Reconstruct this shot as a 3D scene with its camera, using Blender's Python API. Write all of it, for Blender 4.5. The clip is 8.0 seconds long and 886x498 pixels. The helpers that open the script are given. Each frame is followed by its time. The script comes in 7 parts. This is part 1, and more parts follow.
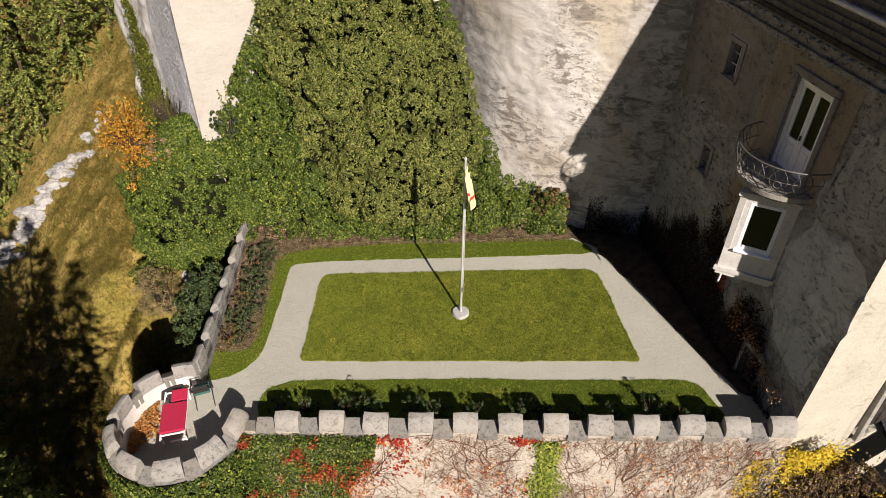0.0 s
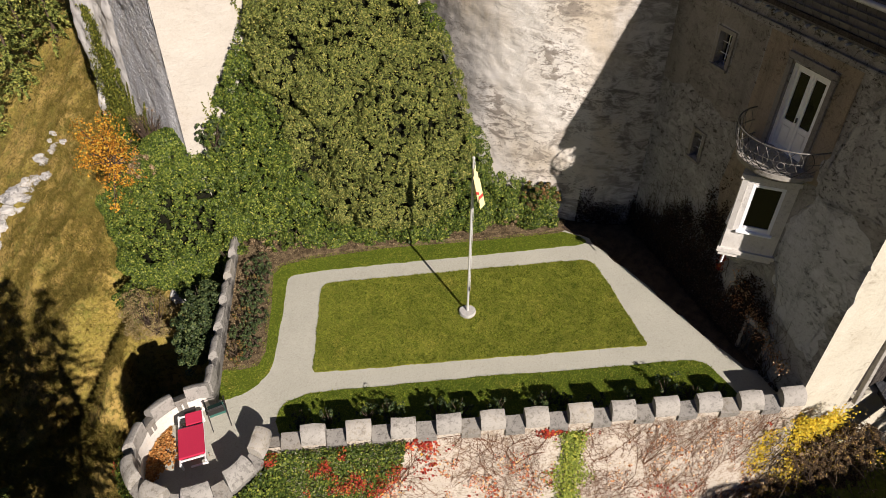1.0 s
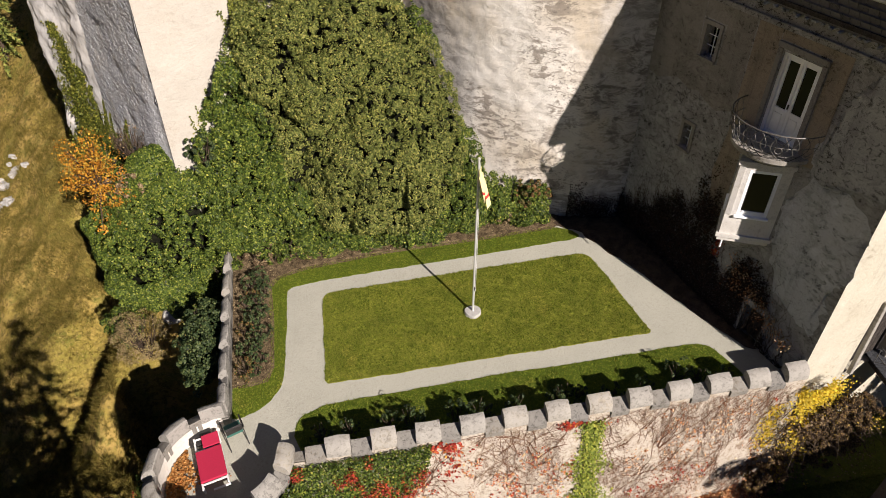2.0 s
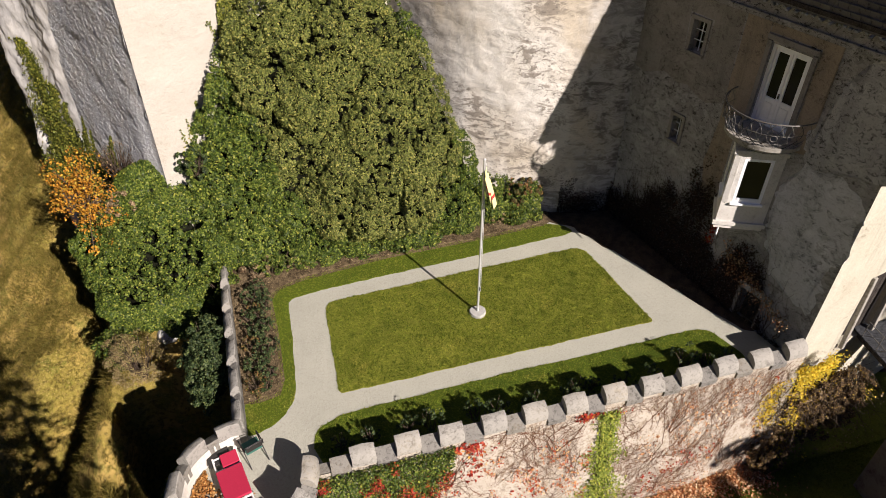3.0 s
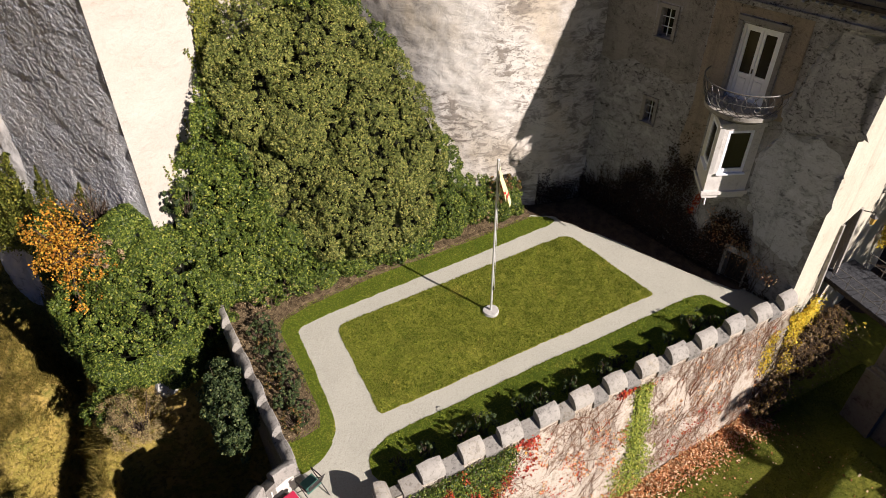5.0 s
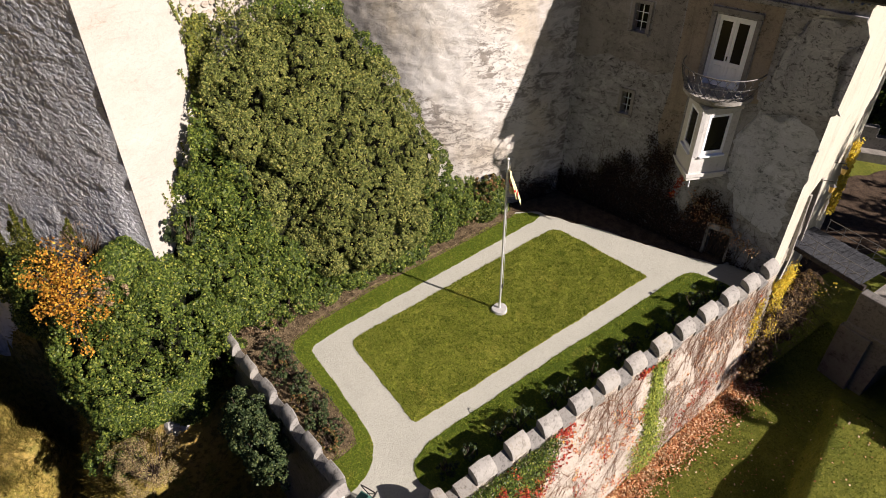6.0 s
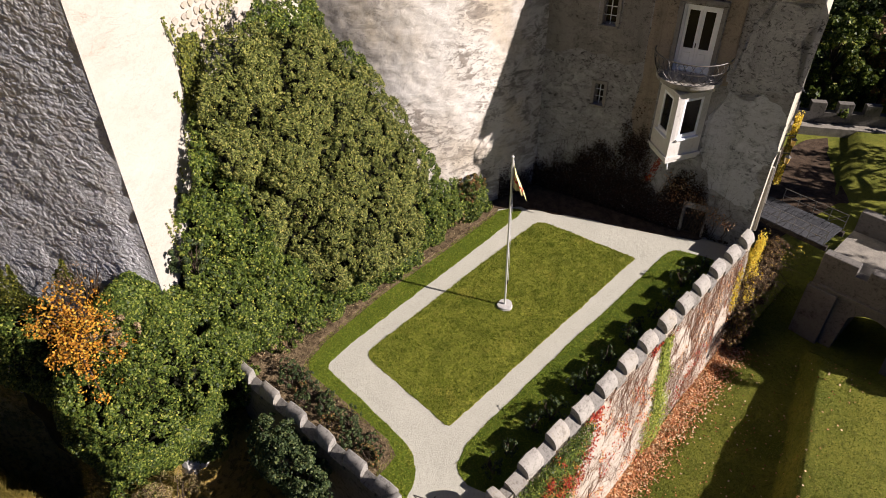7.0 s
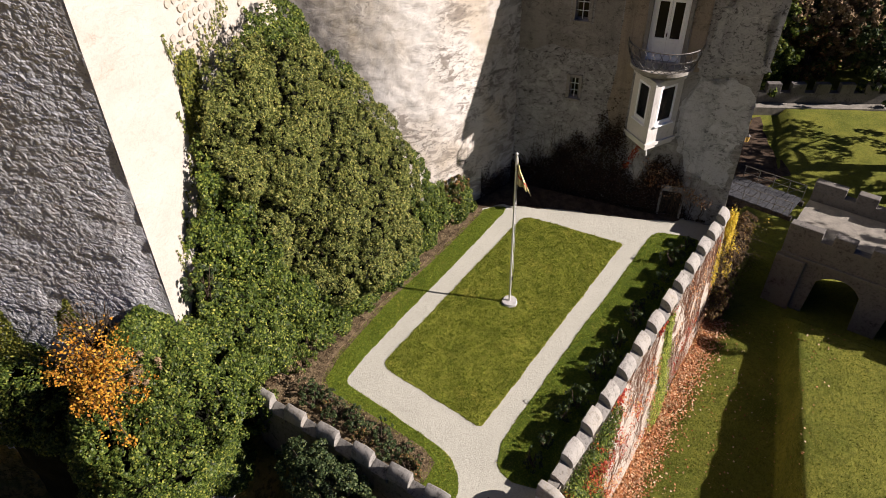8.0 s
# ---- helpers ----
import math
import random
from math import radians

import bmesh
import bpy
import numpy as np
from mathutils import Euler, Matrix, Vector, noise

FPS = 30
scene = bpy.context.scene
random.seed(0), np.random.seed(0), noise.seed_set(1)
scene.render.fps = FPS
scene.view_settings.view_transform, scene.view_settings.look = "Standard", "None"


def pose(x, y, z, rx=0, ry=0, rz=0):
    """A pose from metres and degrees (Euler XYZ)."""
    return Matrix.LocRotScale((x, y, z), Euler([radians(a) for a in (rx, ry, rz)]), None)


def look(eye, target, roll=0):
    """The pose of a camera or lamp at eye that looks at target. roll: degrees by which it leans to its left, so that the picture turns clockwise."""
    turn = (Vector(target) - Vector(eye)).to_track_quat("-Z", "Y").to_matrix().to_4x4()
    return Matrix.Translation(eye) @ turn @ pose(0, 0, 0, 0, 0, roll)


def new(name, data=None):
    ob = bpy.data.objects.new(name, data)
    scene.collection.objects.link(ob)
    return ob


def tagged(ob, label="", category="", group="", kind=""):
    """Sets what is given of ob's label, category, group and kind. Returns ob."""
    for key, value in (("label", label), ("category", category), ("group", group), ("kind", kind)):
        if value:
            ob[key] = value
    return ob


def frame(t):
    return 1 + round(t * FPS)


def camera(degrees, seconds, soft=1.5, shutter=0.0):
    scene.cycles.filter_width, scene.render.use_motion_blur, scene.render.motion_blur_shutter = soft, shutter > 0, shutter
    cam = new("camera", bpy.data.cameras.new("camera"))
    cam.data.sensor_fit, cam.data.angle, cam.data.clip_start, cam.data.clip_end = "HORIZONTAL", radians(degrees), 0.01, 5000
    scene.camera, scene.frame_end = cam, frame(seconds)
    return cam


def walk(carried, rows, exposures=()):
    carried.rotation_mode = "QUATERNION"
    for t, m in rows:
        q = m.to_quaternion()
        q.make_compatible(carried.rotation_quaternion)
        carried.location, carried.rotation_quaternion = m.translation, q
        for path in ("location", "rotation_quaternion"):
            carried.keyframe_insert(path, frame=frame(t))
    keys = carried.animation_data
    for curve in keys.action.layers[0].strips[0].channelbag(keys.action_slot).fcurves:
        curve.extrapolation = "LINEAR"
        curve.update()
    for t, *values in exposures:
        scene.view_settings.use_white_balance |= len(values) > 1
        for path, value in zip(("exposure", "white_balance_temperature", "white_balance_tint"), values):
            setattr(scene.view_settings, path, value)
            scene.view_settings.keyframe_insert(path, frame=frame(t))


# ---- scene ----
cam = camera(69.0, 8.0, soft=0.5)
PATH = [
    (0, (0.287, 0.43, 15.733), (0.225, 1.977, 14.466), -0.7),
    (0.5, (-0.639, 0.409, 15.739), (-0.621, 1.958, 14.473), -0.7),
    (1, (-1.673, 0.429, 15.751), (-1.565, 1.975, 14.486), -0.6),
    (1.5, (-2.507, 0.48, 15.765), (-2.326, 2.021, 14.504), -0.7),
    (3, (-4.863, 0.865, 15.877), (-4.478, 2.372, 14.62), -0.8),
    (3.5, (-5.554, 1.046, 15.885), (-5.109, 2.538, 14.63), -0.8),
    (4, (-6.352, 1.299, 15.885), (-5.839, 2.771, 14.632), -0.9),
    (4.5, (-7.333, 1.653, 15.91), (-6.736, 3.096, 14.66), -0.9),
    (4.7, (-7.773, 1.887, 15.929), (-7.138, 3.313, 14.679), -1.1),
    (5.8, (-10.539, 3.369, 15.997), (-9.668, 4.673, 14.757), -0.9),
    (6, (-11.071, 3.691, 16.001), (-10.156, 4.968, 14.763), -1.0),
    (6.5, (-12.239, 4.566, 16.042), (-11.224, 5.767, 14.806), -1.1),
    (7, (-13.277, 5.505, 16.11), (-12.172, 6.625, 14.875), -1.3),
    (7.5, (-14.197, 6.506, 16.103), (-13.011, 7.542, 14.87), -1.4),
    (8, (-15.007, 7.507, 16.098), (-13.749, 8.461, 14.87), -1.6),
]
walk(cam, [(t, look(eye, target, roll)) for t, eye, target, roll in PATH], [(0.0, 0.57, 6270.0, 18.5), (8.0, 0.87, 6150.0, 22.5)])

# ---- world, sun ----
SUN_AZ = Vector((0.459, -0.889, 0.0)).normalized()
SUN_EL = radians(31.0)
world = bpy.data.worlds.new("sky")
scene.world = world
world.use_nodes = True
wn = world.node_tree
sky = wn.nodes.new("ShaderNodeTexSky")
sky.sky_type = 'NISHITA'
sky.sun_disc = False
sky.ozone_density = 3.0
sky.sun_elevation = SUN_EL
sky.sun_rotation = math.atan2(SUN_AZ.x, SUN_AZ.y)
deep = wn.nodes.new("ShaderNodeMix")                # a deep clear autumn blue
deep.data_type, deep.blend_type = 'RGBA', 'MULTIPLY'
deep.inputs["Factor"].default_value = 1.0
deep.inputs["B"].default_value = (0.62, 0.90, 1.60, 1)
wn.links.new(sky.outputs[0], deep.inputs["A"])
wn.links.new(deep.outputs["Result"], wn.nodes["Background"].inputs[0])
wn.nodes["Background"].inputs[1].default_value = 0.0098
sun_data = bpy.data.lights.new("sun", 'SUN')
sun_data.energy = 5.0
sun_data.angle = radians(0.5)
sun_data.color = (1.0, 0.91, 0.765)
sun = new("sun", sun_data)
to_sun = SUN_AZ * math.cos(SUN_EL) + Vector((0, 0, math.sin(SUN_EL)))
sun.matrix_world = look(to_sun * 60, (0, 0, 0))

# ---- numeric noise ----


def hash3(i, j, k, seed):
    h = (i * 374761393 + j * 668265263 + k * 2147483647 + seed * 974634277) & 0xFFFFFFFF
    h = ((h ^ (h >> 13)) * 1274126177) & 0xFFFFFFFF
    return ((h ^ (h >> 16)) & 0xFFFF) / 65535.0


def vnoise(p, scale, seed=0):
    """Smooth value noise in -1..1 at the points p (n, 3)."""
    q = np.asarray(p, float) * scale
    i = np.floor(q).astype(np.int64)
    f = q - i
    f = f * f * (3 - 2 * f)
    out = np.zeros(len(q))
    for a in (0, 1):
        for b in (0, 1):
            for c in (0, 1):
                w = (f[:, 0] if a else 1 - f[:, 0]) * (f[:, 1] if b else 1 - f[:, 1]) * (f[:, 2] if c else 1 - f[:, 2])
                out += w * hash3(i[:, 0] + a, i[:, 1] + b, i[:, 2] + c, seed)
    return out * 2 - 1


def fbm(p, scale, seed=0, octaves=3):
    return sum(vnoise(p, scale * 2 ** o, seed + o) * 0.5 ** o for o in range(octaves))


def smooth(a, b, x):
    t = np.clip((x - a) / (b - a), 0, 1)
    return t * t * (3 - 2 * t)


def knots(x, table):
    """Straight interpolation through (x, value) pairs."""
    return np.interp(x, [a for a, _ in table], [b for _, b in table])


# ---- materials ----


class Mat:
    """A node material with a few short-hands."""

    def __init__(self, name, rough=0.8, metal=0.0, spec=0.5):
        self.m = bpy.data.materials.new(name)
        self.m.use_nodes = True
        self.t = self.m.node_tree
        self.b = self.t.nodes["Principled BSDF"]
        self.b.inputs["Roughness"].default_value = rough
        self.b.inputs["Metallic"].default_value = metal
        self.b.inputs["Specular IOR Level"].default_value = spec
        self.geo = self.t.nodes.new("ShaderNodeNewGeometry")

    def node(self, kind, **values):
        n = self.t.nodes.new(kind)
        for k, v in values.items():
            n.inputs[k].default_value = v
        return n

    def pos(self, sx=1.0, sy=1.0, sz=1.0):
        n = self.t.nodes.new("ShaderNodeVectorMath")
        n.operation = 'MULTIPLY'
        n.inputs[1].default_value = (sx, sy, sz)
        self.t.links.new(self.geo.outputs["Position"], n.inputs[0])
        return n.outputs[0]

    def noise(self, scale, detail=4.0, rough=0.6, stretch=(1, 1, 1), twist=0.0):
        n = self.node("ShaderNodeTexNoise", Scale=scale, Detail=detail, Roughness=rough, Distortion=twist)
        self.t.links.new(self.pos(*stretch), n.inputs["Vector"])
        return n.outputs["Fac"]

    def voronoi(self, scale, feature='F1', stretch=(1, 1, 1)):
        n = self.node("ShaderNodeTexVoronoi", Scale=scale)
        n.feature = feature
        self.t.links.new(self.pos(*stretch), n.inputs["Vector"])
        return n.outputs["Distance"]

    def ramp(self, fac, stops):
        n = self.t.nodes.new("ShaderNodeValToRGB")
        el = n.color_ramp.elements
        while len(el) < len(stops):
            el.new(0.5)
        for e, (p, c) in zip(el, stops):
            e.position = p
            e.color = (*c, 1) if len(c) == 3 else c
        self.t.links.new(fac, n.inputs[0])
        return n.outputs[0]

    def mask(self, fac, lo, hi):
        return self.ramp(fac, [(lo, (0, 0, 0)), (hi, (1, 1, 1))])

    def mix(self, fac, a, b, mode='MIX'):
        n = self.t.nodes.new("ShaderNodeMix")
        n.data_type = 'RGBA'
        n.blend_type = mode
        for value, s in ((fac, n.inputs["Factor"]), (a, n.inputs["A"]), (b, n.inputs["B"])):
            if isinstance(value, (int, float)):
                s.default_value = value
            elif isinstance(value, tuple):
                s.default_value = (*value, 1)
            else:
                self.t.links.new(value, s)
        return n.outputs["Result"]

    def island(self):
        return self.geo.outputs["Random Per Island"]

    def object_random(self):
        return self.t.nodes.new("ShaderNodeObjectInfo").outputs["Random"]

    def math(self, op, a, b):
        n = self.t.nodes.new("ShaderNodeMath")
        n.operation = op
        for value, s in ((a, n.inputs[0]), (b, n.inputs[1])):
            if isinstance(value, (int, float)):
                s.default_value = value
            else:
                self.t.links.new(value, s)
        return n.outputs[0]

    def color(self, c):
        if isinstance(c, tuple):
            self.b.inputs["Base Color"].default_value = (*c, 1)
        else:
            self.t.links.new(c, self.b.inputs["Base Color"])
        return self

    def rough(self, fac, lo, hi):
        self.t.links.new(self.ramp(fac, [(0.2, (lo,) * 3), (0.8, (hi,) * 3)]), self.b.inputs["Roughness"])
        return self

    def bump(self, *layers):
        """layers: (height, strength, distance in metres)"""
        last = None
        for h, strength, dist in layers:
            n = self.node("ShaderNodeBump", Strength=strength, Distance=dist)
            self.t.links.new(h, n.inputs["Height"])
            if last is not None:
                self.t.links.new(last, n.inputs["Normal"])
            last = n.outputs[0]
        self.t.links.new(last, self.b.inputs["Normal"])
        return self


def plaster(name, light, mid, dark, patch, scour=0.5, bump=0.5, streak=True):
    """Weathered lime plaster: broad tone changes, brushed strokes, scoured fields of rough render, fine grain, runs of dirt."""
    k = Mat(name, 0.92, 0, 0.2)
    broad = k.noise(0.33, 5, 0.6)
    blot = k.noise(0.8, 12, 0.66, (1, 1, 1.25), 0.6)
    stroke = k.noise(2.3, 12, 0.68, (1, 1, 1.6), 1.1)
    speck = k.noise(6.5, 9, 0.74, (1, 1, 1.3), 0.8)
    grain = k.noise(45, 4, 0.7)
    c = k.ramp(broad, [(0.36, dark), (0.46, mid), (0.56, light), (0.68, mid)])
    c = k.mix(k.math('MULTIPLY', k.mask(blot, 0.50, 0.55), 0.85), c, patch)
    c = k.mix(k.math('MULTIPLY', k.mask(blot, 0.45, 0.39), 0.6), c, mid)
    field = k.mask(k.noise(0.5, 5, 0.6), scour, scour + 0.12)
    worn = k.math('MULTIPLY', field, k.mask(stroke, 0.50, 0.55))
    c = k.mix(k.math('MULTIPLY', worn, 0.75), c, tuple(v * 0.8 for v in dark))
    c = k.mix(k.math('MULTIPLY', k.mask(speck, 0.54, 0.62), 0.45), c, tuple(v * 0.8 for v in dark))
    c = k.mix(k.math('MULTIPLY', k.mask(speck, 0.45, 0.37), 0.45), c, tuple(min(0.85, v * 1.15) for v in light))
    if streak:
        run = k.mask(k.noise(1.3, 6, 0.7, (1, 1, 0.07)), 0.56, 0.72)
        c = k.mix(k.math('MULTIPLY', run, 0.4), c, tuple(v * 0.5 for v in dark))
    c = k.mix(0.2, c, k.ramp(grain, [(0.3, (0.1, 0.1, 0.1)), (0.7, (0.9, 0.9, 0.9))]), 'OVERLAY')
    return k.color(c).bump((broad, 0.3, 0.06), (blot, bump * 0.7, 0.05), (stroke, bump, 0.035), (speck, bump * 0.6, 0.012), (grain, 0.3, 0.004)).m


def tower_mat():
    """Old lime render: cream and ochre fields, drawn-out trowel strokes; grey weathering and turned-away shade
    westward, castle shade eastward, put into the colour.
    """
    k = Mat("tower_plaster", 0.92, 0, 0.2)
    broad = k.noise(0.28, 4, 0.6, (1, 1, 0.8))
    stroke = k.noise(1.5, 11, 0.70, (1, 1, 2.1), 0.9)
    fine = k.noise(6.0, 9, 0.74, (1, 1, 1.9), 0.8)
    sep = k.t.nodes.new("ShaderNodeSeparateXYZ")
    k.t.links.new(k.geo.outputs["Position"], sep.inputs[0])
    c = k.ramp(broad, [(0.38, (0.54, 0.48, 0.385)), (0.48, (0.64, 0.60, 0.53)), (0.58, (0.70, 0.675, 0.62)), (0.70, (0.57, 0.525, 0.45))])
    field = k.mask(k.noise(0.42, 4, 0.6), 0.40, 0.56)
    c = k.mix(k.math('MULTIPLY', k.math('MULTIPLY', field, k.mask(stroke, 0.505, 0.55)), 0.85), c, (0.24, 0.21, 0.175))
    c = k.mix(k.math('MULTIPLY', k.math('MULTIPLY', field, k.mask(fine, 0.535, 0.59)), 0.75), c, (0.15, 0.135, 0.115))
    # greyer westward: weathering, plus painted shade where the round turns from the sun
    west = k.math('MULTIPLY', k.math('SUBTRACT', 2.6, sep.outputs[0]), 0.30)
    wash = k.mask(k.math('ADD', west, k.math('MULTIPLY', k.math('SUBTRACT', k.noise(0.9, 7, 0.7, (1, 1, 0.35)), 0.5), 2.2)), 0.25, 0.85)
    grey = k.ramp(k.noise(2.6, 8, 0.75, (1, 1, 0.8)), [(0.36, (0.13, 0.127, 0.125)), (0.5, (0.30, 0.295, 0.285)), (0.64, (0.42, 0.405, 0.38))])
    c = k.mix(k.math('MULTIPLY', wash, 0.85), c, grey)
    # darker eastward: the castle's shadow on the tower painted into the render
    castle_shade = k.math('ADD', k.math('MULTIPLY', k.math('SUBTRACT', sep.outputs[0], 4.4), 0.5), k.math('MULTIPLY', k.math('SUBTRACT', k.noise(0.8, 8, 0.7, (1, 1, 0.6), 0.6), 0.5), 2.0))
    c = k.mix(k.math('MULTIPLY', k.mask(castle_shade, 0.35, 0.9), 0.7), c, k.ramp(stroke, [(0.42, (0.44, 0.435, 0.43)), (0.5, (0.24, 0.235, 0.23)), (0.58, (0.12, 0.117, 0.115))]))
    return k.color(c).bump((stroke, 0.8, 0.05), (fine, 0.6, 0.015), (k.noise(45, 4, 0.7), 0.3, 0.004)).m


M = {}
M["tower_plaster"] = tower_mat()
# greyer and bluer than south_plaster: the west wall's shade is partly in these tones
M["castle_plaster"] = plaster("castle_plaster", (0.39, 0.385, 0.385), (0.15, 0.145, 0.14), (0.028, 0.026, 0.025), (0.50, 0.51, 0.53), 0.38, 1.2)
M["pale_coat"] = plaster("pale_coat", (0.58, 0.595, 0.63), (0.36, 0.37, 0.40), (0.10, 0.10, 0.105), (0.50, 0.515, 0.55), 0.42, 0.9)
M["dark_coat"] = plaster("dark_coat", (0.54, 0.545, 0.56), (0.20, 0.20, 0.205), (0.075, 0.074, 0.074), (0.17, 0.171, 0.174), 0.30, 1.0)
M["tan_coat"] = plaster("tan_coat", (0.30, 0.255, 0.205), (0.23, 0.19, 0.148), (0.085, 0.072, 0.06), (0.26, 0.223, 0.18), 0.52, 0.6)
M["brown_coat"] = plaster("brown_coat", (0.27, 0.255, 0.237), (0.195, 0.182, 0.167), (0.075, 0.068, 0.062), (0.32, 0.31, 0.295), 0.48, 0.9)
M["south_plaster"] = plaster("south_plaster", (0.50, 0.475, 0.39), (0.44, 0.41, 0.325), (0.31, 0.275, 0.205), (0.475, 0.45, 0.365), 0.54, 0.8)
M["keep_plaster"] = plaster("keep_plaster", (0.455, 0.428, 0.375), (0.425, 0.39, 0.33), (0.33, 0.285, 0.225), (0.46, 0.435, 0.385), 0.60, 0.9, False)


def rubble_mat():
    """Bare rubble masonry: knobbly stones, dark flecks for crumbled mortar and pit shade, skylight's grey-blue put into
    the tone.
    """
    k = Mat("rubble_stone", 0.92, 0, 0.2)
    broad = k.noise(0.45, 6, 0.65)
    stone = k.noise(5.0, 8, 0.75, (1, 1, 1.5))
    fine = k.noise(16, 8, 0.8, (1, 1, 1.4))
    grain = k.noise(40, 3, 0.7)
    # blue of the skylight on this side is mixed into the stone colours
    c = k.ramp(broad, [(0.3, (0.30, 0.315, 0.35)), (0.5, (0.40, 0.41, 0.43)), (0.7, (0.45, 0.44, 0.42))])
    c = k.mix(k.math('MULTIPLY', k.mask(k.noise(0.8, 5, 0.7), 0.50, 0.60), 0.6), c, (0.33, 0.275, 0.21))
    c = k.mix(k.math('MULTIPLY', k.mask(stone, 0.50, 0.60), 0.6), c, (0.19, 0.175, 0.155))
    c = k.mix(k.math('MULTIPLY', k.mask(stone, 0.45, 0.37), 0.6), c, (0.54, 0.55, 0.56))
    c = k.mix(k.math('MULTIPLY', k.mask(fine, 0.53, 0.60), 0.7), c, (0.12, 0.12, 0.125))
    c = k.mix(0.2, c, k.ramp(grain, [(0.3, (0.1, 0.1, 0.1)), (0.7, (0.9, 0.9, 0.9))]), 'OVERLAY')
    return k.color(c).bump((stone, 0.15, 0.03), (fine, 0.6, 0.02), (grain, 0.3, 0.005)).m


def cliff_mat():
    """Pale smooth cliff face: grey wash, thin dark cracks, warm stains."""
    k = Mat("cliff_rock", 0.92, 0, 0.2)
    a = k.noise(0.7, 7, 0.65, (1, 1, 0.7))
    b = k.noise(3.2, 9, 0.75, (1, 1, 0.8), 0.6)
    c = k.ramp(a, [(0.36, (0.36, 0.355, 0.345)), (0.5, (0.52, 0.51, 0.49)), (0.66, (0.60, 0.575, 0.53))])
    c = k.mix(k.math('MULTIPLY', k.mask(b, 0.52, 0.62), 0.6), c, (0.24, 0.23, 0.215))
    return k.color(c).bump((a, 0.4, 0.1), (b, 0.6, 0.04), (k.noise(18, 6, 0.75), 0.5, 0.012)).m


def stone_mat(name, light, dark, lichen, scale=2.2):
    k = Mat(name, 0.9, 0, 0.25)
    a = k.noise(scale, 6, 0.65)
    b = k.noise(17, 5, 0.7)
    spots = k.noise(8, 9, 0.78)
    c = k.ramp(a, [(0.34, dark), (0.52, light)])
    tint = k.ramp(k.object_random(), [(0.0, (0.74, 0.75, 0.78)), (0.5, (1, 1, 1)), (1.0, (1.1, 1.05, 0.96))])
    c = k.mix(1.0, c, tint, 'MULTIPLY')
    c = k.mix(k.math('MULTIPLY', k.mask(b, 0.52, 0.62), 0.5), c, tuple(v * 0.6 for v in dark))
    c = k.mix(k.math('MULTIPLY', k.mask(spots, 0.52, 0.66), 0.45), c, tuple(v * 0.85 for v in dark))
    c = k.mix(k.math('MULTIPLY', k.mask(spots, 0.47, 0.36), 0.6), c, lichen)
    return k.color(c).bump((a, 0.5, 0.04), (spots, 0.5, 0.02), (b, 0.5, 0.01)).m


def slate_mat():
    k = Mat("roof_slate", 0.7, 0, 0.35)
    c = k.ramp(k.math('FRACT', k.math('ADD', k.island(), k.object_random()), 0.0), [(0.0, (0.035, 0.035, 0.037)), (0.5, (0.07, 0.068, 0.068)), (1.0, (0.115, 0.108, 0.10))])
    n = k.noise(9, 8, 0.75)
    c = k.mix(k.math('MULTIPLY', k.mask(n, 0.52, 0.62), 0.6), c, (0.05, 0.046, 0.043))
    c = k.mix(k.math('MULTIPLY', k.mask(n, 0.44, 0.36), 0.5), c, (0.14, 0.135, 0.13))
    return k.color(c).bump((n, 0.3, 0.006)).m


M["rubble"] = rubble_mat()
M["cliff"] = cliff_mat()
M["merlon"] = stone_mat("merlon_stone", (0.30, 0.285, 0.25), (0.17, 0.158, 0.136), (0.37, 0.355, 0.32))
# darker than the merlons: lichen and the gaps' shade are both in it
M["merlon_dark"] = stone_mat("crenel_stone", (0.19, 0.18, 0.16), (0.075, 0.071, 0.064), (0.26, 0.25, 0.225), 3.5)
# kept dark: tree shade on bridge and far wall is partly in the stone
M["bridge_stone"] = stone_mat("bridge_stone", (0.15, 0.141, 0.127), (0.068, 0.063, 0.057), (0.175, 0.166, 0.15), 1.6)
M["tan_stone"] = stone_mat("tan_stone", (0.42, 0.375, 0.30), (0.33, 0.27, 0.20), (0.45, 0.42, 0.355), 2.5)
M["white_stone"] = stone_mat("white_stone", (0.66, 0.64, 0.595), (0.56, 0.535, 0.485), (0.64, 0.625, 0.585), 1.5)
M["grey_trim"] = stone_mat("grey_trim", (0.20, 0.19, 0.188), (0.115, 0.11, 0.108), (0.25, 0.24, 0.23), 3)


def creeper_wall_mat():
    k = Mat("creeper_wall", 0.92, 0, 0.2)
    a = k.noise(0.8, 6, 0.65)
    b = k.noise(4.2, 8, 0.75)
    f = k.noise(16, 6, 0.75)
    c = k.ramp(a, [(0.36, (0.27, 0.205, 0.15)), (0.48, (0.37, 0.315, 0.24)), (0.6, (0.44, 0.395, 0.32))])
    c = k.mix(k.math('MULTIPLY', k.mask(b, 0.51, 0.60), 0.7), c, (0.26, 0.165, 0.12))
    c = k.mix(k.math('MULTIPLY', k.mask(b, 0.47, 0.40), 0.7), c, (0.53, 0.49, 0.415))
    c = k.mix(k.math('MULTIPLY', k.mask(f, 0.53, 0.60), 0.7), c, (0.15, 0.10, 0.075))
    return k.color(c).bump((a, 0.5, 0.08), (b, 0.6, 0.03), (f, 0.6, 0.012)).m


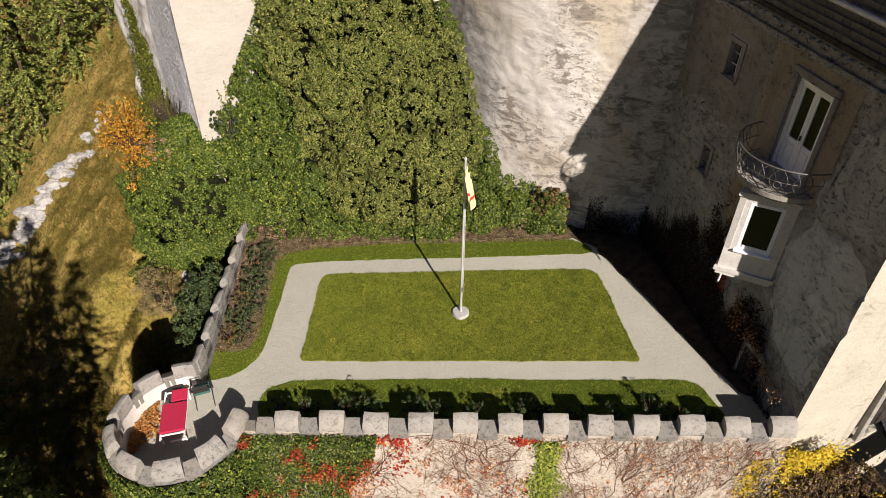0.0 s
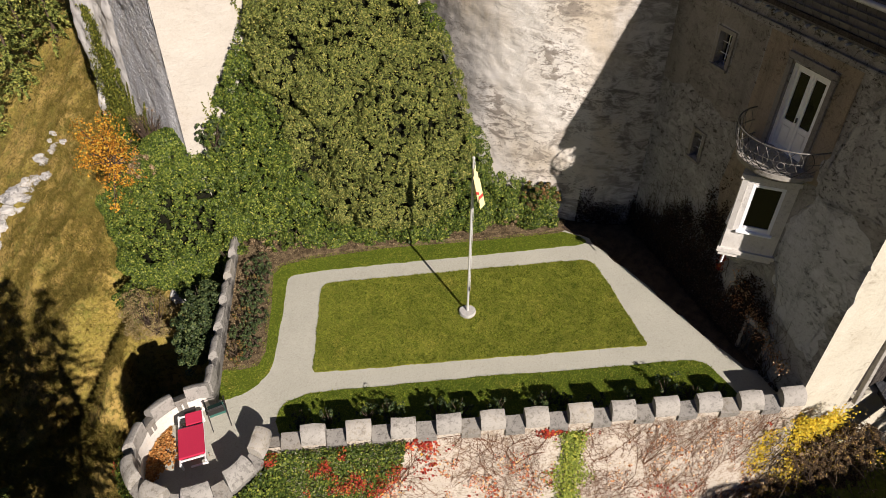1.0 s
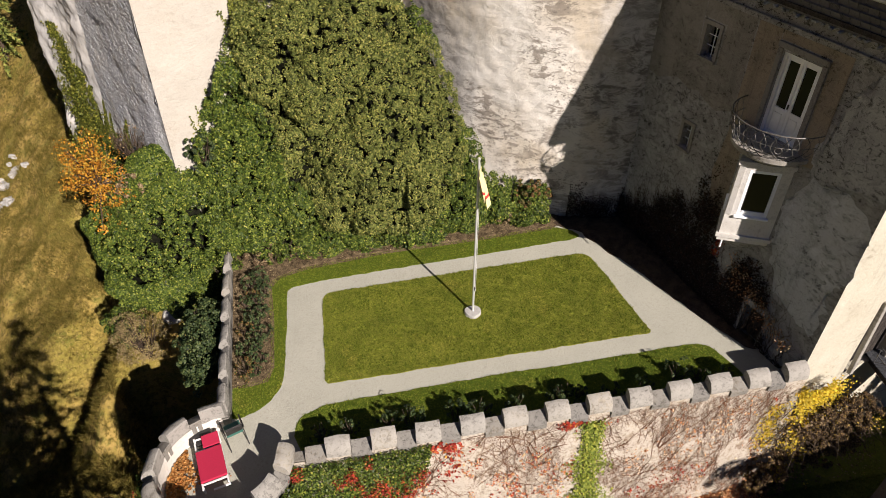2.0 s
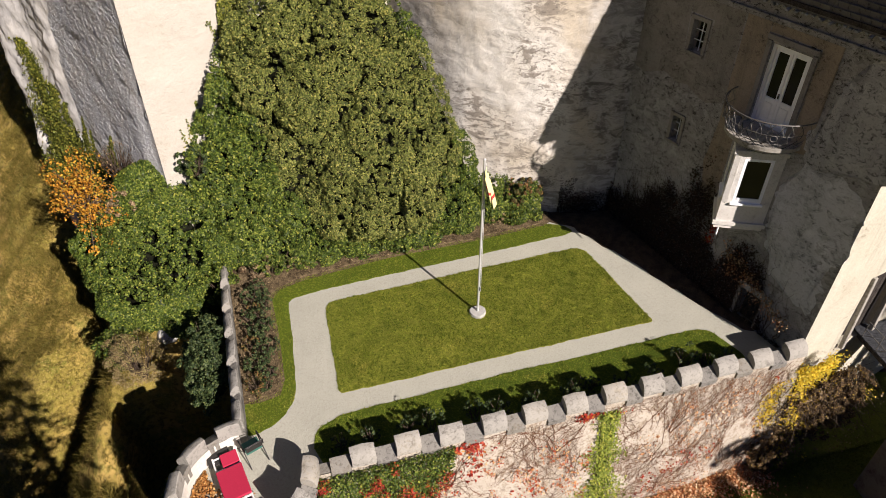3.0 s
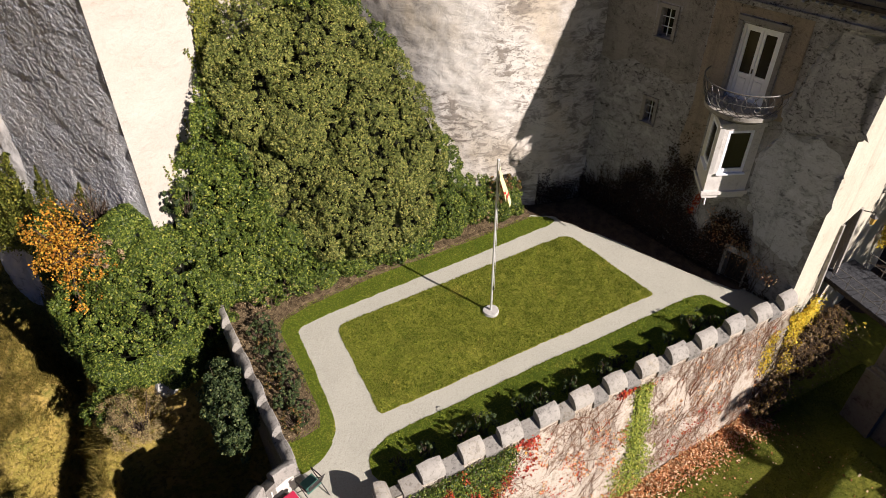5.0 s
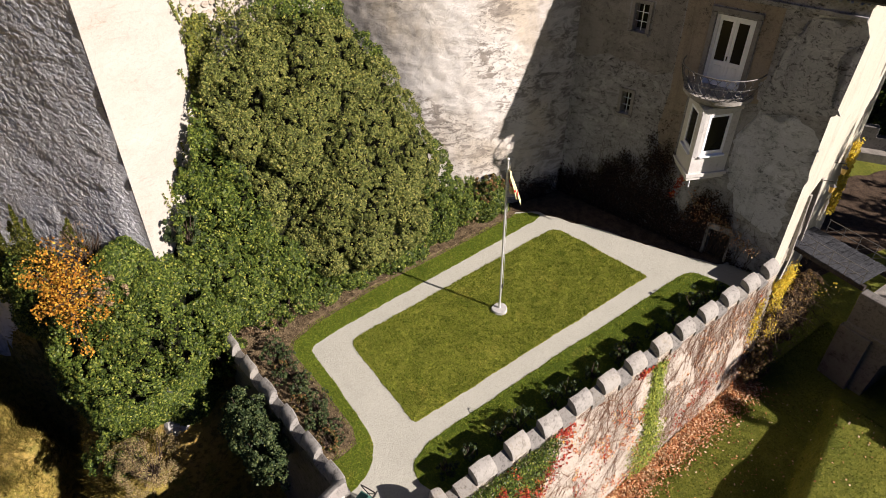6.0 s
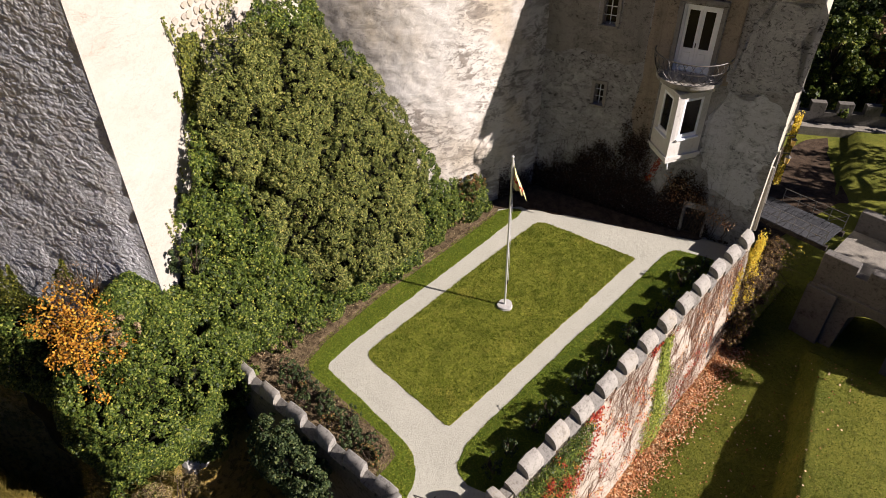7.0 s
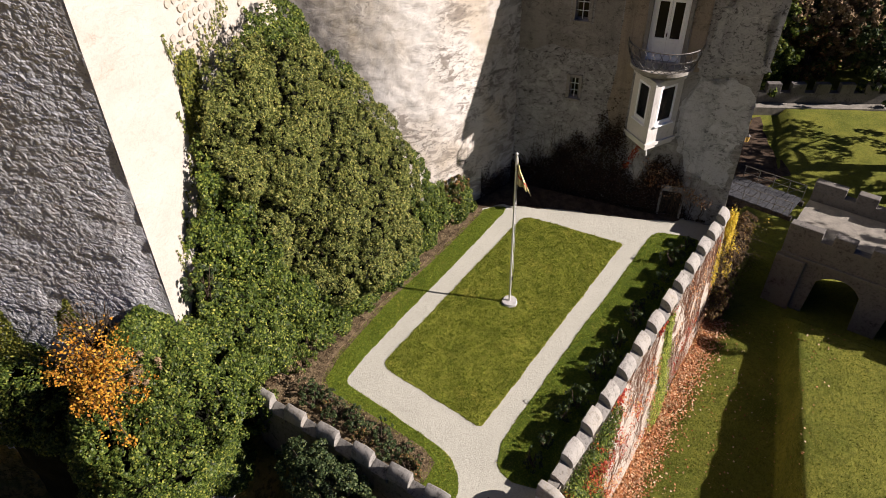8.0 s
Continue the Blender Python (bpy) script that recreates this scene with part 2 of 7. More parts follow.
def gravel_mat():
    k = Mat("gravel", 0.95, 0, 0.2)
    a = k.noise(0.8, 4, 0.6)
    b = k.noise(34, 5, 0.8)
    v = k.voronoi(40)
    c = k.ramp(a, [(0.3, (0.325, 0.32, 0.262)), (0.7, (0.395, 0.389, 0.322))])
    c = k.mix(k.mask(b, 0.35, 0.7), c, (0.47, 0.465, 0.395))
    c = k.mix(k.math('MULTIPLY', k.mask(k.noise(14, 7, 0.8), 0.52, 0.66), 0.6), c, (0.252, 0.238, 0.21))
    return k.color(c).bump((k.noise(5, 4, 0.6), 0.5, 0.04), (v, 0.7, 0.012), (b, 0.4, 0.006)).m


def earth_mat(name, a, b, spot, scale=3.0):
    k = Mat(name, 0.97, 0, 0.1)
    n = k.noise(scale, 6, 0.7)
    f = k.noise(30, 4, 0.7)
    c = k.ramp(n, [(0.4, a), (0.6, b)])
    c = k.mix(k.math('MULTIPLY', k.mask(f, 0.55, 0.63), 0.7), c, spot)
    return k.color(c).bump((n, 0.6, 0.08), (f, 0.8, 0.02)).m


def grass_mat(name, dark, mid, dry, scale=0.9):
    """Grass seen from above and its blades: broad patches, small tufts, blade by blade change."""
    k = Mat(name, 0.75, 0, 0.2)
    broad = k.noise(scale, 5, 0.65)
    tuft = k.noise(6, 6, 0.75)
    fleck = k.noise(17, 6, 0.85)
    c = k.ramp(broad, [(0.30, dark), (0.46, mid), (0.58, mid), (0.68, dry)])
    c = k.mix(k.math('MULTIPLY', k.mask(tuft, 0.51, 0.57), 0.55), c, dark)
    c = k.mix(k.math('MULTIPLY', k.mask(fleck, 0.53, 0.60), 0.85), c, dry)
    c = k.mix(k.math('MULTIPLY', k.mask(fleck, 0.46, 0.40), 0.85), c, tuple(v * 0.6 for v in dark))
    c = k.mix(0.35, c, k.ramp(k.island(), [(0.0, tuple(v * 0.5 for v in dark)), (0.3, dark), (0.6, mid), (1.0, dry)]))
    k.color(c).bump((tuft, 0.5, 0.05), (k.noise(60, 3, 0.7), 0.6, 0.02))
    return see_through(k, c, 0.42)


def see_through(k, c, share):
    """Lets part of the light pass through a thin leaf or blade."""
    tr = k.node("ShaderNodeBsdfTranslucent")
    k.t.links.new(c, tr.inputs["Color"])
    mx = k.node("ShaderNodeMixShader", Fac=share)
    k.t.links.new(k.b.outputs[0], mx.inputs[1])
    k.t.links.new(tr.outputs[0], mx.inputs[2])
    k.t.links.new(mx.outputs[0], k.t.nodes["Material Output"].inputs[0])
    return k.m


def leaf_mat(name, stops, rough=0.5, patch=None, patch_at=0.6, scale=0.9):
    k = Mat(name, rough, 0, 0.18)
    c = k.ramp(k.island(), stops)
    if patch:
        c = k.mix(k.math('MULTIPLY', k.mask(k.noise(scale, 4, 0.6), patch_at, patch_at + 0.08), 0.85), c, patch)
    shade = k.ramp(k.noise(3.4, 4, 0.7), [(0.32, (0.55, 0.58, 0.55)), (0.5, (1.0, 1.0, 1.0)), (0.7, (1.3, 1.22, 1.15))])
    c = k.mix(1.0, c, shade, 'MULTIPLY')
    k.color(c)
    return see_through(k, c, 0.16)


def plain_mat(name, c, rough=0.6, metal=0.0, var=0.15, scale=8, bump=0.2):
    k = Mat(name, rough, metal)
    n = k.noise(scale, 5, 0.65)
    k.color(k.ramp(n, [(0.3, tuple(v * (1 - var) for v in c)), (0.7, tuple(min(1, v * (1 + var)) for v in c))]))
    return k.bump((n, bump, 0.01)).m


M["creeper_wall"] = creeper_wall_mat()
M["gravel"] = gravel_mat()
M["soil"] = earth_mat("soil", (0.055, 0.038, 0.021), (0.175, 0.13, 0.075), (0.36, 0.28, 0.165), 5.0)
# dark earth, with the shade at the castle foot put into its tones
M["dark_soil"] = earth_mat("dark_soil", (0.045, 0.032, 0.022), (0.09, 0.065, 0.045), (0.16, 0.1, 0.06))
M["lawn"] = grass_mat("lawn", (0.10, 0.17, 0.016), (0.36, 0.43, 0.042), (0.74, 0.64, 0.12))
M["lower_lawn"] = grass_mat("lower_lawn", (0.075, 0.11, 0.012), (0.20, 0.235, 0.024), (0.34, 0.31, 0.05))
M["hill"] = grass_mat("hill_grass", (0.17, 0.15, 0.028), (0.335, 0.26, 0.056), (0.56, 0.405, 0.13), 0.3)
M["rock"] = stone_mat("rock", (0.40, 0.39, 0.365), (0.15, 0.143, 0.133), (0.48, 0.47, 0.445), 0.8)
M["ivy"] = leaf_mat("ivy_leaf", [(0.0, (0.016, 0.030, 0.007)), (0.35, (0.05, 0.083, 0.014)), (0.75, (0.112, 0.152, 0.024)), (0.95, (0.225, 0.26, 0.045)), (1.0, (0.36, 0.35, 0.07))], 0.45)
M["ivy_olive"] = leaf_mat("olive_ivy_leaf", [(0.0, (0.03, 0.04, 0.008)), (0.4, (0.105, 0.125, 0.02)), (0.8, (0.20, 0.215, 0.035)), (1.0, (0.33, 0.30, 0.06))], 0.5)
M["ivy_pale"] = leaf_mat("pale_ivy_leaf", [(0.0, (0.08, 0.11, 0.016)), (0.4, (0.19, 0.24, 0.035)), (0.8, (0.29, 0.34, 0.055)), (1.0, (0.46, 0.43, 0.08))], 0.62)
M["yew"] = leaf_mat("yew_leaf", [(0.0, (0.022, 0.032, 0.008)), (0.35, (0.095, 0.12, 0.026)), (0.8, (0.21, 0.232, 0.055)), (1.0, (0.37, 0.34, 0.10))], 0.55)
M["rust"] = leaf_mat("rust_leaf", [(0.0, (0.05, 0.05, 0.016)), (0.4, (0.07, 0.09, 0.022)), (0.75, (0.19, 0.10, 0.04)), (1.0, (0.3, 0.15, 0.06))], 0.6)
M["orange"] = leaf_mat("orange_leaf", [(0.0, (0.20, 0.085, 0.012)), (0.4, (0.44, 0.19, 0.02)), (0.8, (0.60, 0.32, 0.032)), (1.0, (0.46, 0.36, 0.06))], 0.6)
M["red"] = leaf_mat("red_leaf", [(0.0, (0.15, 0.014, 0.012)), (0.5, (0.36, 0.04, 0.025)), (0.8, (0.42, 0.075, 0.03)), (1.0, (0.56, 0.30, 0.05))], 0.5)
M["turning"] = leaf_mat("turning_leaf", [(0.0, (0.26, 0.05, 0.03)), (0.4, (0.48, 0.15, 0.07)), (0.75, (0.60, 0.30, 0.12)), (1.0, (0.62, 0.46, 0.22))], 0.6)
M["bronze"] = leaf_mat("bronze_leaf", [(0.0, (0.12, 0.045, 0.025)), (0.5, (0.28, 0.11, 0.05)), (1.0, (0.45, 0.22, 0.11))], 0.6)
M["yellow"] = leaf_mat("yellow_leaf", [(0.0, (0.42, 0.28, 0.02)), (0.6, (0.66, 0.48, 0.03)), (1.0, (0.5, 0.45, 0.06))], 0.5)
M["fallen"] = leaf_mat("fallen_leaf", [(0.0, (0.16, 0.055, 0.022)), (0.35, (0.46, 0.19, 0.075)), (0.7, (0.68, 0.38, 0.18)), (1.0, (0.82, 0.66, 0.44))], 0.7)
M["dry"] = leaf_mat("dry_leaf", [(0.0, (0.13, 0.085, 0.045)), (0.6, (0.27, 0.19, 0.11)), (1.0, (0.36, 0.29, 0.17))], 0.8)
M["brown"] = leaf_mat("brown_leaf", [(0.0, (0.03, 0.021, 0.012)), (0.5, (0.105, 0.068, 0.036)), (0.88, (0.21, 0.14, 0.07)), (1.0, (0.42, 0.30, 0.06))], 0.8)
M["pale_dry"] = leaf_mat("pale_dry_leaf", [(0.0, (0.14, 0.10, 0.045)), (0.5, (0.30, 0.23, 0.11)), (0.85, (0.36, 0.28, 0.14)), (1.0, (0.20, 0.23, 0.05))], 0.8)
M["conifer"] = leaf_mat("conifer_needle", [(0.0, (0.04, 0.06, 0.016)), (0.5, (0.16, 0.195, 0.042)), (1.0, (0.36, 0.36, 0.085))], 0.7)
M["shrub"] = leaf_mat("shrub_leaf", [(0.0, (0.016, 0.03, 0.012)), (0.6, (0.05, 0.078, 0.028)), (0.9, (0.11, 0.14, 0.05)), (1.0, (0.19, 0.21, 0.07))], 0.5)
# near-black: shade between leaves, painted on the sheets behind them
M["inner"] = earth_mat("leaf_gap_shade", (0.006, 0.007, 0.004), (0.013, 0.015, 0.007), (0.03, 0.027, 0.015), 6)
M["bark"] = earth_mat("bark", (0.05, 0.035, 0.024), (0.11, 0.08, 0.058), (0.16, 0.13, 0.1), 9)
M["vine"] = earth_mat("vine_stem", (0.11, 0.052, 0.032), (0.22, 0.125, 0.08), (0.30, 0.19, 0.13), 9)
M["slate"] = slate_mat()
M["zinc"] = plain_mat("zinc", (0.50, 0.51, 0.53), 0.55, 0.3, 0.25, 5)
M["pale_slate"] = plain_mat("pale_slate", (0.20, 0.215, 0.25), 0.8, 0, 0.7, 6)
M["timber"] = earth_mat("dark_timber", (0.028, 0.024, 0.022), (0.06, 0.052, 0.046), (0.10, 0.088, 0.078), 7)
# darkened and blued: the castle's shade on the footbridge is in this colour
M["planks"] = earth_mat("weathered_planks", (0.035, 0.037, 0.041), (0.065, 0.068, 0.075), (0.105, 0.11, 0.12), 7)
M["white_paint"] = plain_mat("white_paint", (0.84, 0.86, 0.89), 0.5, 0, 0.05, 6)
M["iron"] = plain_mat("wrought_iron", (0.03, 0.028, 0.027), 0.55, 0.3, 0.3, 20)
M["pale_iron"] = plain_mat("weathered_iron", (0.15, 0.145, 0.135), 0.5, 0.3, 0.5, 20)
M["aluminium"] = plain_mat("aluminium", (0.72, 0.72, 0.70), 0.38, 0.45, 0.06, 10, 0.05)
M["concrete"] = plain_mat("concrete", (0.413, 0.405, 0.383), 0.9, 0, 0.15, 9, 0.5)
M["bridge_deck"] = earth_mat("bridge_deck", (0.20, 0.187, 0.16), (0.29, 0.27, 0.23), (0.37, 0.35, 0.31), 2.0)
M["red_fabric"] = plain_mat("red_fabric", (0.42, 0.012, 0.05), 0.85, 0, 0.1, 40)
M["green_fabric"] = plain_mat("green_fabric", (0.05, 0.16, 0.125), 0.8, 0, 0.15, 40)
M["white_plastic"] = plain_mat("white_plastic", (0.78, 0.78, 0.77), 0.4, 0, 0.04, 6, 0.05)
M["yellow_cloth"] = plain_mat("yellow_cloth", (0.70, 0.62, 0.30), 0.85, 0, 0.06, 30)
M["red_cloth"] = plain_mat("red_cloth", (0.55, 0.04, 0.03), 0.85, 0, 0.1, 30)
M["amber"] = plain_mat("lamp_amber", (0.5, 0.33, 0.08), 0.3, 0, 0.1, 10)
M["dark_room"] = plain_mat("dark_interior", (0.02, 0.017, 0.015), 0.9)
glass = Mat("window_glass", 0.12, 0, 0.3)
glass.color((0.012, 0.011, 0.010))
M["glass"] = glass.m

# ---- mesh helpers ----


def mesh_of(name, verts, faces, material, sharp=False):
    """A mesh from numpy vertices and equal-sized faces."""
    verts = np.asarray(verts, np.float32)
    faces = np.asarray(faces, np.int32)
    me = bpy.data.meshes.new(name)
    me.vertices.add(len(verts))
    me.vertices.foreach_set("co", verts.ravel())
    n, k = faces.shape
    me.loops.add(n * k)
    me.loops.foreach_set("vertex_index", faces.ravel())
    me.polygons.add(n)
    me.polygons.foreach_set("loop_start", np.arange(0, n * k, k, dtype=np.int32))
    me.update(calc_edges=True)
    if sharp:
        me.polygons.foreach_set("use_smooth", np.zeros(n, bool))
    me.materials.append(material)
    return me


def thing(name, label, category, group="", kind="", at=(0, 0, 0)):
    ob = new(name)
    ob.location = at
    return tagged(ob, label, category, group, kind)


def child(name, me, parent, label="", kind=""):
    ob = new(name, me)
    ob.parent = parent
    return tagged(ob, label, "", "", kind)


def part(name, bm, material, parent, label=""):
    me = bpy.data.meshes.new(name)
    bm.normal_update()
    bm.to_mesh(me)
    bm.free()
    me.materials.append(material)
    return child(name, me, parent, label)


def solo(name, me, label, category, kind="", group=""):
    return tagged(new(name, me), label, category, group, kind)


def bm_mesh(name, bm, material):
    me = bpy.data.meshes.new(name)
    bm.normal_update()
    bm.to_mesh(me)
    bm.free()
    me.materials.append(material)
    return me


def add_box(bm, size, m=None, bevel=0.0):
    r = bmesh.ops.create_cube(bm, size=1.0, matrix=(m or Matrix()) @ Matrix.Diagonal((*size, 1)))
    if bevel:
        es = {e for v in r["verts"] for e in v.link_edges}
        bmesh.ops.bevel(bm, geom=list(es), offset=bevel, segments=2, affect='EDGES', profile=0.5)
    return bm


def box(size, m=None, bevel=0.0):
    return add_box(bmesh.new(), size, m, bevel)


def prism(poly, z0, z1, m=None):
    """An upright prism on a plan polygon."""
    bm = bmesh.new()
    lo = [bm.verts.new((x, y, z0(x, y) if callable(z0) else z0)) for x, y in poly]
    hi = [bm.verts.new((x, y, z1(x, y) if callable(z1) else z1)) for x, y in poly]
    n = len(poly)
    bm.faces.new(hi)
    bm.faces.new(lo[::-1])
    for i in range(n):
        bm.faces.new((lo[i], lo[(i + 1) % n], hi[(i + 1) % n], hi[i]))
    bmesh.ops.recalc_face_normals(bm, faces=bm.faces)
    if m:
        bm.transform(m)
    return bm


def tube_np(path, radius, sides=5):
    """Vertices and quads of a tube along a path; radius: a number or one a point."""
    p = np.asarray(path, float)
    n = len(p)
    r = np.broadcast_to(radius, (n,))
    d = np.gradient(p, axis=0)
    d /= np.linalg.norm(d, axis=1)[:, None] + 1e-9
    ref = np.where(np.abs(d[:, 2:3]) > 0.9, [[1.0, 0, 0]], [[0, 0, 1.0]])
    a = np.cross(d, ref)
    a /= np.linalg.norm(a, axis=1)[:, None] + 1e-9
    b = np.cross(d, a)
    ang = np.arange(sides) * 2 * np.pi / sides
    v = p[:, None] + r[:, None, None] * (a[:, None] * np.cos(ang)[None, :, None] + b[:, None] * np.sin(ang)[None, :, None])
    i, j = np.meshgrid(np.arange(n - 1), np.arange(sides), indexing="ij")
    j2 = (j + 1) % sides
    f = np.stack([i * sides + j, i * sides + j2, (i + 1) * sides + j2, (i + 1) * sides + j], -1).reshape(-1, 4)
    return v.reshape(-1, 3), f


def join(chunks):
    vs, fs, off = [], [], 0
    for v, f in chunks:
        vs.append(v)
        fs.append(np.asarray(f) + off)
        off += len(v)
    return np.concatenate(vs), np.concatenate(fs)


def tube(name, path, radius, material, parent, sides=6, label=""):
    v, f = tube_np(path, radius, sides)
    return child(name, mesh_of(name, v, f, material), parent, label)


def grid_mesh(name, nu, nv, fn, material):
    """A sheet of nu x nv quads; fn takes u, v in 0..1 (flat arrays) and gives points."""
    u, v = np.meshgrid(np.linspace(0, 1, nu + 1), np.linspace(0, 1, nv + 1), indexing="ij")
    p = fn(u.ravel(), v.ravel())
    i, j = np.meshgrid(np.arange(nu), np.arange(nv), indexing="ij")
    a = (i * (nv + 1) + j).ravel()
    f = np.stack([a, a + nv + 1, a + nv + 2, a + 1], -1)
    return mesh_of(name, p, f, material)


def leaf_np(rng, pts, normals, size, jitter=0.6, aspect=0.75, droop=0.15):
    """One folded rhombic leaf at every point, facing its normal more or less."""
    n = len(pts)
    nn = normals + jitter * rng.normal(size=(n, 3))
    nn /= np.linalg.norm(nn, axis=1)[:, None] + 1e-9
    t = np.cross(nn, rng.normal(size=(n, 3)))
    t /= np.linalg.norm(t, axis=1)[:, None] + 1e-9
    b = np.cross(nn, t)
    s = (size * rng.uniform(0.6, 1.3, n))[:, None]
    v = np.stack([pts - t * s * 0.5, pts + b * s * 0.5 * aspect - nn * s * droop,
                  pts + t * s * 0.5 - nn * s * droop, pts - b * s * 0.5 * aspect - nn * s * droop], 1)
    return v.reshape(-1, 3), np.arange(4 * n).reshape(-1, 4)


def clump_leaves(rng, centres, radii, outward, per, size, jitter=0.45, flat=1.0):
    """Leaves over the outer sides of many small clumps."""
    n = len(centres)
    idx = np.repeat(np.arange(n), per)
    d = rng.normal(size=(len(idx), 3))
    d /= np.linalg.norm(d, axis=1)[:, None]
    o = outward[idx]
    back = (d * o).sum(1) < -0.15
    d[back] -= 2 * (d[back] * o[back]).sum(1)[:, None] * o[back]
    r = radii[idx] * rng.uniform(0.72, 1.05, len(idx))
    p = centres[idx] + d * r[:, None] * np.array([1, 1, flat])
    return leaf_np(rng, p, d + np.array([0, 0, 0.25]), size, jitter)


def garden_z(x, y):
    return 0.055 * (y - 15.0)


# ================= large structure =================


def ground_z(x, y):
    """Steep grass hill on the west, lawn and terrace below the south wall."""
    x, y = np.asarray(x, float), np.asarray(y, float)
    west = np.clip(-3.06 + 0.742 * x + 0.488 * y, -24, 7)
    cleft = knots(y, [(17.5, -16.0), (19.0, -15.6), (20.7, -15.1), (22.4, -14.2), (24.0, -13.75), (25.8, -13.9), (27.5, -15.0)])
    wob = vnoise(np.stack([x, y, 0 * x], -1).reshape(-1, 3), 0.55, 23).reshape(x.shape)
    cleft = cleft + 0.45 * wob
    west = west - 4.8 * np.exp(-((x - cleft + 0.15) / 1.0) ** 2) * smooth(16.5, 19.0, y) * (1 - smooth(27, 29, y))
    west = west - 6.0 * smooth(-13.3, -11.3, x + 0.25 * (y - 16) + 0.7 * wob) * smooth(9.5, 12.0, y) * (1 - smooth(18.2, 19.4, y))
    low = -5.4 + 0.1 * np.clip(x - 2.0, -4.0, 6.0)
    d = (x - 8.95) * -0.245 + (y - 7.2) * 0.969
    terrace = np.clip((d + 0.03) / 0.36, 0, 1) * smooth(-1.5, 3.0, x + 2) + (1 - smooth(-1.5, 3.0, x + 2))
    terrace = np.maximum(terrace, smooth(9.7, 11.4, x) * (1 - smooth(24, 27, x)))
    top = np.where(x < 18, -3.68, -4.3)
    east = top + (low - top) * terrace
    w = smooth(-10.5, -5.0, x)
    z = west * (1 - w) + east * w
    p = np.stack([x, y, np.zeros_like(x)], -1).reshape(-1, 3)
    rough = (fbm(p, 0.45, 11, 3) * 0.35 + fbm(p, 1.9, 17, 2) * 0.17).reshape(x.shape)
    flat = fbm(p, 0.5, 19, 2).reshape(x.shape) * 0.05
    return z + rough * (1 - w) + flat * w


def sheet(name, xs, ys, zf, material):
    X, Y = np.meshgrid(xs, ys, indexing="ij")
    Z = zf(X, Y)
    p = np.stack([X, Y, Z], -1).reshape(-1, 3)
    ny = len(ys)
    i, j = np.meshgrid(np.arange(len(xs) - 1), np.arange(ny - 1), indexing="ij")
    a = (i * ny + j).ravel()
    me = mesh_of(name, p, np.stack([a, a + ny, a + ny + 1, a + 1], -1), material)
    me.polygons.foreach_set("use_smooth", np.ones(len(me.polygons), bool))
    return me


def ground_mat():
    """Dry hill grass on the west, mown lawn on the east: two materials joined by a soft ragged line in x."""
    k = Mat("ground_cover", 0.85, 0, 0.15)
    sep = k.t.nodes.new("ShaderNodeSeparateXYZ")
    k.t.links.new(k.geo.outputs["Position"], sep.inputs[0])
    east = k.mask(k.math('ADD', k.math('MULTIPLY', k.math('ADD', sep.outputs[0], 9.5), 0.2), k.math('MULTIPLY', k.noise(0.6, 4), 0.5)), 0.4, 0.8)
    broad, tuft = k.noise(0.33, 5, 0.65), k.noise(5, 6, 0.7)
    dry = k.ramp(broad, [(0.3, (0.20, 0.185, 0.032)), (0.46, (0.31, 0.235, 0.052)), (0.58, (0.44, 0.305, 0.09)), (0.72, (0.23, 0.205, 0.038))])
    dry = k.mix(k.math('MULTIPLY', k.mask(tuft, 0.49, 0.57), 0.8), dry, (0.10, 0.075, 0.017))
    dry = k.mix(k.math('MULTIPLY', k.mask(k.noise(1.1, 6, 0.7), 0.52, 0.60), 0.6), dry, (0.13, 0.145, 0.024))
    dry = k.mix(k.math('MULTIPLY', k.mask(k.noise(20, 4, 0.75), 0.54, 0.62), 0.7), dry, (0.56, 0.42, 0.15))
    lawn = k.ramp(k.noise(0.5, 5, 0.65), [(0.34, (0.10, 0.125, 0.014)), (0.64, (0.20, 0.205, 0.028))])
    lawn = k.mix(k.math('MULTIPLY', k.mask(tuft, 0.48, 0.62), 0.6), lawn, (0.07, 0.08, 0.011))
    lawn = k.mix(k.math('MULTIPLY', k.mask(k.noise(22, 4, 0.75), 0.54, 0.62), 0.7), lawn, (0.28, 0.26, 0.05))
    c = k.mix(east, dry, lawn)
    return k.color(c).bump((k.noise(1.7, 5, 0.7), 0.25, 0.1), (tuft, 0.8, 0.05), (k.noise(40, 3, 0.7), 0.8, 0.03)).m


xs = np.concatenate([[-2500, -900, -300, -120, -70, -50], np.arange(-40, 18, 0.36), np.arange(18, 60, 1.2), [70, 90, 140, 300, 900, 2500]])
ys = np.concatenate([[-2500, -900, -300, -120, -60, -35, -22], np.arange(-14, 3, 0.4), np.arange(3, 11, 0.14), np.arange(11.1, 44, 0.4), np.arange(44, 70, 1.5), [80, 110, 160, 300, 900, 2500]])
solo("ground", sheet("ground", xs, ys, ground_z, ground_mat()), "steep dry grass hill falling away beside a mown green lawn", "ground", "structure")

# ---- garden terrace ----
Y_IN = lambda x: 11.34 + 0.0118 * (x + 4.89)      # garden side of the south parapet
X_IN = lambda y: -7.68 - 0.06 * (y - 13.6)        # garden side of the west parapet
BC, BR, BT = (-7.72, 11.28), 1.58, 0.36           # round bastion: centre, inner radius, parapet thickness
DEP = 0.36

arc = [(BC[0] + (BR + 0.2) * math.cos(radians(a)), BC[1] + (BR + 0.2) * math.sin(radians(a))) for a in range(-260, -4, 12)]
plan = [(-7.9, 13.2), *arc, (-5.9, 11.2), (9.6, 11.25), (7.1, 21.2), (1.0, 24.0), (-8.0, 22.4), (-8.2, 20.0)]
